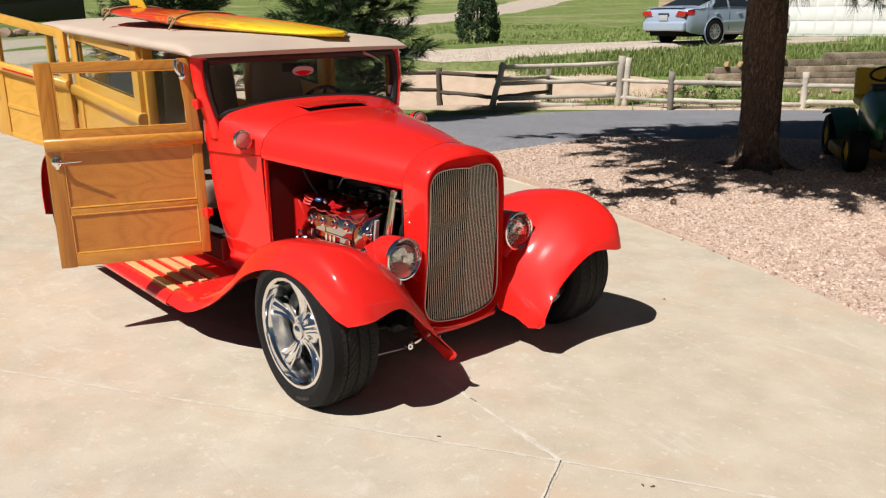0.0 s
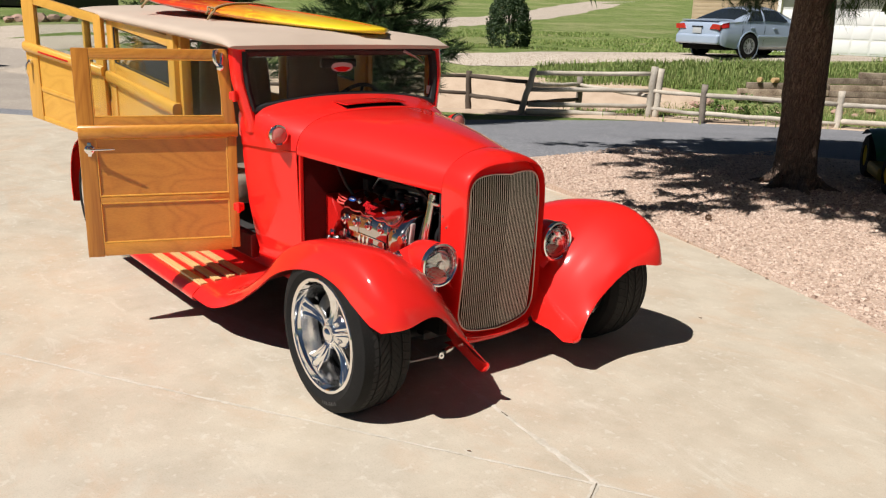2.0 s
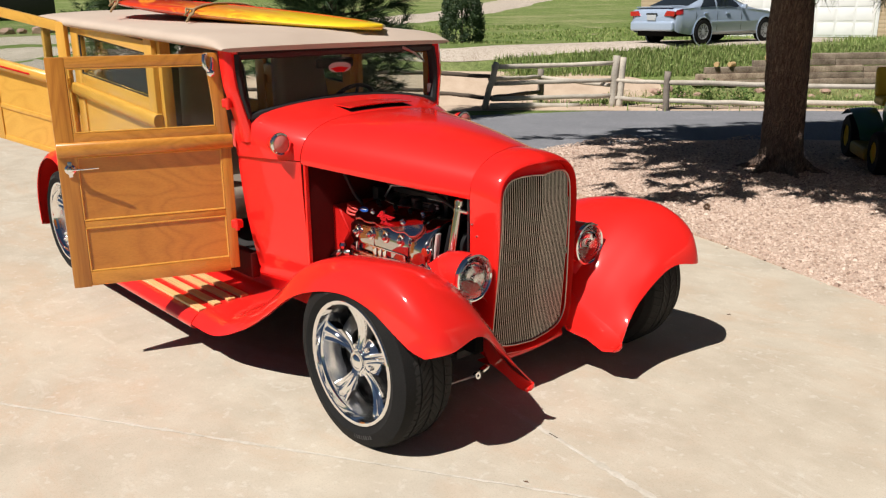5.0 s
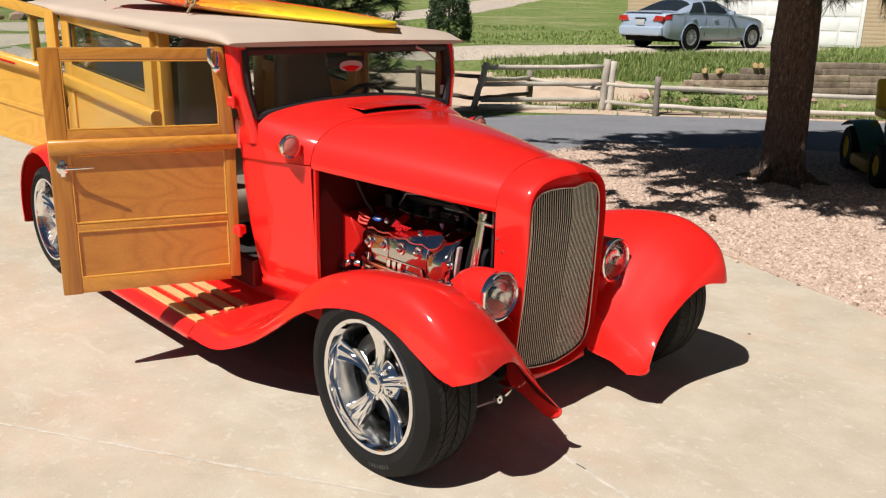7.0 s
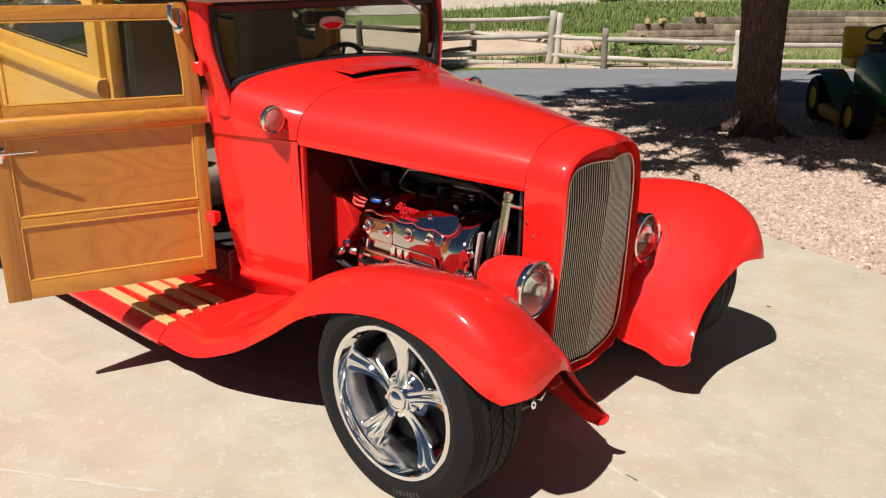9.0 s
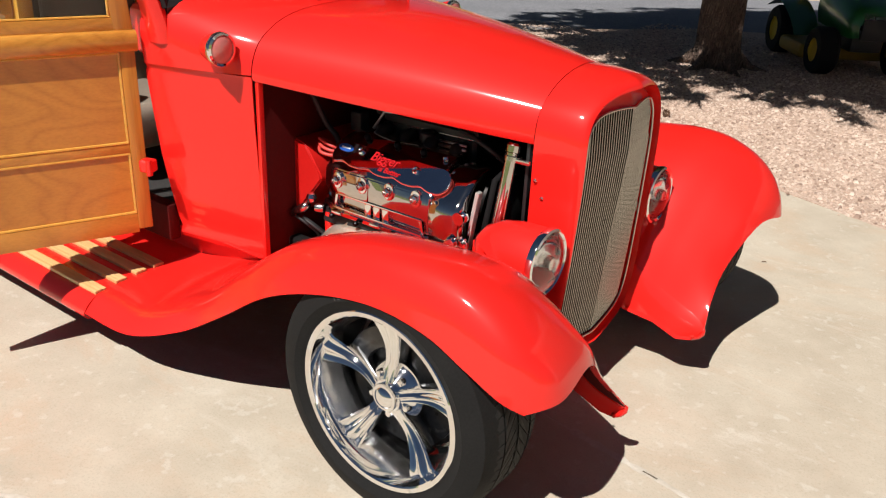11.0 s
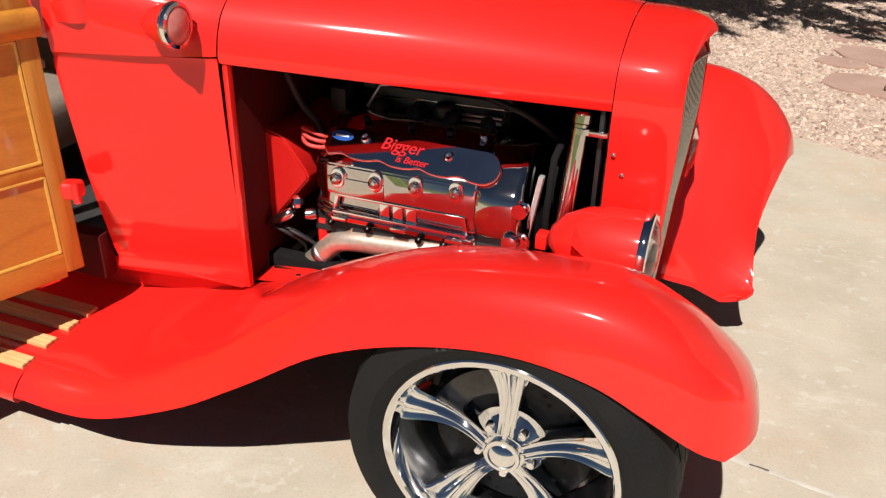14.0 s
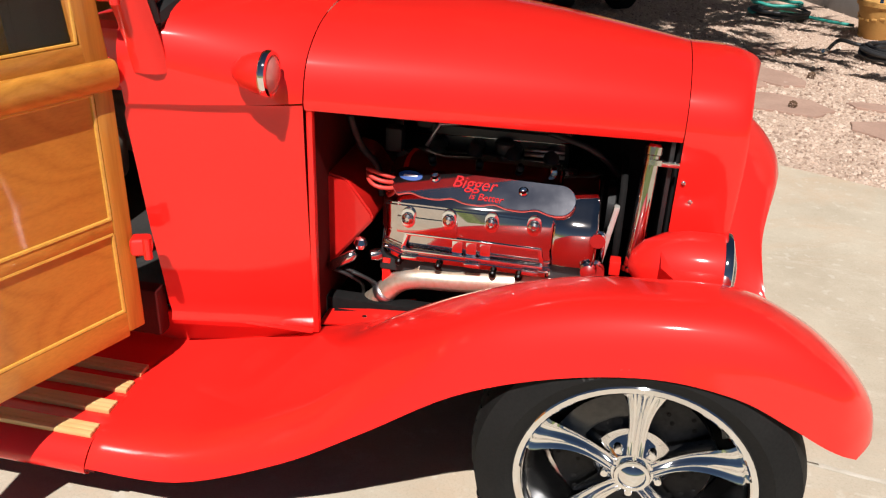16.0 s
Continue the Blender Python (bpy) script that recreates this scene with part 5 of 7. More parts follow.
# channel along the foot of the cover with its bright border, three ribs and feet
part("ledge", box(.365, .010, .007, (-.460, -.370, .608), .002), CHROME, cover)
part("channel_lip", box(.385, .012, .008, (-.460, -.377, .561), .003), CHROME, cover)
for x in (-.645, -.276):
    part("channel_end", box(.012, .014, .050, (x, -.366, .585), .003, (0, 12 if x < -.5 else -12, 0)), CHROME, cover)
for x in (-.500, -.462, -.424):
    part("rib", box(.029, .020, .044, (x, -.364, .584), .004), CHROME, cover)
for x in (-.628, -.455, -.300):
    part("foot", box(.044, .018, .012, (x, -.384, .545), .004), CHROME, cover)
for x in (-.66, -.55, -.40, -.33):
    part("head_bolt", lathe([(0, 0), (.010, 0), (.010, .010), (.006, .014), (0, .014)], 10, pose(x, -.372, .522, 90, 0, 0)), DARK_STEEL, cover)
part("raised_field", box(.165, .006, .047, (-.585, -.370, .634), .002, (-2, 0, 0)), ENGINE_CHROME, cover)
# coil plugs along the side
for x, z in ((-.636, .656), (-.525, .664), (-.411, .671), (-.300, .676)):
    m = pose(x, -.367, z, 88, 0, 0)
    part("plug_pad", prism([(.019 * math.cos(a), .022 * math.sin(a) + (.007 if math.sin(a) > 0 else -.007)) for a in np.linspace(0, 2 * math.pi, 25)[:-1]], .010, m, .003), CHROME, cover)
    part("plug", lathe([(.015, .006), (.017, .014), (.014, .022), (.007, .026), (.005, .021), (0, .021)], 20, m), ALUMINIUM, cover)
# engraved plate on the sloping shoulder
PLATE = pose(-.450, -.3235, .7365, 48, 0, 0) @ pose(0, 0, 0, 0, 0, -1.4)
def plate_outline(grow):
    """Square-cut end, round end, and a lower edge scalloped over the plugs."""
    pts = [(.205 + (.043 + grow) * math.cos(radians(a)), (.043 + grow) * math.sin(radians(a))) for a in np.linspace(-70, 90, 17)]
    pts += [(-.215, .036 + grow), (-.238 - grow, .026), (-.246 - grow, .0), (-.236 - grow, -.028)]
    for x in np.linspace(-.222, .205, 52):
        pts.append((x, -.043 - grow + .009 * sum(math.exp(-((x - c) / .024) ** 2) for c in (-.186, -.075, .039, .15))))
    return pts


part("plate_edge", prism(plate_outline(-.001), .007, PLATE @ pose(0, -.0035, -.0045), .001), RED_CABLE, cover, "red scalloped edge under the plate", smooth=False)
part("name_plate", prism(plate_outline(0), .005, PLATE @ pose(0, 0, .003), .0015), plain("satin_plate", (.58, .57, .62), (.66, .65, .70), .05, metal=1.0, rough2=.065, scale=14, fine=260), cover, "satin metal name plate with red engraving", smooth=False)
letters("lettering", "Bigger", .047, RED_INK, cover, PLATE @ pose(-.022, .012, .0092), .0016, .0, .25)
letters("lettering", "is Better", .026, RED_INK, cover, PLATE @ pose(.015, -.022, .0092), .0016, .0, .25)
part("blue_oval", prism([(.033 * math.cos(a), .014 * math.sin(a)) for a in np.linspace(0, 2 * math.pi, 29)[:-1]], .0012, PLATE @ pose(-.196, .012, .0078)), BLUE_OVAL, cover, "blue oval badge", smooth=False)
part("badge_bar", prism([(-.019, -.004), (.019, -.002), (.019, .003), (-.019, .002)], .0018, PLATE @ pose(-.196, .012, .0078)), SILVER_INK, cover, smooth=False)
for x, y in ((-.128, .016), (.110, .010)):
    part("plate_bolt", lathe([(.013, 0), (.013, .007), (.009, .011), (.005, .009), (0, .009)], 18, PLATE @ pose(x, y, .006)), CHROME, cover)
for x in (-.60, -.47, -.36, -.27):
    part("cover_bolt", lathe([(.011, 0), (.011, .009), (.007, .014), (0, .014)], 16, pose(x, -.262, .786, 24, 0, 0)), CHROME if x > -.3 else DARK_STEEL, cover)
# smooth chrome housing at the front end of the bank
outline = [(-.250, .555), (-.355, .560), (-.376, .590), (-.377, .640), (-.366, .680), (-.335, .712), (-.290, .750), (-.235, .775), (-.180, .755)]
rows = []
for x, k in ((-.250, .95), (-.244, 1.0), (-.200, 1.01), (-.158, 1.0), (-.142, .96), (-.136, .86)):
    rows.append([(x, -.28 + (y + .28) * k, .67 + (z - .67) * k) for y, z in spline(outline + outline[:1], 36)[:-1]])
bm = skin(rows, loop=True)
bm.verts.ensure_lookup_table()
bm.faces.new(bm.verts[-36:])
bmesh.ops.recalc_face_normals(bm, faces=bm.faces)
part("end_housing", bm, ENGINE_CHROME, cover, sharp=50)
part("end_cap", lathe([(0, 0), (.022, 0), (.024, .006), (.020, .016), (.010, .020), (0, .020)], 20, pose(-.150, -.378, .572, 90, 0, 0)), CHROME, cover)
# red plug leads at the rear of the plate
for k in range(3):
    part("plug_lead", tube(spline([(-.680, -.330 + .010 * k, .722 + .010 * k), (-.702, -.346 + .008 * k, .722 + .014 * k), (-.735, -.352 + .010 * k, .728 + .015 * k), (-.762, -.325, .738 + .012 * k), (-.765, -.27, .74)], 14), .0058, 8), RED_CABLE, car)
# exhaust header
part("exhaust_header", tube(spline([(-.22, -.330, .500), (-.36, -.346, .486), (-.50, -.352, .474), (-.615, -.354, .466), (-.668, -.351, .444), (-.715, -.345, .394), (-.79, -.332, .318)], 40), .0315, 16), HEADER, car, "heat-tinted exhaust header")
part("header_clamp", tube([(-.700, -.347, .411), (-.716, -.345, .393)], .034, 18), STEEL, car)
for x in (-.60, -.48, -.36, -.25):
    part("header_port", tube([(x, -.29, .520), (x, -.340, .502), (x - .02, -.352, .476)], .021, 12), HEADER, car)
# block, heads and intake
part("engine_block", box(.60, .42, .28, (-.44, 0, .44), .02), BLACK, car)
for s in (-1, 1):
    part("cylinder_head", box(.56, .13, .12, (-.44, s * .285, .520), .012, (s * 20, 0, 0)), BLACK, car)
plenum = part("intake_plenum", box(.40, .30, .12, (-.44, 0, .80), .03, seg=3), BLACK, car)
for k in range(4):
    part("runner", tube([(-.60 + .105 * k, -.14, .80), (-.60 + .105 * k, -.19, .80), (-.60 + .105 * k, -.22, .75)], .022, 10), BLACK, plenum)
part("air_box", box(.44, .26, .11, (-.455, -.012, .884), .012), plain("grey_plastic", (.020, .019, .019), (.035, .033, .032), .45), car, "dark air box under the hood")
part("air_box_lip", tube([(-.673, -.146, .819), (-.236, -.146, .828)], .0045, 8), ALUMINIUM, car)
part("fuel_rail", tube([(-.36, -.185, .800), (-.25, -.185, .802)], .006, 10), STEEL, car)
part("fuel_rail", tube([(-.36, -.185, .814), (-.25, -.185, .816)], .004, 10), STEEL, car)
part("filler_cap", lathe([(.024, 0), (.028, .006), (.028, .03), (.022, .036), (0, .036)], 20, pose(-.415, -.175, .795)), BLACK_PLASTIC, car)
part("dipstick_tube", tube([(-.63, -.20, .80), (-.60, -.18, .86), (-.50, -.15, .865)], .006, 8), STEEL, car)
part("ignition_coil", box(.05, .05, .07, (-.73, -.16, .80), .010), BLACK_PLASTIC, car)
# loose hoses and looms
for k, pts in enumerate((((-.72, -.10, .84), (-.66, -.12, .875), (-.56, -.17, .88), (-.48, -.12, .86)), ((-.82, -.30, .90), (-.80, -.26, .80), (-.76, -.24, .74), (-.74, -.26, .66)), ((-.30, -.16, .86), (-.20, -.18, .84), (-.14, -.16, .80), (-.10, -.10, .74)), ((-.70, -.1, .86), (-.5, -.08, .89), (-.3, -.1, .88)))):
    part("hose", tube(spline(pts, 14), .011 - .001 * k, 8), BLACK_PLASTIC, car)
for y, x in ((-.37, -.80), (-.36, -.77), (-.375, -.745)):
    part("cable", tube(spline([(x - .05, y, .47), (x - .01, y + .01, .45), (x + .02, y + .04, .41), (x + .02, y + .06, .36)], 10), .006, 6), BLACK_PLASTIC, car)
part("red_bracket", box(.025, .03, .085, (-.70, -.345, .475), .004), RED, car)
part("steering_joint", tube([(-.86, -.375, .475), (-.80, -.37, .515), (-.785, -.367, .527)], [.014, .016, .012], 12), ALUMINIUM, car)
part("joint_ball", lathe([(0, -.02), (.014, -.014), (.02, 0), (.014, .014), (0, .02)], 16, pose(-.772, -.362, .556)), CHROME, car)
part("head_plug", lathe([(.016, 0), (.018, .012), (.014, .03), (0, .03)], 14, pose(-.715, -.36, .530, 90, 0, -60)), ALUMINIUM, car)
# accessory drive: bright strut, pulleys and red pump
drive = part("drive_bracket", box(.014, .024, .20, (-.112, -.325, .640), .004, (0, 9, 0)), CAST, car, "bright cast drive bracket")
part("strut", tube([(-.128, -.335, .545), (-.098, -.322, .735)], .008, 8), CHROME, drive)
for z, r in ((.560, .028), (.655, .020)):
    part("pulley", lathe([(0, 0), (r, 0), (r, .008), (r * .7, .012), (r * .7, .018), (r, .022), (r, .030), (0, .030)], 24, pose(-.135, -.345, z, 90, 0, 0)), CHROME, drive)
part("belt", tube([(-.085, -.27, .50), (-.085, -.30, .62), (-.085, -.26, .76), (-.085, -.14, .80), (-.085, 0, .70)], .010, 6), BLACK_AND_SHADE, drive)
part("water_pump", lathe([(0, -.02), (.075, -.02), (.08, .0), (.06, .02), (0, .025)], 28, pose(-.10, -.10, .64, 0, 90, 0)), BLACK, car)
part("red_pump", box(.030, .04, .042, (-.082, -.325, .568), .006), RED, car)
# upright overflow tube with its clip
tank = part("overflow_tank", lathe([(0, 0), (.023, 0), (.025, .004), (.025, .012), (.0205, .016), (.0205, .315), (.024, .318), (.024, .338), (.017, .345), (0, .345)], 28, pose(-.040, -.320, .556, -9.6, 2.7, 0)), ENGINE_CHROME, car, "upright chrome overflow tank")
part("clip", box(.070, .012, .014, (.008, -.282, .850), .003), ALUMINIUM, tank)
part("clip_ring", lathe([(.024, -.007), (.027, -.007), (.027, .007), (.024, .007)], 24, pose(-.022, -.270, .850, -9.6, 2.7, 0), close=True), ALUMINIUM, tank)
# fasteners on shell and fender
for p in ((.030, -.283, .852), (.036, -.279, .62), (.060, -.272, .80), (.085, -.268, .75), (.33, -.335, .30), (.355, -.312, .262)):
    part("screw", lathe([(.006, -.002), (.006, .002), (.003, .004), (0, .004)], 10, pose(*p, 90, 0, 0)), ALUMINIUM, car)
part("screw", lathe([(.007, 0), (.007, .003), (0, .005)], 10, pose(-.742, -.43, .362)), ALUMINIUM, car)
# flat frame cover between cowl and fender, under the header
bm = skin([[(-.86, y, .345), (-.74, y + .0, .362), (-.62, y + .02, .372)] for y in (-.47, -.40, -.33)])
solid(part("frame_cover", bm, RED, car), .004, 0)

# ---- roads and beds round the yard ----
draped("road", [(-26, -9, 4.0), (-18, -3.2, 3.6), (-13.2, 1.4, 2.9), (-9.0, 5.0, 3.6), (-6.2, 8.3, 4.5), (-3.6, 11.2, 4.9), (0, 14.2, 5.2), (7, 18, 5.4), (20, 22, 5.5)], -0.022, ASPHALT, "grey crushed-stone lane", "road")
draped("side_lane", [(-36, -8, 9.0), (-27, -3, 8.0), (-20.5, -.2, 6.0), (-16, 1.0, 4.0), (-13.0, 1.9, 2.4), (-11.0, 3.2, 1.8), (-9.6, 4.6, 1.5)], -0.014, YARD_STONE, "brown-grey gravel lane beside the driveway", "gravel")
draped("fence_verge", [(-19, 5.0, 1.6), (-15, 8.2, 1.5), (-12, 10.8, 1.1), (-9.1, 13.05, .62), (-5.65, 15.5, .45), (-2.15, 17.7, .45), (4.9, 21.2, .45)], -0.016, SOIL, "bare sandy verge under the fence", "soil")
draped("tan_verge", [(-32, -14, 9), (-27, 0.0, 9.0), (-24.5, 7, 6.0), (-20, 11.5, 1.5)], -0.03, TAN_ROAD, "tan gravel verge", "gravel")
draped("bare_bank", [(-18.8, 7.9, 1.1), (-16.0, 11.3, 1.0), (-14.0, 13.8, .9), (-12.0, 16.4, .7), (-10.9, 17.7, .3)], -0.015, SOIL, "bare reddish soil bank", "soil")
NEIGHBOUR_PATH = [(-32, 5.0, .9), (-23, 9.4, .6), (-17.1, 13.2, .45), (-16.1, 14.2, .48), (-15.45, 15.3, .6), (-14.8, 17.0, .9), (-13.9, 19.4, 1.5), (-12.9, 22.5, 2.2), (-12.4, 26.0, 2.6), (-11.6, 31.0, 3.0)]
draped("neighbour_path", NEIGHBOUR_PATH, -0.012, TAN_ROAD, "pale concrete drive to the neighbouring garage", "drive")
draped("far_road", [(-36, -25, 4.0), (-38, 2, 4.2), (-39.5, 18, 4.0), (-43, 34, 3.6), (-50, 45, 3.4), (-74, 72, 4.2), (-88, 91, 4.6), (-102, 111, 5), (-124, 150, 6), (-160, 230, 7)], -0.03, TAN_ROAD, "pale gravel road through the meadow", "road")

# loose stones on the gravel bed
bm_v, bm_f = [], []
gr = random.Random(3)
cube = [(-1, -1, -.6), (1, -1, -.6), (1, 1, -.6), (-1, 1, -.6), (-.6, -.6, .8), (.7, -.6, .7), (.6, .7, .8), (-.6, .6, .6)]
quads = [(4, 5, 6, 7), (0, 1, 5, 4), (1, 2, 6, 5), (2, 3, 7, 6), (3, 0, 4, 7)]
edge_y = lambda x: float(np.interp(x, [-4.5, -3.37, -2.18, -1.29, -.51, .16, .70, 1.42, 2.6, 4.2], [4.4, 3.80, 3.46, 3.18, 2.90, 2.62, 2.40, 2.06, 1.52, .75]))
placed = 0
while placed < 36000:
    x, y = gr.uniform(-4.4, 3.0), gr.uniform(1.3, 8.2)
    e = edge_y(x)
    if y < e - .05 or gr.random() > 1.25 - (y - e) / 5 or (x < -3.2 and y > 7):
        continue
    if y < e + .03 and gr.random() > .12:
        continue
    placed += 1
    r = gr.uniform(.004, .010) * (1.7 if gr.random() < .08 else 1)
    a, c, n = gr.uniform(0, 6.28), 0, len(bm_v)
    ca, sa, sx, sy, sz = math.cos(a), math.sin(a), gr.uniform(.7, 1.4), gr.uniform(.7, 1.2), gr.uniform(.45, .9)
    for px, py, pz in cube:
        qx, qy = px * r * sx, py * r * sy
        bm_v.append((x + ca * qx - sa * qy, y + sa * qx + ca * qy, -.010 + (pz + .4) * r * sz))
    bm_f += [tuple(n + k for k in q) for q in quads]
me = bpy.data.meshes.new("gravel_stones")
me.from_pydata(bm_v, [], bm_f)
me.materials.append(STONES)
tagged(new("gravel_stones", me), "loose pink and cream gravel stones", "gravel", kind="stuff")

# flagstones set in the gravel
fl = random.Random(11)


def flagstone(x, y, long, wide, turn):
    """A broken slab with straight, chipped sides."""
    n = fl.choice((6, 7, 8))
    corners = [6.283 * (k + fl.uniform(-.28, .28)) / n for k in range(n)]
    out = []
    for a, b in zip(corners, corners[1:] + [corners[0] + 6.283]):
        for f in (0, .33, .66):
            p, q = (math.cos(a), math.sin(a)), (math.cos(b), math.sin(b))
            k = fl.uniform(.96, 1.03)
            out.append((long * k * (p[0] + (q[0] - p[0]) * f), wide * k * (p[1] + (q[1] - p[1]) * f)))
    ob = part("flagstone", prism(out, .045, pose(x, y, -.040, 0, 0, turn), .006), FLAG, smooth=False)
    return tagged(ob, "flat pinkish flagstone set in gravel", "flagstone", "stepping stones")


for x, y, long, wide, turn in ((1.02, 3.63, .36, .25, -20), (1.05, 4.42, .32, .22, -52), (.83, 4.17, .19, .13, -15), (1.62, 3.22, .24, .22, 20), (1.68, 3.76, .20, .10, -8), (.85, 4.92, .16, .13, 30), (1.15, 5.35, .2, .14, 40)):
    flagstone(x, y, long, wide, turn)
# pine cones
for x, y in ((1.065, 3.535), (1.35, 4.45), (1.20, 5.15), (-1.18, 3.77)):
    bm = bmesh.new()
    for k in range(34):
        t = k / 34
        a = k * 2.4
        r = .032 * math.sin(math.pi * (.12 + .8 * t))
        piece = box(.016, .012, .006, (r, 0, 0), .002, (0, -35, 0))
        add(bm, moved(piece, pose(0, 0, .07 * t, 0, 0, math.degrees(a))))
    moved(bm, pose(x, y, .016, 0, 80, 40 * x) @ Matrix.Diagonal((.8, .8, .8, 1)))
    tagged(part("pine_cone", bm, CONE_MAT, smooth=False), "small brown open pine cone on the gravel", "pine cone", "pine cones")

# dry leaves blown onto the slabs
for x, y, turn in ((.706, -.617, 20), (1.51, -.29, -35), (1.54, -.27, 60), (.30, 1.55, 10)):
    bm = skin([[(.010 * u, .004 * math.cos(u * 1.5) * v, .0025 * abs(v) + .002 * math.sin(3 * u)) for v in (-1, 0, 1)] for u in np.linspace(-1, 1, 6)])
    moved(bm, pose(x, y, dip(x) + .002, 0, 0, turn))
    tagged(solid(part("dry_leaf", bm, CONE_MAT), .001, 0), "small curled dry leaf on the concrete", "leaf", "dry leaves")

# ---- split-rail fence ----
fr = random.Random(5)


def log(a, b, r0, r1, steps=9):
    a, b = Vector(a), Vector(b)
    pts = [a.lerp(b, f) + Vector((fr.uniform(-1, 1), fr.uniform(-1, 1), fr.uniform(-1, 1))) * .012 for f in np.linspace(0, 1, 7)]
    pts[0], pts[-1] = a, b
    return tube(pts, [r0 + (r1 - r0) * k / 6 + fr.uniform(-.004, .004) for k in range(7)], steps)


fence = thing("rail_fence", "weathered round-rail fence with posts along the lane", "fence")


def post(x, y, top, r=.065, lean=(0, 0), mat=None):
    z = land(x, y)
    part("post", log((x, y, z - .15), (x + lean[0], y + lean[1], top), r, r * .92), mat or FENCE, fence, sharp=50)


P0, P1, P2, P3, P5, P6 = (-12.15, 10.2), (-10.75, 10.75), (-9.02, 12.92), (-7.86, 13.33), (-5.78, 15.25), (-2.5, 17.6)
PM = (-11.5, 13.3)
PL, PLL = (-15.2, 7.6), (-18.6, 4.8)
post(*P0, .42, .075, mat=FENCE_SHADED)
post(*PL, .40, .075, mat=FENCE_SHADED)
post(*PLL, .40, .075, mat=FENCE_SHADED)
post(P1[0] - .12, P1[1] - .1, .56, .075, (.30, .12))
post(*PM, .26, .085, mat=FENCE_GREY)
post(*P2, .68, .085, (.05, .05))
post(P2[0] + .14, P2[1] + .07, .64, .075, (.04, .05))
post(*P3, .36, .075, mat=FENCE_GREY)
post(*P5, .34, .075)
post(*P6, .34, .075)


def rail(a, b, za, zb, r=.05, mat=None):
    part("rail", log((*a, za), (*b, zb), r, r * .9), mat or FENCE, fence, sharp=50)


for a, b in ((PLL, PL), (PL, P0)):
    rail(a, b, .30, .30, .05, FENCE_SHADED)
    rail(a, b, -.10, -.10, .05, FENCE_SHADED)
rail(P0, P1, .30, .26, .05, FENCE_SHADED)
rail(P0, P1, -.14, -.22, .05, FENCE_SHADED)
rail(P1, PM, .20, .06, .055)
rail(P1, PM, -.22, -.30, .05, FENCE_SHADED)
rail(PM, P2, .06, .02, .05)
for z0, z1 in ((.46, .52), (.10, .14), (-.24, -.20)):
    rail((P1[0] + .05, P1[1]), P2, z0, z1, .055)
rail((P1[0] + .05, P1[1] - .05), (P2[0] - .5, P2[1] - .55), -.40, -.42, .075)
rail(P2, P3, .14, .12)
rail(P2, P3, -.26, -.28)
rail(P3, P5, .13, .06, .055)
rail(P3, P5, -.26, -.36, .055)
rail(P5, P6, .05, .06, .055)
rail(P5, P6, -.30, -.28, .055)

# ---- stacked timber wall on the bank ----
wall = thing("timber_wall", "stacked old railway-sleeper retaining wall on the grassy bank", "wall")
A, B = Vector((-10.35, 18.40)), Vector((-4.6, 25.6))
dirn = (B - A).normalized()
ang = math.degrees(math.atan2(dirn.y, dirn.x))
for row in range(5):
    s = (0.0, 0.1, 0.35, 1.75, 3.5)[row]
    while s < (B - A).length:
        ln = fr.uniform(2.1, 2.6)
        c = A + dirn * (s + ln / 2)
        zz = -.335 + .172 * row
        off = -.05 * row
        part("sleeper", box(ln - .03, .20, .160, (c.x + dirn.y * off, c.y - dirn.x * off, zz), .014, (fr.uniform(-2, 2), fr.uniform(-.8, .8), ang)), TIMBER, wall)
        s += ln
for f, z in ((.67, .165), (1.10, .165), (2.10, .335), (2.28, .330)):
    x, y = A.x + dirn.x * f - dirn.y * .02, A.y + dirn.y * f + dirn.x * .02
    ob = part("cut_log", moved(lathe([(0, -.11), (.065, -.11), (.07, -.10), (.07, .10), (.065, .11), (0, .11)], 14), pose(x, y, z, 90, 0, fr.uniform(-40, 40))), CUT_END, smooth=False)
    tagged(ob, "short cut log with a pale end", "log", "cut logs")
# rubble along the bank
for k in range(16):
    x, y = -12.6 + .36 * k + fr.uniform(-.3, .3), 14.9 + .45 * k + fr.uniform(-.5, .3)
    bm = bmesh.new()
    bmesh.ops.create_icosphere(bm, subdivisions=2, radius=1)
    for v in bm.verts:
        v.co *= 1 + .25 * noise.noise(v.co * 1.7 + Vector((k, 0, 0)))
    r = fr.uniform(.06, .15)
    bmesh.ops.scale(bm, vec=(r * 1.3, r, r * .7), verts=bm.verts)
    moved(bm, pose(x, y, land(x, y) - .03, 0, 0, fr.uniform(0, 180)))
    tagged(part("rock", bm, FLAG, sharp=25), "tan field rock on the bank", "rock", "bank rocks")

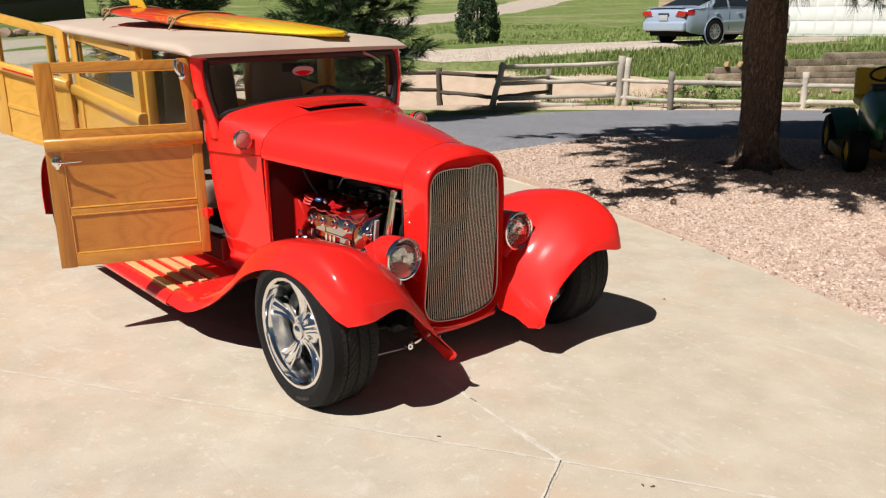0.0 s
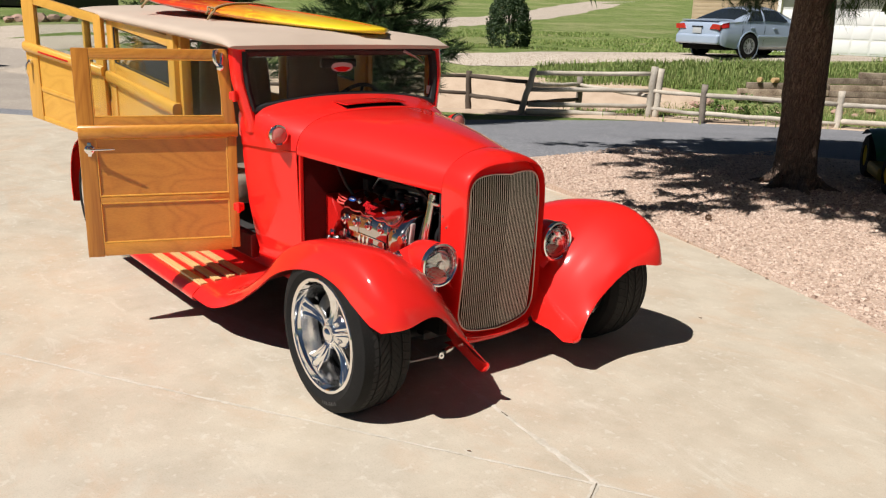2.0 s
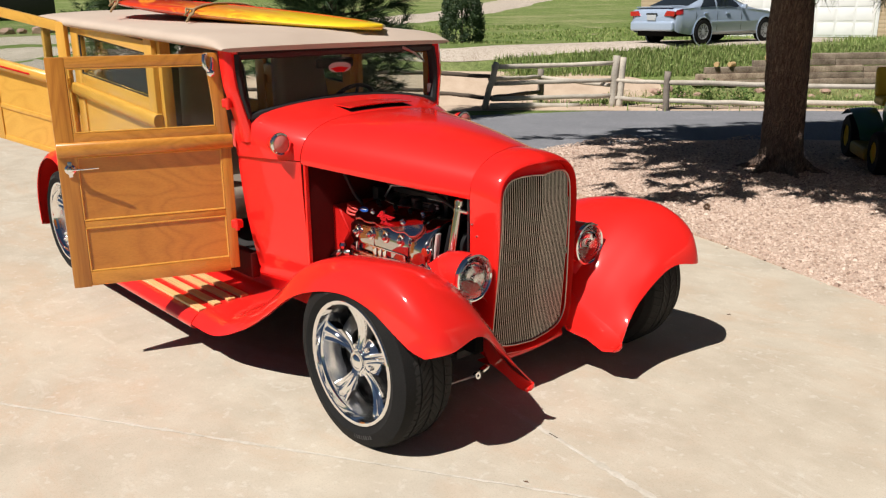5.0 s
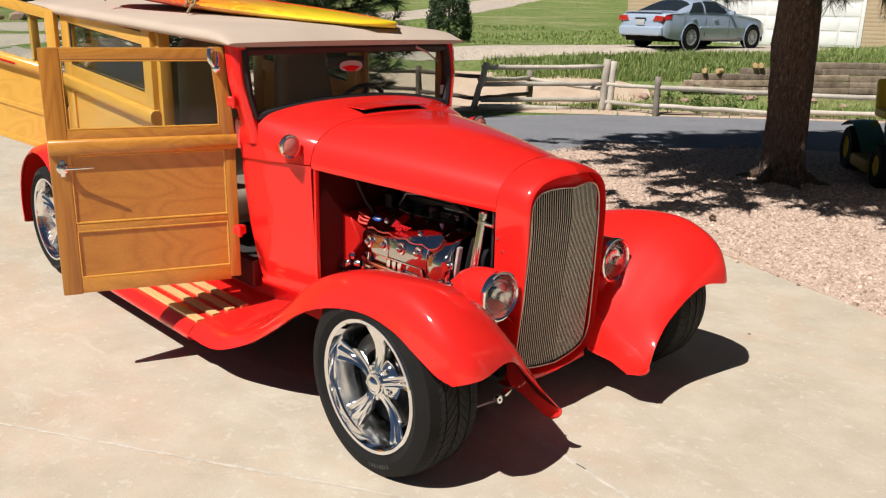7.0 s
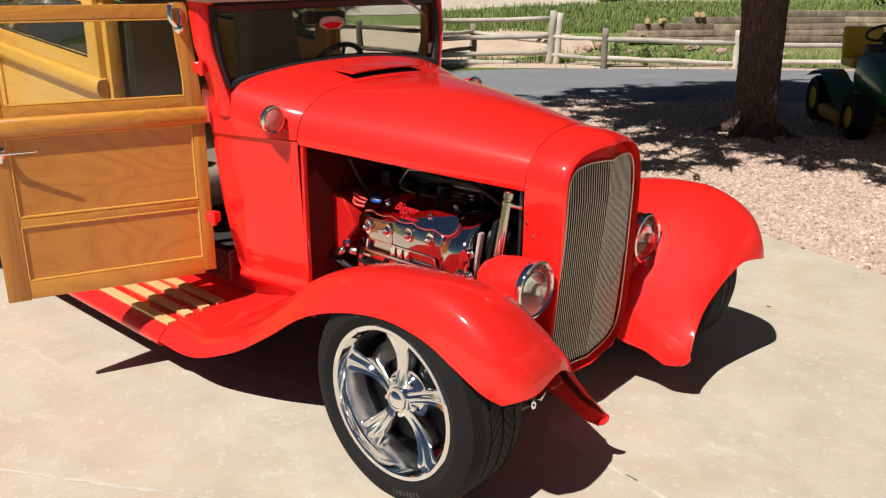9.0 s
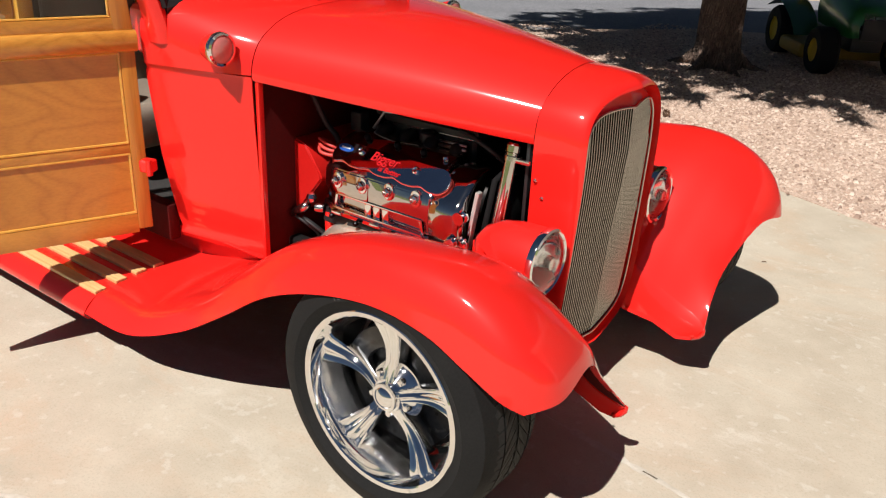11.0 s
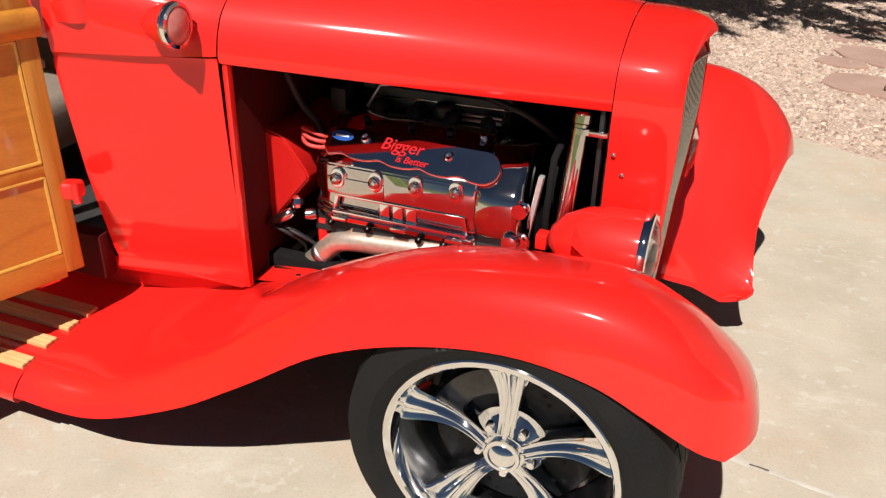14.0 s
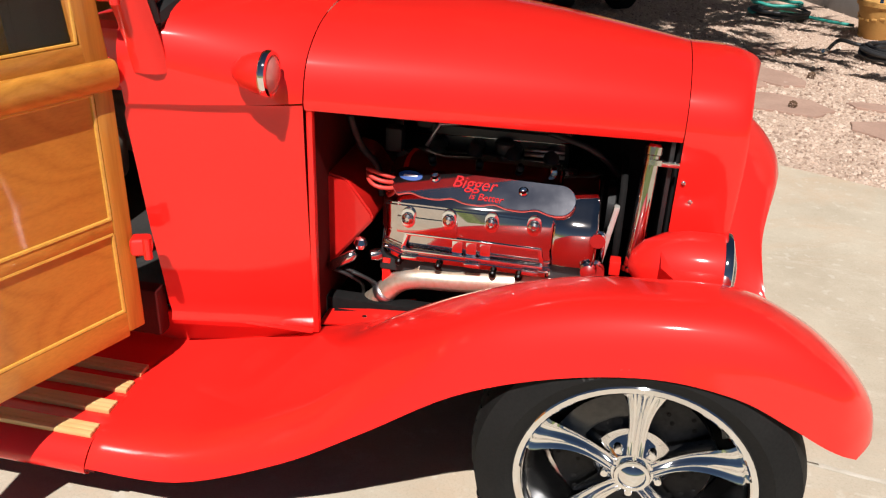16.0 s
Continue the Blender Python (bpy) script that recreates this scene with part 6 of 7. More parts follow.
# ---- plants ----
def blades(name, spots, material, label, category, height, lean=.5, width=.012, seed=1):
    """Many thin upright leaves at (x, y, z) spots, as one stuff object."""
    r = random.Random(seed)
    v, f = [], []
    for x, y, z in spots:
        h = height * r.uniform(.5, 1.25)
        a, l = r.uniform(0, 6.283), r.uniform(0, lean) * h
        w = width * r.uniform(.7, 1.4)
        dx, dy = math.cos(a), math.sin(a)
        n = len(v)
        v += [(x - dy * w, y + dx * w, z), (x + dy * w, y - dx * w, z), (x + dx * l * .4 + dy * w * .6, y + dy * l * .4 - dx * w * .6, z + h * .6), (x + dx * l * .4 - dy * w * .6, y + dy * l * .4 + dx * w * .6, z + h * .6), (x + dx * l, y + dy * l, z + h)]
        f += [(n, n + 1, n + 2, n + 3), (n + 3, n + 2, n + 4)]
    me = bpy.data.meshes.new(name)
    me.from_pydata(v, [], f)
    me.materials.append(material)
    return tagged(new(name, me), label, category, kind="stuff")


PATH_LINE = spline(NEIGHBOUR_PATH, 90)


def off_path(x, y):
    """True where no part of the neighbour's drive lies."""
    d = np.hypot(PATH_LINE[:, 0] - x, PATH_LINE[:, 1] - y) - PATH_LINE[:, 2]
    return d.min() > .08


gr = random.Random(21)


def bank_spot(d, w):
    """A place on the bank: d out from the yard, w along the fence line."""
    return (-.786 * d + .622 * w, .624 * d + .783 * w)


spots = []
while len(spots) < 30000:
    w = gr.uniform(2.5, 19)
    d = gr.uniform(20.0, 21.5) if gr.random() < .7 or w < 13.5 else gr.uniform(21.5, 27)
    x, y = bank_spot(d, w)
    if noise.noise((x * .8, y * .8, 2)) + gr.uniform(-.5, .6) > (-.25 if w > 5.5 else .05) and off_path(x, y):
        spots.append((x, y, land(x, y) - .06))
blades("bank_grass", spots, GRASS, "uncut green and straw grass on the bank", "grass", .19, seed=2, width=.013)
spots = []
while len(spots) < 9000:
    x, y = bank_spot(gr.uniform(16.4, 19.3), gr.uniform(5.5, 19))
    if noise.noise((x * 1.1, y * 1.1, 4)) + gr.uniform(-.4, .5) > .02:
        spots.append((x, y, land(x, y) - .06))
blades("ditch_grass", spots, STRAW, "dry straw-coloured grass in the ditch", "grass", .12, seed=6, width=.010)
spots = []
while len(spots) < 5000:
    u = gr.uniform(0, 1)
    x, y = -10.4 + 7.6 * u + gr.gauss(0, .35) - .3, 12.1 + 5.6 * u + gr.gauss(0, .5) + .8
    if noise.noise((x * .9, y * .9, 6)) + gr.uniform(-.3, .6) > 0:
        spots.append((x, y, land(x, y) - .06))
blades("verge_grass", spots, GRASS, "tall grass and weeds behind the fence", "grass", .20, seed=3)
spots = []
while len(spots) < 14000:
    x, y = gr.uniform(-42, -8), gr.uniform(17, 46)
    d = .62 * y - .78 * x
    if 26 < d < 46 and noise.noise((x * .2, y * .2, 9)) > -.25 and off_path(x, y):
        spots.append((x, y, land(x, y) - .06))
blades("meadow_grass", spots, GRASS, "short meadow grass", "grass", .09, seed=4, width=.03)


def leaf_ball(bm_lists, centre, radius, n, size, r, flat=1.0):
    v, f = bm_lists
    for _ in range(n):
        d = Vector((r.gauss(0, 1), r.gauss(0, 1), r.gauss(0, 1) * flat)).normalized()
        p = Vector(centre) + d * radius * r.uniform(.55, 1.05)
        a = Vector((r.gauss(0, 1), r.gauss(0, 1), r.gauss(0, 1))).normalized()
        b = a.orthogonal().normalized()
        s = size * r.uniform(.6, 1.3)
        k = len(v)
        v += [p - a * s, p + b * s * .45, p + a * s, p - b * s * .45]
        f += [(k, k + 1, k + 2, k + 3)]


def needle_tuft(lists, p, d, length, n, r, width=.004, spread=.55):
    """Needles fanning from p about direction d."""
    v, f = lists
    d = Vector(d).normalized()
    u = d.orthogonal().normalized()
    w = d.cross(u)
    for _ in range(n):
        a = r.uniform(0, 6.283)
        o = r.uniform(.1, spread) * 2
        q = (d + (u * math.cos(a) + w * math.sin(a)) * o).normalized()
        start = Vector(p) - d * length * r.uniform(0, .9)
        tip = start + q * length * r.uniform(.7, 1.15) + Vector((0, 0, -.10 * length))
        side = q.cross(Vector((r.gauss(0, 1), r.gauss(0, 1), r.gauss(0, 1)))).normalized() * width
        k = len(v)
        v += [start - side, start + side, tip]
        f += [(k, k + 1, k + 2)]


def mesh_from(name, lists, material, parent, label=""):
    me = bpy.data.meshes.new(name)
    me.from_pydata([tuple(p) for p in lists[0]], [], lists[1])
    me.materials.append(material)
    ob = new(name, me)
    ob.parent = parent
    if label:
        ob["label"] = label
    return ob


def trunk_of(points, radii, steps=28, rough=.16, seed=0.0):
    rows = []
    path = spline([(*p, r) for p, r in zip(points, radii)], 36)
    for x, y, z, rad in path:
        row = []
        for k in range(steps):
            a = 2 * math.pi * k / steps
            c, s = math.cos(a), math.sin(a)
            bump = 1 + rough * noise.noise((c * 3.2 + seed, s * 3.2, z * 1.1)) + rough * .8 * noise.noise((c * 8 + seed, s * 8, z * 3.0))
            row.append((x + c * rad * bump, y + s * rad * bump, z))
        rows.append(row)
    return skin(rows, loop=True)


# yard pine: stout trunk; its boughs spread high and shade the gravel
yr = random.Random(17)
pine = thing("pine_tree", "tall pine with a stout rough-barked trunk in the gravel", "tree", Matrix())
TX, TY = -1.63, 6.02
part("trunk", trunk_of([(TX, TY, -.1), (TX, TY, .06), (TX - .012, TY, .30), (TX - .03, TY, .9), (TX - .045, TY, 1.6), (TX - .03, TY, 2.6), (TX + .16, TY + .05, 4.2), (TX + .2, TY + .1, 6.5), (TX + .2, TY + .1, 8.5)], [.26, .232, .214, .200, .190, .182, .15, .10, .02], 44, .20), BARK, pine, sharp=60)
for k in range(6):
    a = k * 1.05 + .3
    part("root", tube([(TX + math.cos(a) * .20, TY + math.sin(a) * .20, .10), (TX + math.cos(a) * .33, TY + math.sin(a) * .33, .01), (TX + math.cos(a) * .50, TY + math.sin(a) * .50, -.03)], [.06, .04, .02], 8), BARK, pine)
lists = ([], [])
for k in range(92):
    z = yr.uniform(2.3, 6.2) if k < 78 else yr.uniform(6, 8)
    a = yr.uniform(0, 6.283)
    reach = yr.uniform(1.5, 3.3) * (1.05 - (z - 2.3) / 9)
    base = Vector((TX + .1, TY, z))
    tip = base + Vector((math.cos(a) * reach * (1.3 if math.cos(a) > 0 else 1.05) - .30, math.sin(a) * reach * .95 - 1.5 * (1 - (z - 2.3) / 9), reach * yr.uniform(-.06, .22)))
    mid = base.lerp(tip, .5) + Vector((0, 0, .12 * reach * yr.uniform(-.3, 1)))
    part("limb", tube([base, mid, tip], [.055, .034, .010], 7), BARK, pine)
    for j in range(44):
        f = yr.uniform(.18, 1.04)
        p = base.lerp(mid, f * 2) if f < .5 else mid.lerp(tip, f * 2 - 1)
        side = Vector((yr.gauss(0, .30), yr.gauss(0, .30), yr.gauss(0, .16)))
        needle_tuft(lists, p + side, (math.cos(a) + yr.gauss(0, .5), math.sin(a) + yr.gauss(0, .5), yr.gauss(.1, .4)), .32, 24, yr, .026, .8)
# unseen long low boughs, added to shade the gravel towards the house
for gx_, gy_ in ((-.7, 5.0), (-.2, 5.1), (.15, 5.5), (-.3, 5.8), (.3, 6.2), (.6, 6.9), (-.9, 5.5)):
    base, tip = Vector((TX + .05, TY, 3.0)), Vector((gx_ + .03 * 3.3, gy_ - .71 * 3.3, 3.3))
    part("limb", tube([base, base.lerp(tip, .5) + Vector((0, 0, .2)), tip], [.05, .03, .010], 7), BARK, pine)
    for j in range(30):
        p = base.lerp(tip, yr.uniform(.55, 1.05)) + Vector((yr.gauss(0, .26), yr.gauss(0, .26), yr.gauss(.1, .12)))
        needle_tuft(lists, p, (yr.gauss(.3, .6), yr.gauss(-.6, .6), yr.gauss(.1, .4)), .32, 24, yr, .026, .8)
# low drooping sprays
for x, y, z in ((-3.05, 6.9, 1.86), (-2.75, 6.75, 1.80), (-2.9, 7.1, 1.93), (-1.22, 5.8, 1.83), (-1.12, 6.1, 1.90), (-.75, 6.5, 1.72), (-.55, 6.7, 1.78), (-.35, 6.5, 1.70)):
    part("limb", tube([(TX + .05, TY, 2.5), ((x + TX) / 2, (y + TY) / 2, 2.35), (x, y, z + .12)], [.03, .016, .006], 6), BARK, pine)
    for j in range(5):
        needle_tuft(lists, (x + yr.gauss(0, .10), y + yr.gauss(0, .10), z + yr.gauss(.06, .05)), (yr.gauss(0, .5), yr.gauss(0, .5), -.8), .20, 42, yr, .003, .6)
mesh_from("crown", lists, NEEDLES, pine, "dark green long-needled boughs")


def pine_clump(x, y, height, radius, low, seed, n=90):
    """A bushy pine clothed with tufts from low up."""
    r = random.Random(seed)
    z0 = land(x, y)
    t = thing("pine_tree", "bushy dark green pine with long needles", "tree", group="background pines")
    part("trunk", trunk_of([(x, y, z0 - .1), (x, y, z0 + 1), (x, y, z0 + height * .6), (x, y, z0 + height)], [.16, .13, .08, .02], 16, .12, seed), BARK, t)
    lists = ([], [])
    for k in range(n):
        h = low + (height - low) * (k / n) ** 1.1
        a = k * 2.399 + r.uniform(-.3, .3)
        reach = radius * (1 - .75 * (h - low) / (height - low)) * r.uniform(.55, 1.08)
        base, tip = Vector((x, y, z0 + h)), Vector((x + math.cos(a) * reach, y + math.sin(a) * reach, z0 + h + reach * r.uniform(.0, .35)))
        if k % 3 == 0:
            part("limb", tube([base, base.lerp(tip, .55) + Vector((0, 0, -.05)), tip], [.03, .02, .008], 6), BARK, t)
        for j in range(15):
            f = r.uniform(.25, 1.02)
            p = base.lerp(tip, f) + Vector((r.gauss(0, .12), r.gauss(0, .12), r.gauss(0, .10)))
            needle_tuft(lists, p, (math.cos(a) + r.gauss(0, .4), math.sin(a) + r.gauss(0, .4), .35 + r.gauss(0, .3)), .30, 34, r, .0075, .5)
    mesh_from("crown", lists, NEEDLES, t)
    return t


pine_clump(-10.3, 6.25, 7.0, 1.85, .30, 31, 170)
pine_clump(-13.2, 4.2, 6.0, 1.9, .3, 32, 80)
pine_clump(-34.0, 12.5, 7.5, 3.6, .4, 33, 70)
pine_clump(-50.0, 6.0, 8.0, 4.2, .3, 34, 70)
pine_clump(-52.0, -3.0, 7.0, 4.5, .2, 35, 70)
pine_clump(-60.0, 40.0, 8.0, 4.0, .2, 36, 60)

# clipped juniper in the meadow
jr = random.Random(8)
jx, jy = -20.6, 19.2
jz = land(jx, jy)
juniper = thing("juniper_bush", "dense rounded dark green juniper in the meadow", "bush")
part("stem", tube([(jx, jy, jz - .2), (jx, jy, jz + 1.4)], [.08, .03], 8), BARK, juniper)
lists = ([], [])
for k in range(420):
    t = jr.random() ** .85
    h = .05 + 2.25 * t
    rad = .82 * (1 - max(0, t - .28) ** 1.6 * 1.25) * (.86 + .14 * min(1, t * 6)) * jr.uniform(.82, 1.06)
    a = jr.uniform(0, 6.283)
    leaf_ball(lists, (jx + math.cos(a) * rad * .9, jy + math.sin(a) * rad * .9, jz + h), .15, 34, .045, jr)
mesh_from("crown", lists, JUNIPER, juniper)

# weeds at the fence and a twiggy shrub by the garage
wr = random.Random(9)
for x, y, h in ((-7.4, 14.3, .55), (-6.9, 14.9, .45), (-8.2, 14.3, .4), (-3.4, 17.4, .5)):
    z = land(x, y)
    weed = thing("weed_bush", "loose yellow-green weed clump behind the fence", "weed", group="fence weeds")
    part("stem", tube([(x, y, z - .1), (x, y, z + h)], [.012, .005], 6), LEAVES, weed)
    lists = ([], [])
    for k in range(26):
        leaf_ball(lists, (x + wr.gauss(0, .16), y + wr.gauss(0, .16), z + wr.uniform(.08, h)), .10, 14, .035, wr)
    mesh_from("crown", lists, LEAVES, weed)
x, y = -.6, 8.9
shrub = thing("twiggy_shrub", "thin twiggy shrub with small green leaves", "shrub")
lists = ([], [])
for k in range(14):
    a = k * .45
    tip = Vector((x + math.cos(a) * wr.uniform(.3, 1.0), y + math.sin(a) * wr.uniform(.3, 1.0), wr.uniform(1.2, 2.2)))
    part("stem", tube([(x, y, -.1), Vector((x, y, .6)).lerp(tip, .5), tip], [.02, .012, .005], 6), BARK, shrub)
    for j in range(10):
        leaf_ball(lists, Vector((x, y, .7)).lerp(tip, wr.uniform(.4, 1)) + Vector((wr.gauss(0, .08), wr.gauss(0, .08), wr.gauss(0, .08))), .10, 12, .03, wr)
mesh_from("crown", lists, LEAVES, shrub)

# ---- surfboard on the roof, fin up, roped down ----
BOARD = pose(-3.08, -.400, 1.768, 0, 5.0, 20.2)
board = thing("surfboard", "flame-painted yellow and red surfboard roped onto the tan roof", "surfboard", BOARD)
L = 1.98
rows = []
for f in np.linspace(0, 1, 34):
    g = abs(2 * f - 1)
    w = .310 * max(0, 1 - g ** 4.2) ** .5 * (1 - .10 * f)
    w = max(w, .004)
    t = .054 * (math.sin(math.pi * (.05 + .9 * f)) ** .6)
    rock = .05 * (f - .45) ** 2 - .02
    x = L * f
    rows.append([(x, w * math.cos(a), rock + t * math.sin(a) * (1 if math.sin(a) > 0 else .8)) for a in np.linspace(0, 2 * math.pi, 25)[:-1]])
bm = skin(rows, loop=True)
bmesh.ops.holes_fill(bm, edges=bm.edges, sides=40)
bmesh.ops.recalc_face_normals(bm, faces=bm.faces)
part("deck", bm, BOARD_SKIN, board, sharp=60)
fin = [(0, 0), (.16, 0), (.12, .05), (.05, .11), (-.03, .15), (-.05, .145), (-.02, .08)]
part("fin", prism(fin, .012, pose(.13, .006, .020, 90, 0, 0), .003), MOWER_YELLOW, board, "yellow upright fin")
part("pinstripe", tube([(L * f, .0, .05 * (f - .45) ** 2 - .02 + .054 * (math.sin(math.pi * (.05 + .9 * f)) ** .6) + .0005) for f in np.linspace(.3, .95, 24)], .0022, 6), RED_INK, board)
for f in (.10, .44):
    x, w = L * f, .310 * (1 - abs(2 * f - 1) ** 4.2) ** .5 * (1 - .10 * f)
    high, low = .054 * math.sin(math.pi * (.05 + .9 * f)) ** .6, .05 * (f - .45) ** 2 - .02
    lash = thing("lashing_rope", "tan rope lashing tied over the surfboard", "rope", BOARD, "board lashings")
    over = [(x, w * math.cos(a), low + high * math.sin(a)) for a in np.linspace(0, math.pi, 13)]
    over = [(px, py * 1.02, pz + .007) for px, py, pz in over]
    part("rope", tube([(x - .03, w + .07, -.05)] + over + [(x + .03, -w - .08, -.06)], .0075, 8), ROPE, lash)
    for k in range(3):
        a = k * 2.1
        part("loop", tube(spline([(x, -w - .02, .005), (x + .03 * math.cos(a), -w - .02 + .02 * math.sin(a), .008), (x + .035 * math.cos(a + .4), -w - .03 + .02 * math.sin(a), -.015), (x + .03 * math.cos(a), -w - .05, -.03)], 12), .006, 6), ROPE, lash)

# ---- pale blue saloon by the neighbouring garage ----
BC = pose(-12.58, 20.98, land(-12.2, 21.2) - .012, 0, 0, 81.3) @ Matrix.Diagonal((1.1, 1.1, 1.1, 1))
sal = thing("parked_saloon", "pale blue four-door saloon parked on the drive", "car", BC)
# along the car from tail to nose: top line, belt line, half width, sill
TOPLINE = [(-1.08, .70), (-1.05, .86), (-.98, .955), (-.75, .985), (-.52, 1.0), (-.10, 1.20), (.30, 1.345), (.75, 1.40), (1.15, 1.39), (1.50, 1.29), (2.10, 1.02), (2.40, .965), (3.0, .90), (3.45, .79), (3.66, .64), (3.72, .52)]
BELT = [(-1.08, .66), (-1.0, .88), (-.80, .925), (0, .935), (1.2, .92), (2.2, .89), (3.0, .82), (3.5, .68), (3.72, .48)]
WIDTH = [(-1.08, .66), (-1.03, .80), (-.90, .86), (-.4, .89), (1.2, .895), (2.5, .885), (3.2, .84), (3.55, .70), (3.72, .46)]
SILL = [(-1.08, .42), (-.95, .30), (-.5, .24), (3.0, .22), (3.72, .34)]
ease_of = lambda line, x: float(np.interp(x, [p[0] for p in line], [p[1] for p in line]))


def saloon_skin(x, u, s, out=0.0):
    """A point on the body: u 0 at the sill, 1 at the belt, 2 at the middle of the top; s is the side."""
    top, belt, w, sill = (ease_of(line, x) for line in (TOPLINE, BELT, WIDTH, SILL))
    if u <= 1:
        bulge = .93 + .07 * math.sin(math.pi * min(1, .12 + u * .80))
        return (x, s * (w * bulge + out), sill + (belt - sill) * u)
    a = (u - 1) * math.pi / 2
    tall = min(1, max(0, (top - belt - .08) / .25))
    p, q = .62 - .10 * tall, .85
    return (x, s * (w * .965 * max(math.cos(a), 0) ** p * (1 - .13 * tall * math.sin(a)) + out), belt + (top - belt) * math.sin(a) ** q + out * math.sin(a))


xs = sorted(set(list(np.linspace(-1.08, 3.72, 52)) + [-1.05, -1.02, 3.69]))
us = list(np.linspace(0, 1, 9)) + list(np.linspace(1, 2, 13))[1:]
bm = skin([[saloon_skin(x, u, -1) for u in us] + [saloon_skin(x, u, 1) for u in reversed(us[:-1])] for x in xs])
bm.verts.ensure_lookup_table()
n = 2 * len(us) - 1
bm.faces.new(bm.verts[:n])
bm.faces.new(bm.verts[-n:][::-1])
bmesh.ops.recalc_face_normals(bm, faces=bm.faces)
part("body", bm, BLUE_CAR, sal, sharp=50)
part("underbody", box(4.3, 1.5, .16, (1.3, 0, .27), .03), BLACK_AND_SHADE, sal)


def pane_of(name, x0, x1, u0, u1, sides, lean0=0.0, lean1=0.0, mat=CAR_GLASS):
    """A window laid on the skin between two lines along x; the lines lean as they rise."""
    for s in sides:
        rows = []
        for f in np.linspace(0, 1, 9):
            u = u0 + (u1 - u0) * f
            rows.append([saloon_skin(x0 + lean0 * f + (x1 + lean1 * f - x0 - lean0 * f) * g, u, s, .008) for g in np.linspace(0, 1, 9)])
        bm = skin(rows)
        bmesh.ops.recalc_face_normals(bm, faces=bm.faces)
        solid(part(name, bm, mat, sal), .006, 0)


pane_of("side_window", -.14, .50, 1.06, 1.50, (-1, 1), .36, .06)
pane_of("side_window", .58, 1.60, 1.06, 1.52, (-1, 1), .04, -.36)
pane_of("rear_window", -.46, .10, 1.50, 2.0, (-1, 1), -.02, .10)
pane_of("front_window", 1.42, 2.10, 1.46, 2.0, (-1, 1), -.06, .0)
pane_of("tail_lamp", -1.045, -.80, .80, 1.02, (-1, 1), -.01, .02, TAIL_LAMP)
for s in (-1, 1):
    lamp = [(s * y, z) for y, z in ((.44, .745), (.80, .735), (.82, .860), (.54, .885))]
    bm = prism(lamp[::s], .05, Matrix(((0, 0, 1, -1.105), (1, 0, 0, 0), (0, 1, 0, 0), (0, 0, 0, 1))), .010)
    bmesh.ops.recalc_face_normals(bm, faces=bm.faces)
    part("tail_lamp", bm, TAIL_LAMP, sal, smooth=False)
    part("side_strip", box(2.0, .022, .055, (1.35, s * .896, .58), .008), BLUE_CAR, sal)
    part("sill_strip", box(2.1, .03, .07, (1.37, s * .868, .27), .01), plain("sill_grey", (.30, .29, .27), (.36, .35, .33), .5), sal)
    for x in (.10, 1.02):
        part("door_handle", box(.16, .035, .035, (x, s * .893, .80), .012), BLUE_CAR, sal)
    for x in (-.30, .58, 1.62):
        part("shut_line", box(.010, .004, .52, (x, s * (.889 if x > 0 else .886), .60), .001), BLACK, sal)
    part("wing_mirror", box(.10, .16, .11, (1.66, s * .93, .99), .03), BLUE_CAR, sal)
    for x in (0, 2.74):
        at_wheel = pose(x, s * .80, .318, -90 * s, 0, 0)
        wh = part("wheel", lathe([(.20, -.09), (.30, -.10), (.318, -.06), (.318, .08), (.305, .112), (.23, .118), (.20, .10)], 36, at_wheel), RUBBER, sal)
        # black disc laid on the body stands for the arch's shade
        part("wheel_well", lathe([(0, .096), (.375, .094), (.375, .04)], 36, at_wheel), BLACK_AND_SHADE, wh)
        part("hubcap", lathe([(.215, .104), (.21, .114), (.17, .106), (.06, .112), (0, .116)], 32, at_wheel), PALE_PLATE, wh)
        for k in range(10):
            part("slot", moved(box(.10, .022, .006, (.135, 0, .112), .002), at_wheel @ pose(0, 0, 0, 0, 0, 36 * k)), BLACK, wh)
        part("wheel_arch", lathe([(.372, .06), (.400, .098), (.385, .106), (.368, .102)], 36, at_wheel), BLUE_CAR, wh)
part("rear_bumper", box(.17, 1.56, .26, (-1.05, 0, .47), .07, seg=4), BLUE_CAR, sal)
part("plate", box(.015, .32, .15, (-1.105, 0, .70), .003), PALE_PLATE, sal)
part("plate_recess", box(.012, .40, .045, (-1.100, 0, .80), .003), BLACK, sal)
part("boot_spoiler", box(.12, 1.3, .022, (-.98, 0, .985), .009, (0, -4, 0)), BLUE_CAR, sal)

# ---- neighbouring house with its white garage door ----
HB = pose(-14.2, 32.4, land(-12, 32) - .05, 0, 0, 21)
nb = thing("neighbour_house", "tan sided house with a white double garage door", "house", HB)
part("wall", box(3.7, .2, 3.0, (-4.70, 0, 1.5), .01), SIDING, nb)
part("wall", box(6.5, .2, 3.0, (6.15, 0, 1.5), .01), SIDING, nb)
part("wall", box(5.75, .2, .65, (0.03, 0, 2.675), .01), SIDING, nb)
part("side_wall", box(.2, 7.0, 3.0, (-6.45, 3.6, 1.5), .01), SIDING, nb)
gd = part("garage_door", box(5.7, .06, 2.34, (.03, .06, 1.17), .01), WHITE, nb, "white panelled garage door")
for r in range(4):
    for c in range(8):
        part("panel", box(.62, .02, .48, (-2.46 + .71 * c, .025, .32 + .57 * r), .008), WHITE, gd)
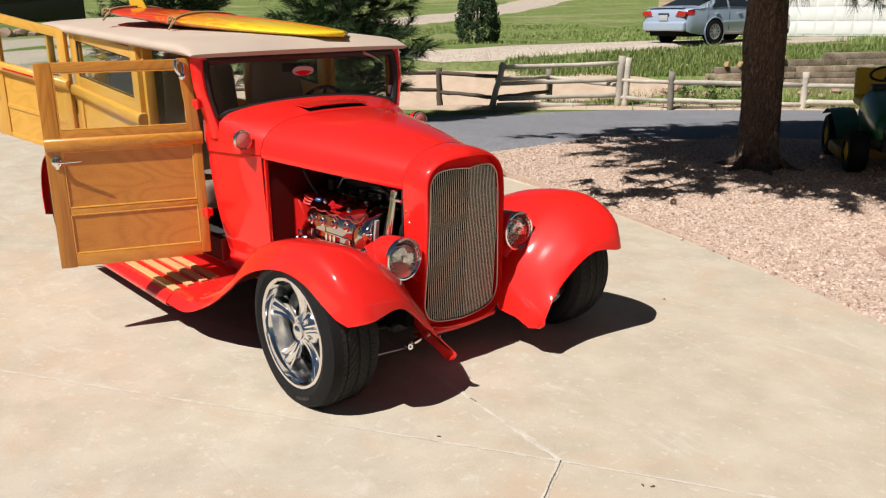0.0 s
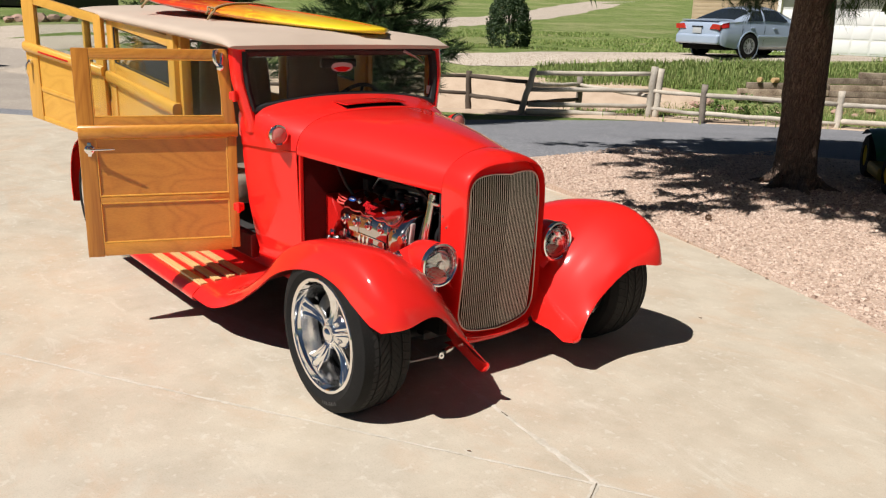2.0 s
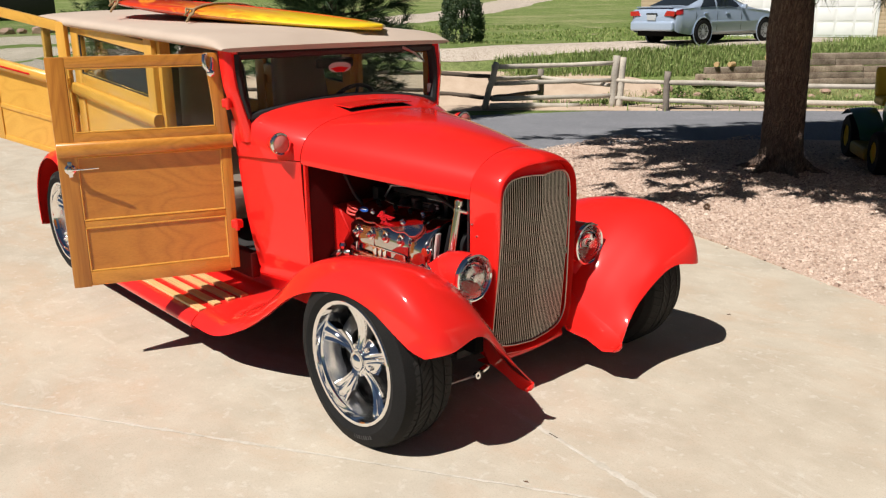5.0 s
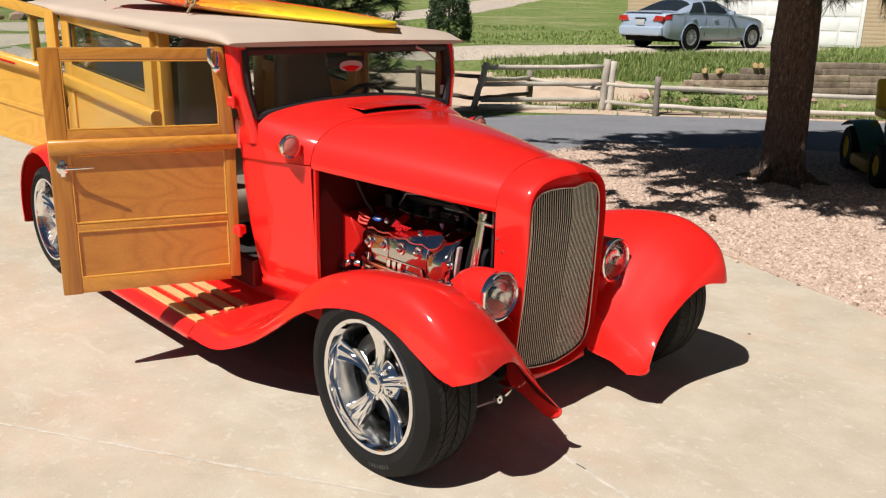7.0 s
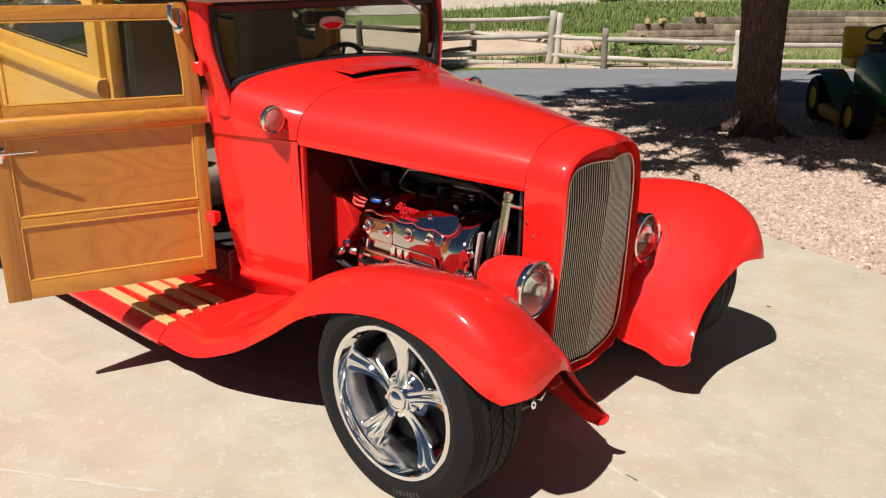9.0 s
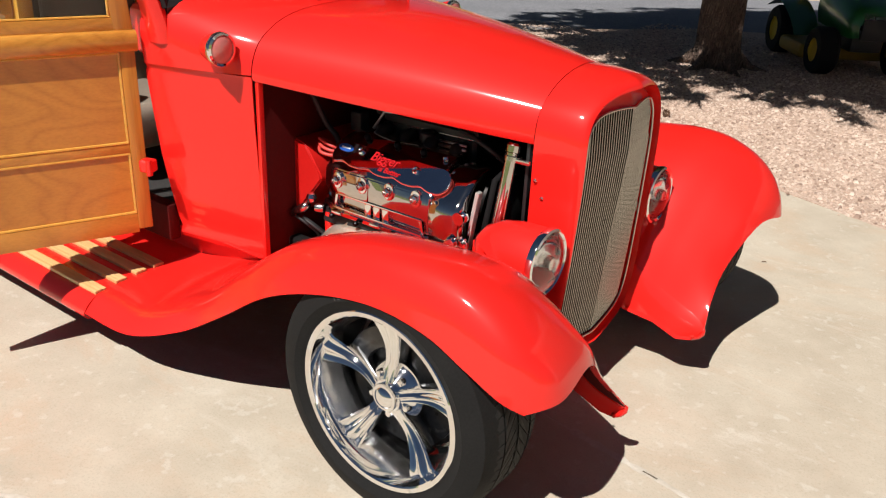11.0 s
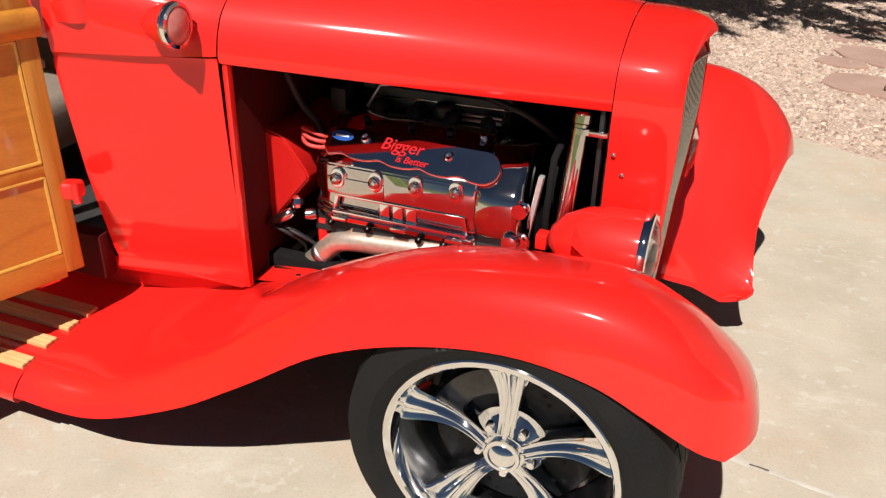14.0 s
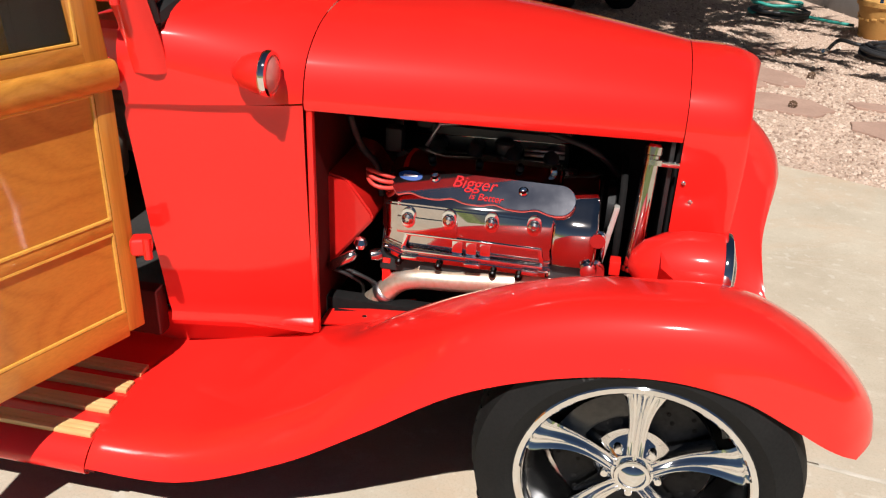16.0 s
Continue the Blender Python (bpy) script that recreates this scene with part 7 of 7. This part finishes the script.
for i in range(18):
    part("siding_board", box(3.7, .03, .15, (-4.70, -.11, .12 + .16 * i), .004, (6, 0, 0)), SIDING, nb)
    part("siding_board", box(6.5, .03, .15, (6.15, -.11, .12 + .16 * i), .004, (6, 0, 0)), SIDING, nb)
part("door_trim", box(.14, .08, 2.5, (-2.90, -.13, 1.25), .01), WHITE, nb)
part("door_trim", box(.14, .08, 2.5, (2.96, -.13, 1.25), .01), WHITE, nb)
part("roof", moved(prism([(-.7, 0), (3.6, 1.6), (7.9, 0), (7.9, -.14), (3.6, 1.46), (-.7, -.14)], 17.4, Matrix(((0, 0, 1, -7.7), (1, 0, 0, 0), (0, 1, 0, 3.05), (0, 0, 0, 1)))), Matrix()), ROOFING, nb, smooth=False)

# ---- own house corner beside the gravel ----
home = thing("house_wall", "pale painted house wall on a dark footing", "house", pose(2.33, 7.45, 0, 0, 0, -69.7), kind="structure")
part("wall_face", box(9.0, .22, 2.7, (2.1, .13, 1.62), .01), STUCCO, home)
part("footing", box(9.0, .26, .30, (2.1, .13, .12), .012), FOOTING, home, "dark bare footing")
part("eave", box(9.6, .9, .12, (2.1, -.12, 3.03), .02), WHITE, home)

# flower pot with a blue tap fitting
pot = thing("flower_pot", "round ochre pot with a raised garland, beside the wall", "pot", pose(2.29, 6.42, -.012))
part("body", lathe([(0, 0), (.15, 0), (.16, .01), (.20, .24), (.22, .30), (.235, .305), (.24, .345), (.225, .35), (.215, .33), (.205, .26), (0, .25)], 40), POT, pot, sharp=40)
bm = bmesh.new()
for k in range(18):
    a = 6.283 * k / 18
    box(.05, .018, .022, (.196 * math.cos(a), .196 * math.sin(a), .19 + .018 * math.sin(3 * a)), .007, (0, 0, math.degrees(a) + 90 + 20 * (-1) ** k), bm=bm)
tagged(part("garland", bm, POT, pot), kind="stuff")
part("soil", lathe([(0, .27), (.206, .268)], 30), SOIL, pot)
tap = thing("hose_fitting", "blue plastic hose fitting standing in the pot", "fitting", pose(2.26, 6.40, .25))
part("stem", tube([(0, 0, -.02), (0, 0, .12), (-.03, -.03, .15)], .016, 10), BLUE_TAP, tap)
part("nozzle", lathe([(.03, 0), (.035, .03), (.02, .06), (0, .06)], 18, pose(-.02, -.02, .11, 50, 0, 130)), BLUE_TAP, tap)


def coil(name, label, x, y, radius, turns, r, mat, rise, group):
    c = thing(name, label, "hose", pose(x, y, 0), group)
    for k in range(turns):
        rr = radius * (1 - .07 * (k % 4)) * (1 + .04 * math.sin(k * 1.7))
        pts = [((rr + .015 * math.sin(3 * a + k)) * math.cos(a), (rr + .015 * math.cos(2 * a + k)) * math.sin(a) * .9, .018 + r + rise * k + .006 * math.sin(5 * a + k)) for a in np.linspace(0, 6.283, 40)]
        part("turn", tube(pts, r, 8, cap=False), mat, c)
    return c


c = coil("coiled_hose", "black garden hose coiled on the gravel", 2.26, 5.36, .34, 7, .017, HOSE, .012, "garden hoses")
part("hose_end", tube(spline([(-.25, .28, .05), (-.34, .30, .06), (-.50, .18, .10), (-.62, .02, .03)], 16), .017, 8), HOSE, c)
part("coupling", lathe([(.022, 0), (.022, .05), (.016, .06), (0, .06)], 14, pose(-.62, .02, .028, 0, 78, 230)), ALUMINIUM, c)
coil("coiled_hose", "teal and black garden hose coil by the wall", 1.50, 7.10, .28, 5, .016, HOSE, .010, "garden hoses")
c = coil("hose_basket", "teal hose reel ring lying on a black hose coil", 1.45, 7.14, .25, 2, .018, TEAL, .10, "garden hoses")
part("tail", tube(spline([(.30, -.05, .03), (.50, -.20, .02), (.72, -.34, .02)], 12), .016, 8), TEAL, c)

# ---- lawn tractor in the shade ----
MW = pose(-.83, 7.22, -.012, 0, 0, 305.5)
mow = thing("lawn_tractor", "green and yellow lawn tractor with black tyres", "mower", MW)
bm = skin(loft([[(.05, -.24, .42), (.05, -.27, .60), (.05, -.20, .80), (.05, 0, .84), (.05, .20, .80), (.05, .27, .60), (.05, .24, .42)], [(.45, -.25, .40), (.45, -.28, .58), (.45, -.20, .75), (.45, 0, .79), (.45, .20, .75), (.45, .28, .58), (.45, .25, .40)], [(.80, -.24, .38), (.80, -.26, .52), (.80, -.18, .66), (.80, 0, .69), (.80, .18, .66), (.80, .26, .52), (.80, .24, .38)], [(.90, -.18, .40), (.90, -.19, .50), (.90, -.12, .58), (.90, 0, .60), (.90, .12, .58), (.90, .19, .50), (.90, .18, .40)]], 24, 24))
bmesh.ops.recalc_face_normals(bm, faces=bm.faces)
solid(part("hood", bm, MOWER_GREEN, mow, sharp=50), .01, 0)
part("grille", box(.03, .34, .20, (.895, 0, .47), .02), BLACK_PLASTIC, mow)
for s in (-1, 1):
    part("headlamp", box(.04, .11, .07, (.885, s * .12, .585), .015), LENS, mow)
    for x, r, w in ((.62, .225, .19), (-.50, .25, .22)):
        wh = part("wheel", lathe([(r * .5, -w / 2), (r * .9, -w / 2), (r, -w / 3), (r, w / 3), (r * .9, w / 2), (r * .5, w / 2)], 28, pose(x, s * .38, r, -90 * s, 0, 0)), RUBBER, mow)
        part("rim", lathe([(r * .52, w / 2 - .01), (r * .46, w / 2 - .03), (r * .2, w / 2 - .04), (0, w / 2 - .02)], 24, pose(x, s * .38, r, -90 * s, 0, 0)), MOWER_YELLOW, wh)
    part("fender", skin(loft([[(-.80, s * .22, .48), (-.80, s * .36, .48), (-.80, s * .50, .46)], [(-.45, s * .22, .58), (-.45, s * .36, .58), (-.45, s * .50, .56)], [(-.10, s * .22, .46), (-.10, s * .36, .44), (-.10, s * .48, .42)], [(.10, s * .24, .30), (.10, s * .36, .28), (.10, s * .48, .28)]], 18, 8)), MOWER_GREEN, mow)
# deck yellow darkened to put the tree's shade into its colour
part("deck", box(.62, 1.02, .14, (.10, 0, .17), .05, seg=3), plain("shaded_yellow", (.26, .165, .012), (.34, .22, .02), .5), mow, "yellow mower deck")
part("frame", box(1.3, .30, .14, (.05, 0, .30), .02), BLACK, mow)
part("seat", box(.40, .42, .10, (-.42, 0, .66), .04, seg=3), MOWER_YELLOW, mow)
part("backrest", box(.09, .42, .34, (-.62, 0, .86), .04, (0, -12, 0), 3), MOWER_YELLOW, mow)
bm = tube([(.17 * math.cos(a), .17 * math.sin(a), 0) for a in np.linspace(0, 6.283, 31)], .015, 8, cap=False)
tube([(-.17, 0, 0), (0, 0, -.02), (.17, 0, 0)], .012, 8, bm)
tube([(0, 0, 0), (0, 0, -.30)], .02, 8, bm)
part("steering_wheel", moved(bm, pose(-.06, 0, 1.00, 0, -32, 0)), BLACK_PLASTIC, mow)
part("dash", box(.16, .34, .18, (.0, 0, .80), .04, seg=3), BLACK_PLASTIC, mow)

# ---- cream bin on castors across the lane ----
BN = pose(-22.8, .35, land(-22.8, .35) - .03, 0, 0, 40)
bn = thing("wheeled_bin", "cream lidded utility bin on small castors", "bin", BN)
part("body", box(1.5, 1.1, 1.55, (0, 0, .92), .03), CREAM, bn)
part("lid", box(1.58, 1.18, .10, (0, 0, 1.76), .03, (3, 0, 0)), FENCE, bn)
part("side_rib", box(.05, .05, 1.5, (.77, -.5, .92), .01), CREAM, bn)
part("side_rib", box(.05, .05, 1.5, (.77, .5, .92), .01), CREAM, bn)
for x in (-.6, .6):
    for y in (-.42, .42):
        part("castor", lathe([(0, -.03), (.07, -.03), (.075, 0), (.07, .03), (0, .03)], 16, pose(x, y, .075, 90, 0, 0)), RUBBER, bn)
# row of pale rocks on the far verge
rr = random.Random(12)
for k in range(46):
    y = -16 + .75 * k + rr.uniform(-.2, .2)
    x = -45.5 + rr.uniform(-.8, .8)
    bm = bmesh.new()
    bmesh.ops.create_icosphere(bm, subdivisions=2, radius=1)
    for v in bm.verts:
        v.co *= 1 + .3 * noise.noise(v.co * 1.5 + Vector((k, 3, 0)))
    s = rr.uniform(.22, .5)
    bmesh.ops.scale(bm, vec=(s * 1.3, s, s * .7), verts=bm.verts)
    moved(bm, pose(x, y, land(x, y) + .05, 0, 0, rr.uniform(0, 180)))
    tagged(part("verge_rock", bm, FLAG, sharp=25), "pale rounded rock on the far verge", "rock", "verge rocks")
barn = thing("dark_shed", "low dark shed across the far road", "shed", pose(-66, 13, land(-66, 13), 0, 0, 80))
part("wall", box(12, 5, 3.2, (0, 0, 1.6), .03), BLACK_PLASTIC, barn)
part("roof", box(12.6, 5.6, .2, (0, 0, 3.3), .04, (4, 0, 0)), ROOFING, barn)
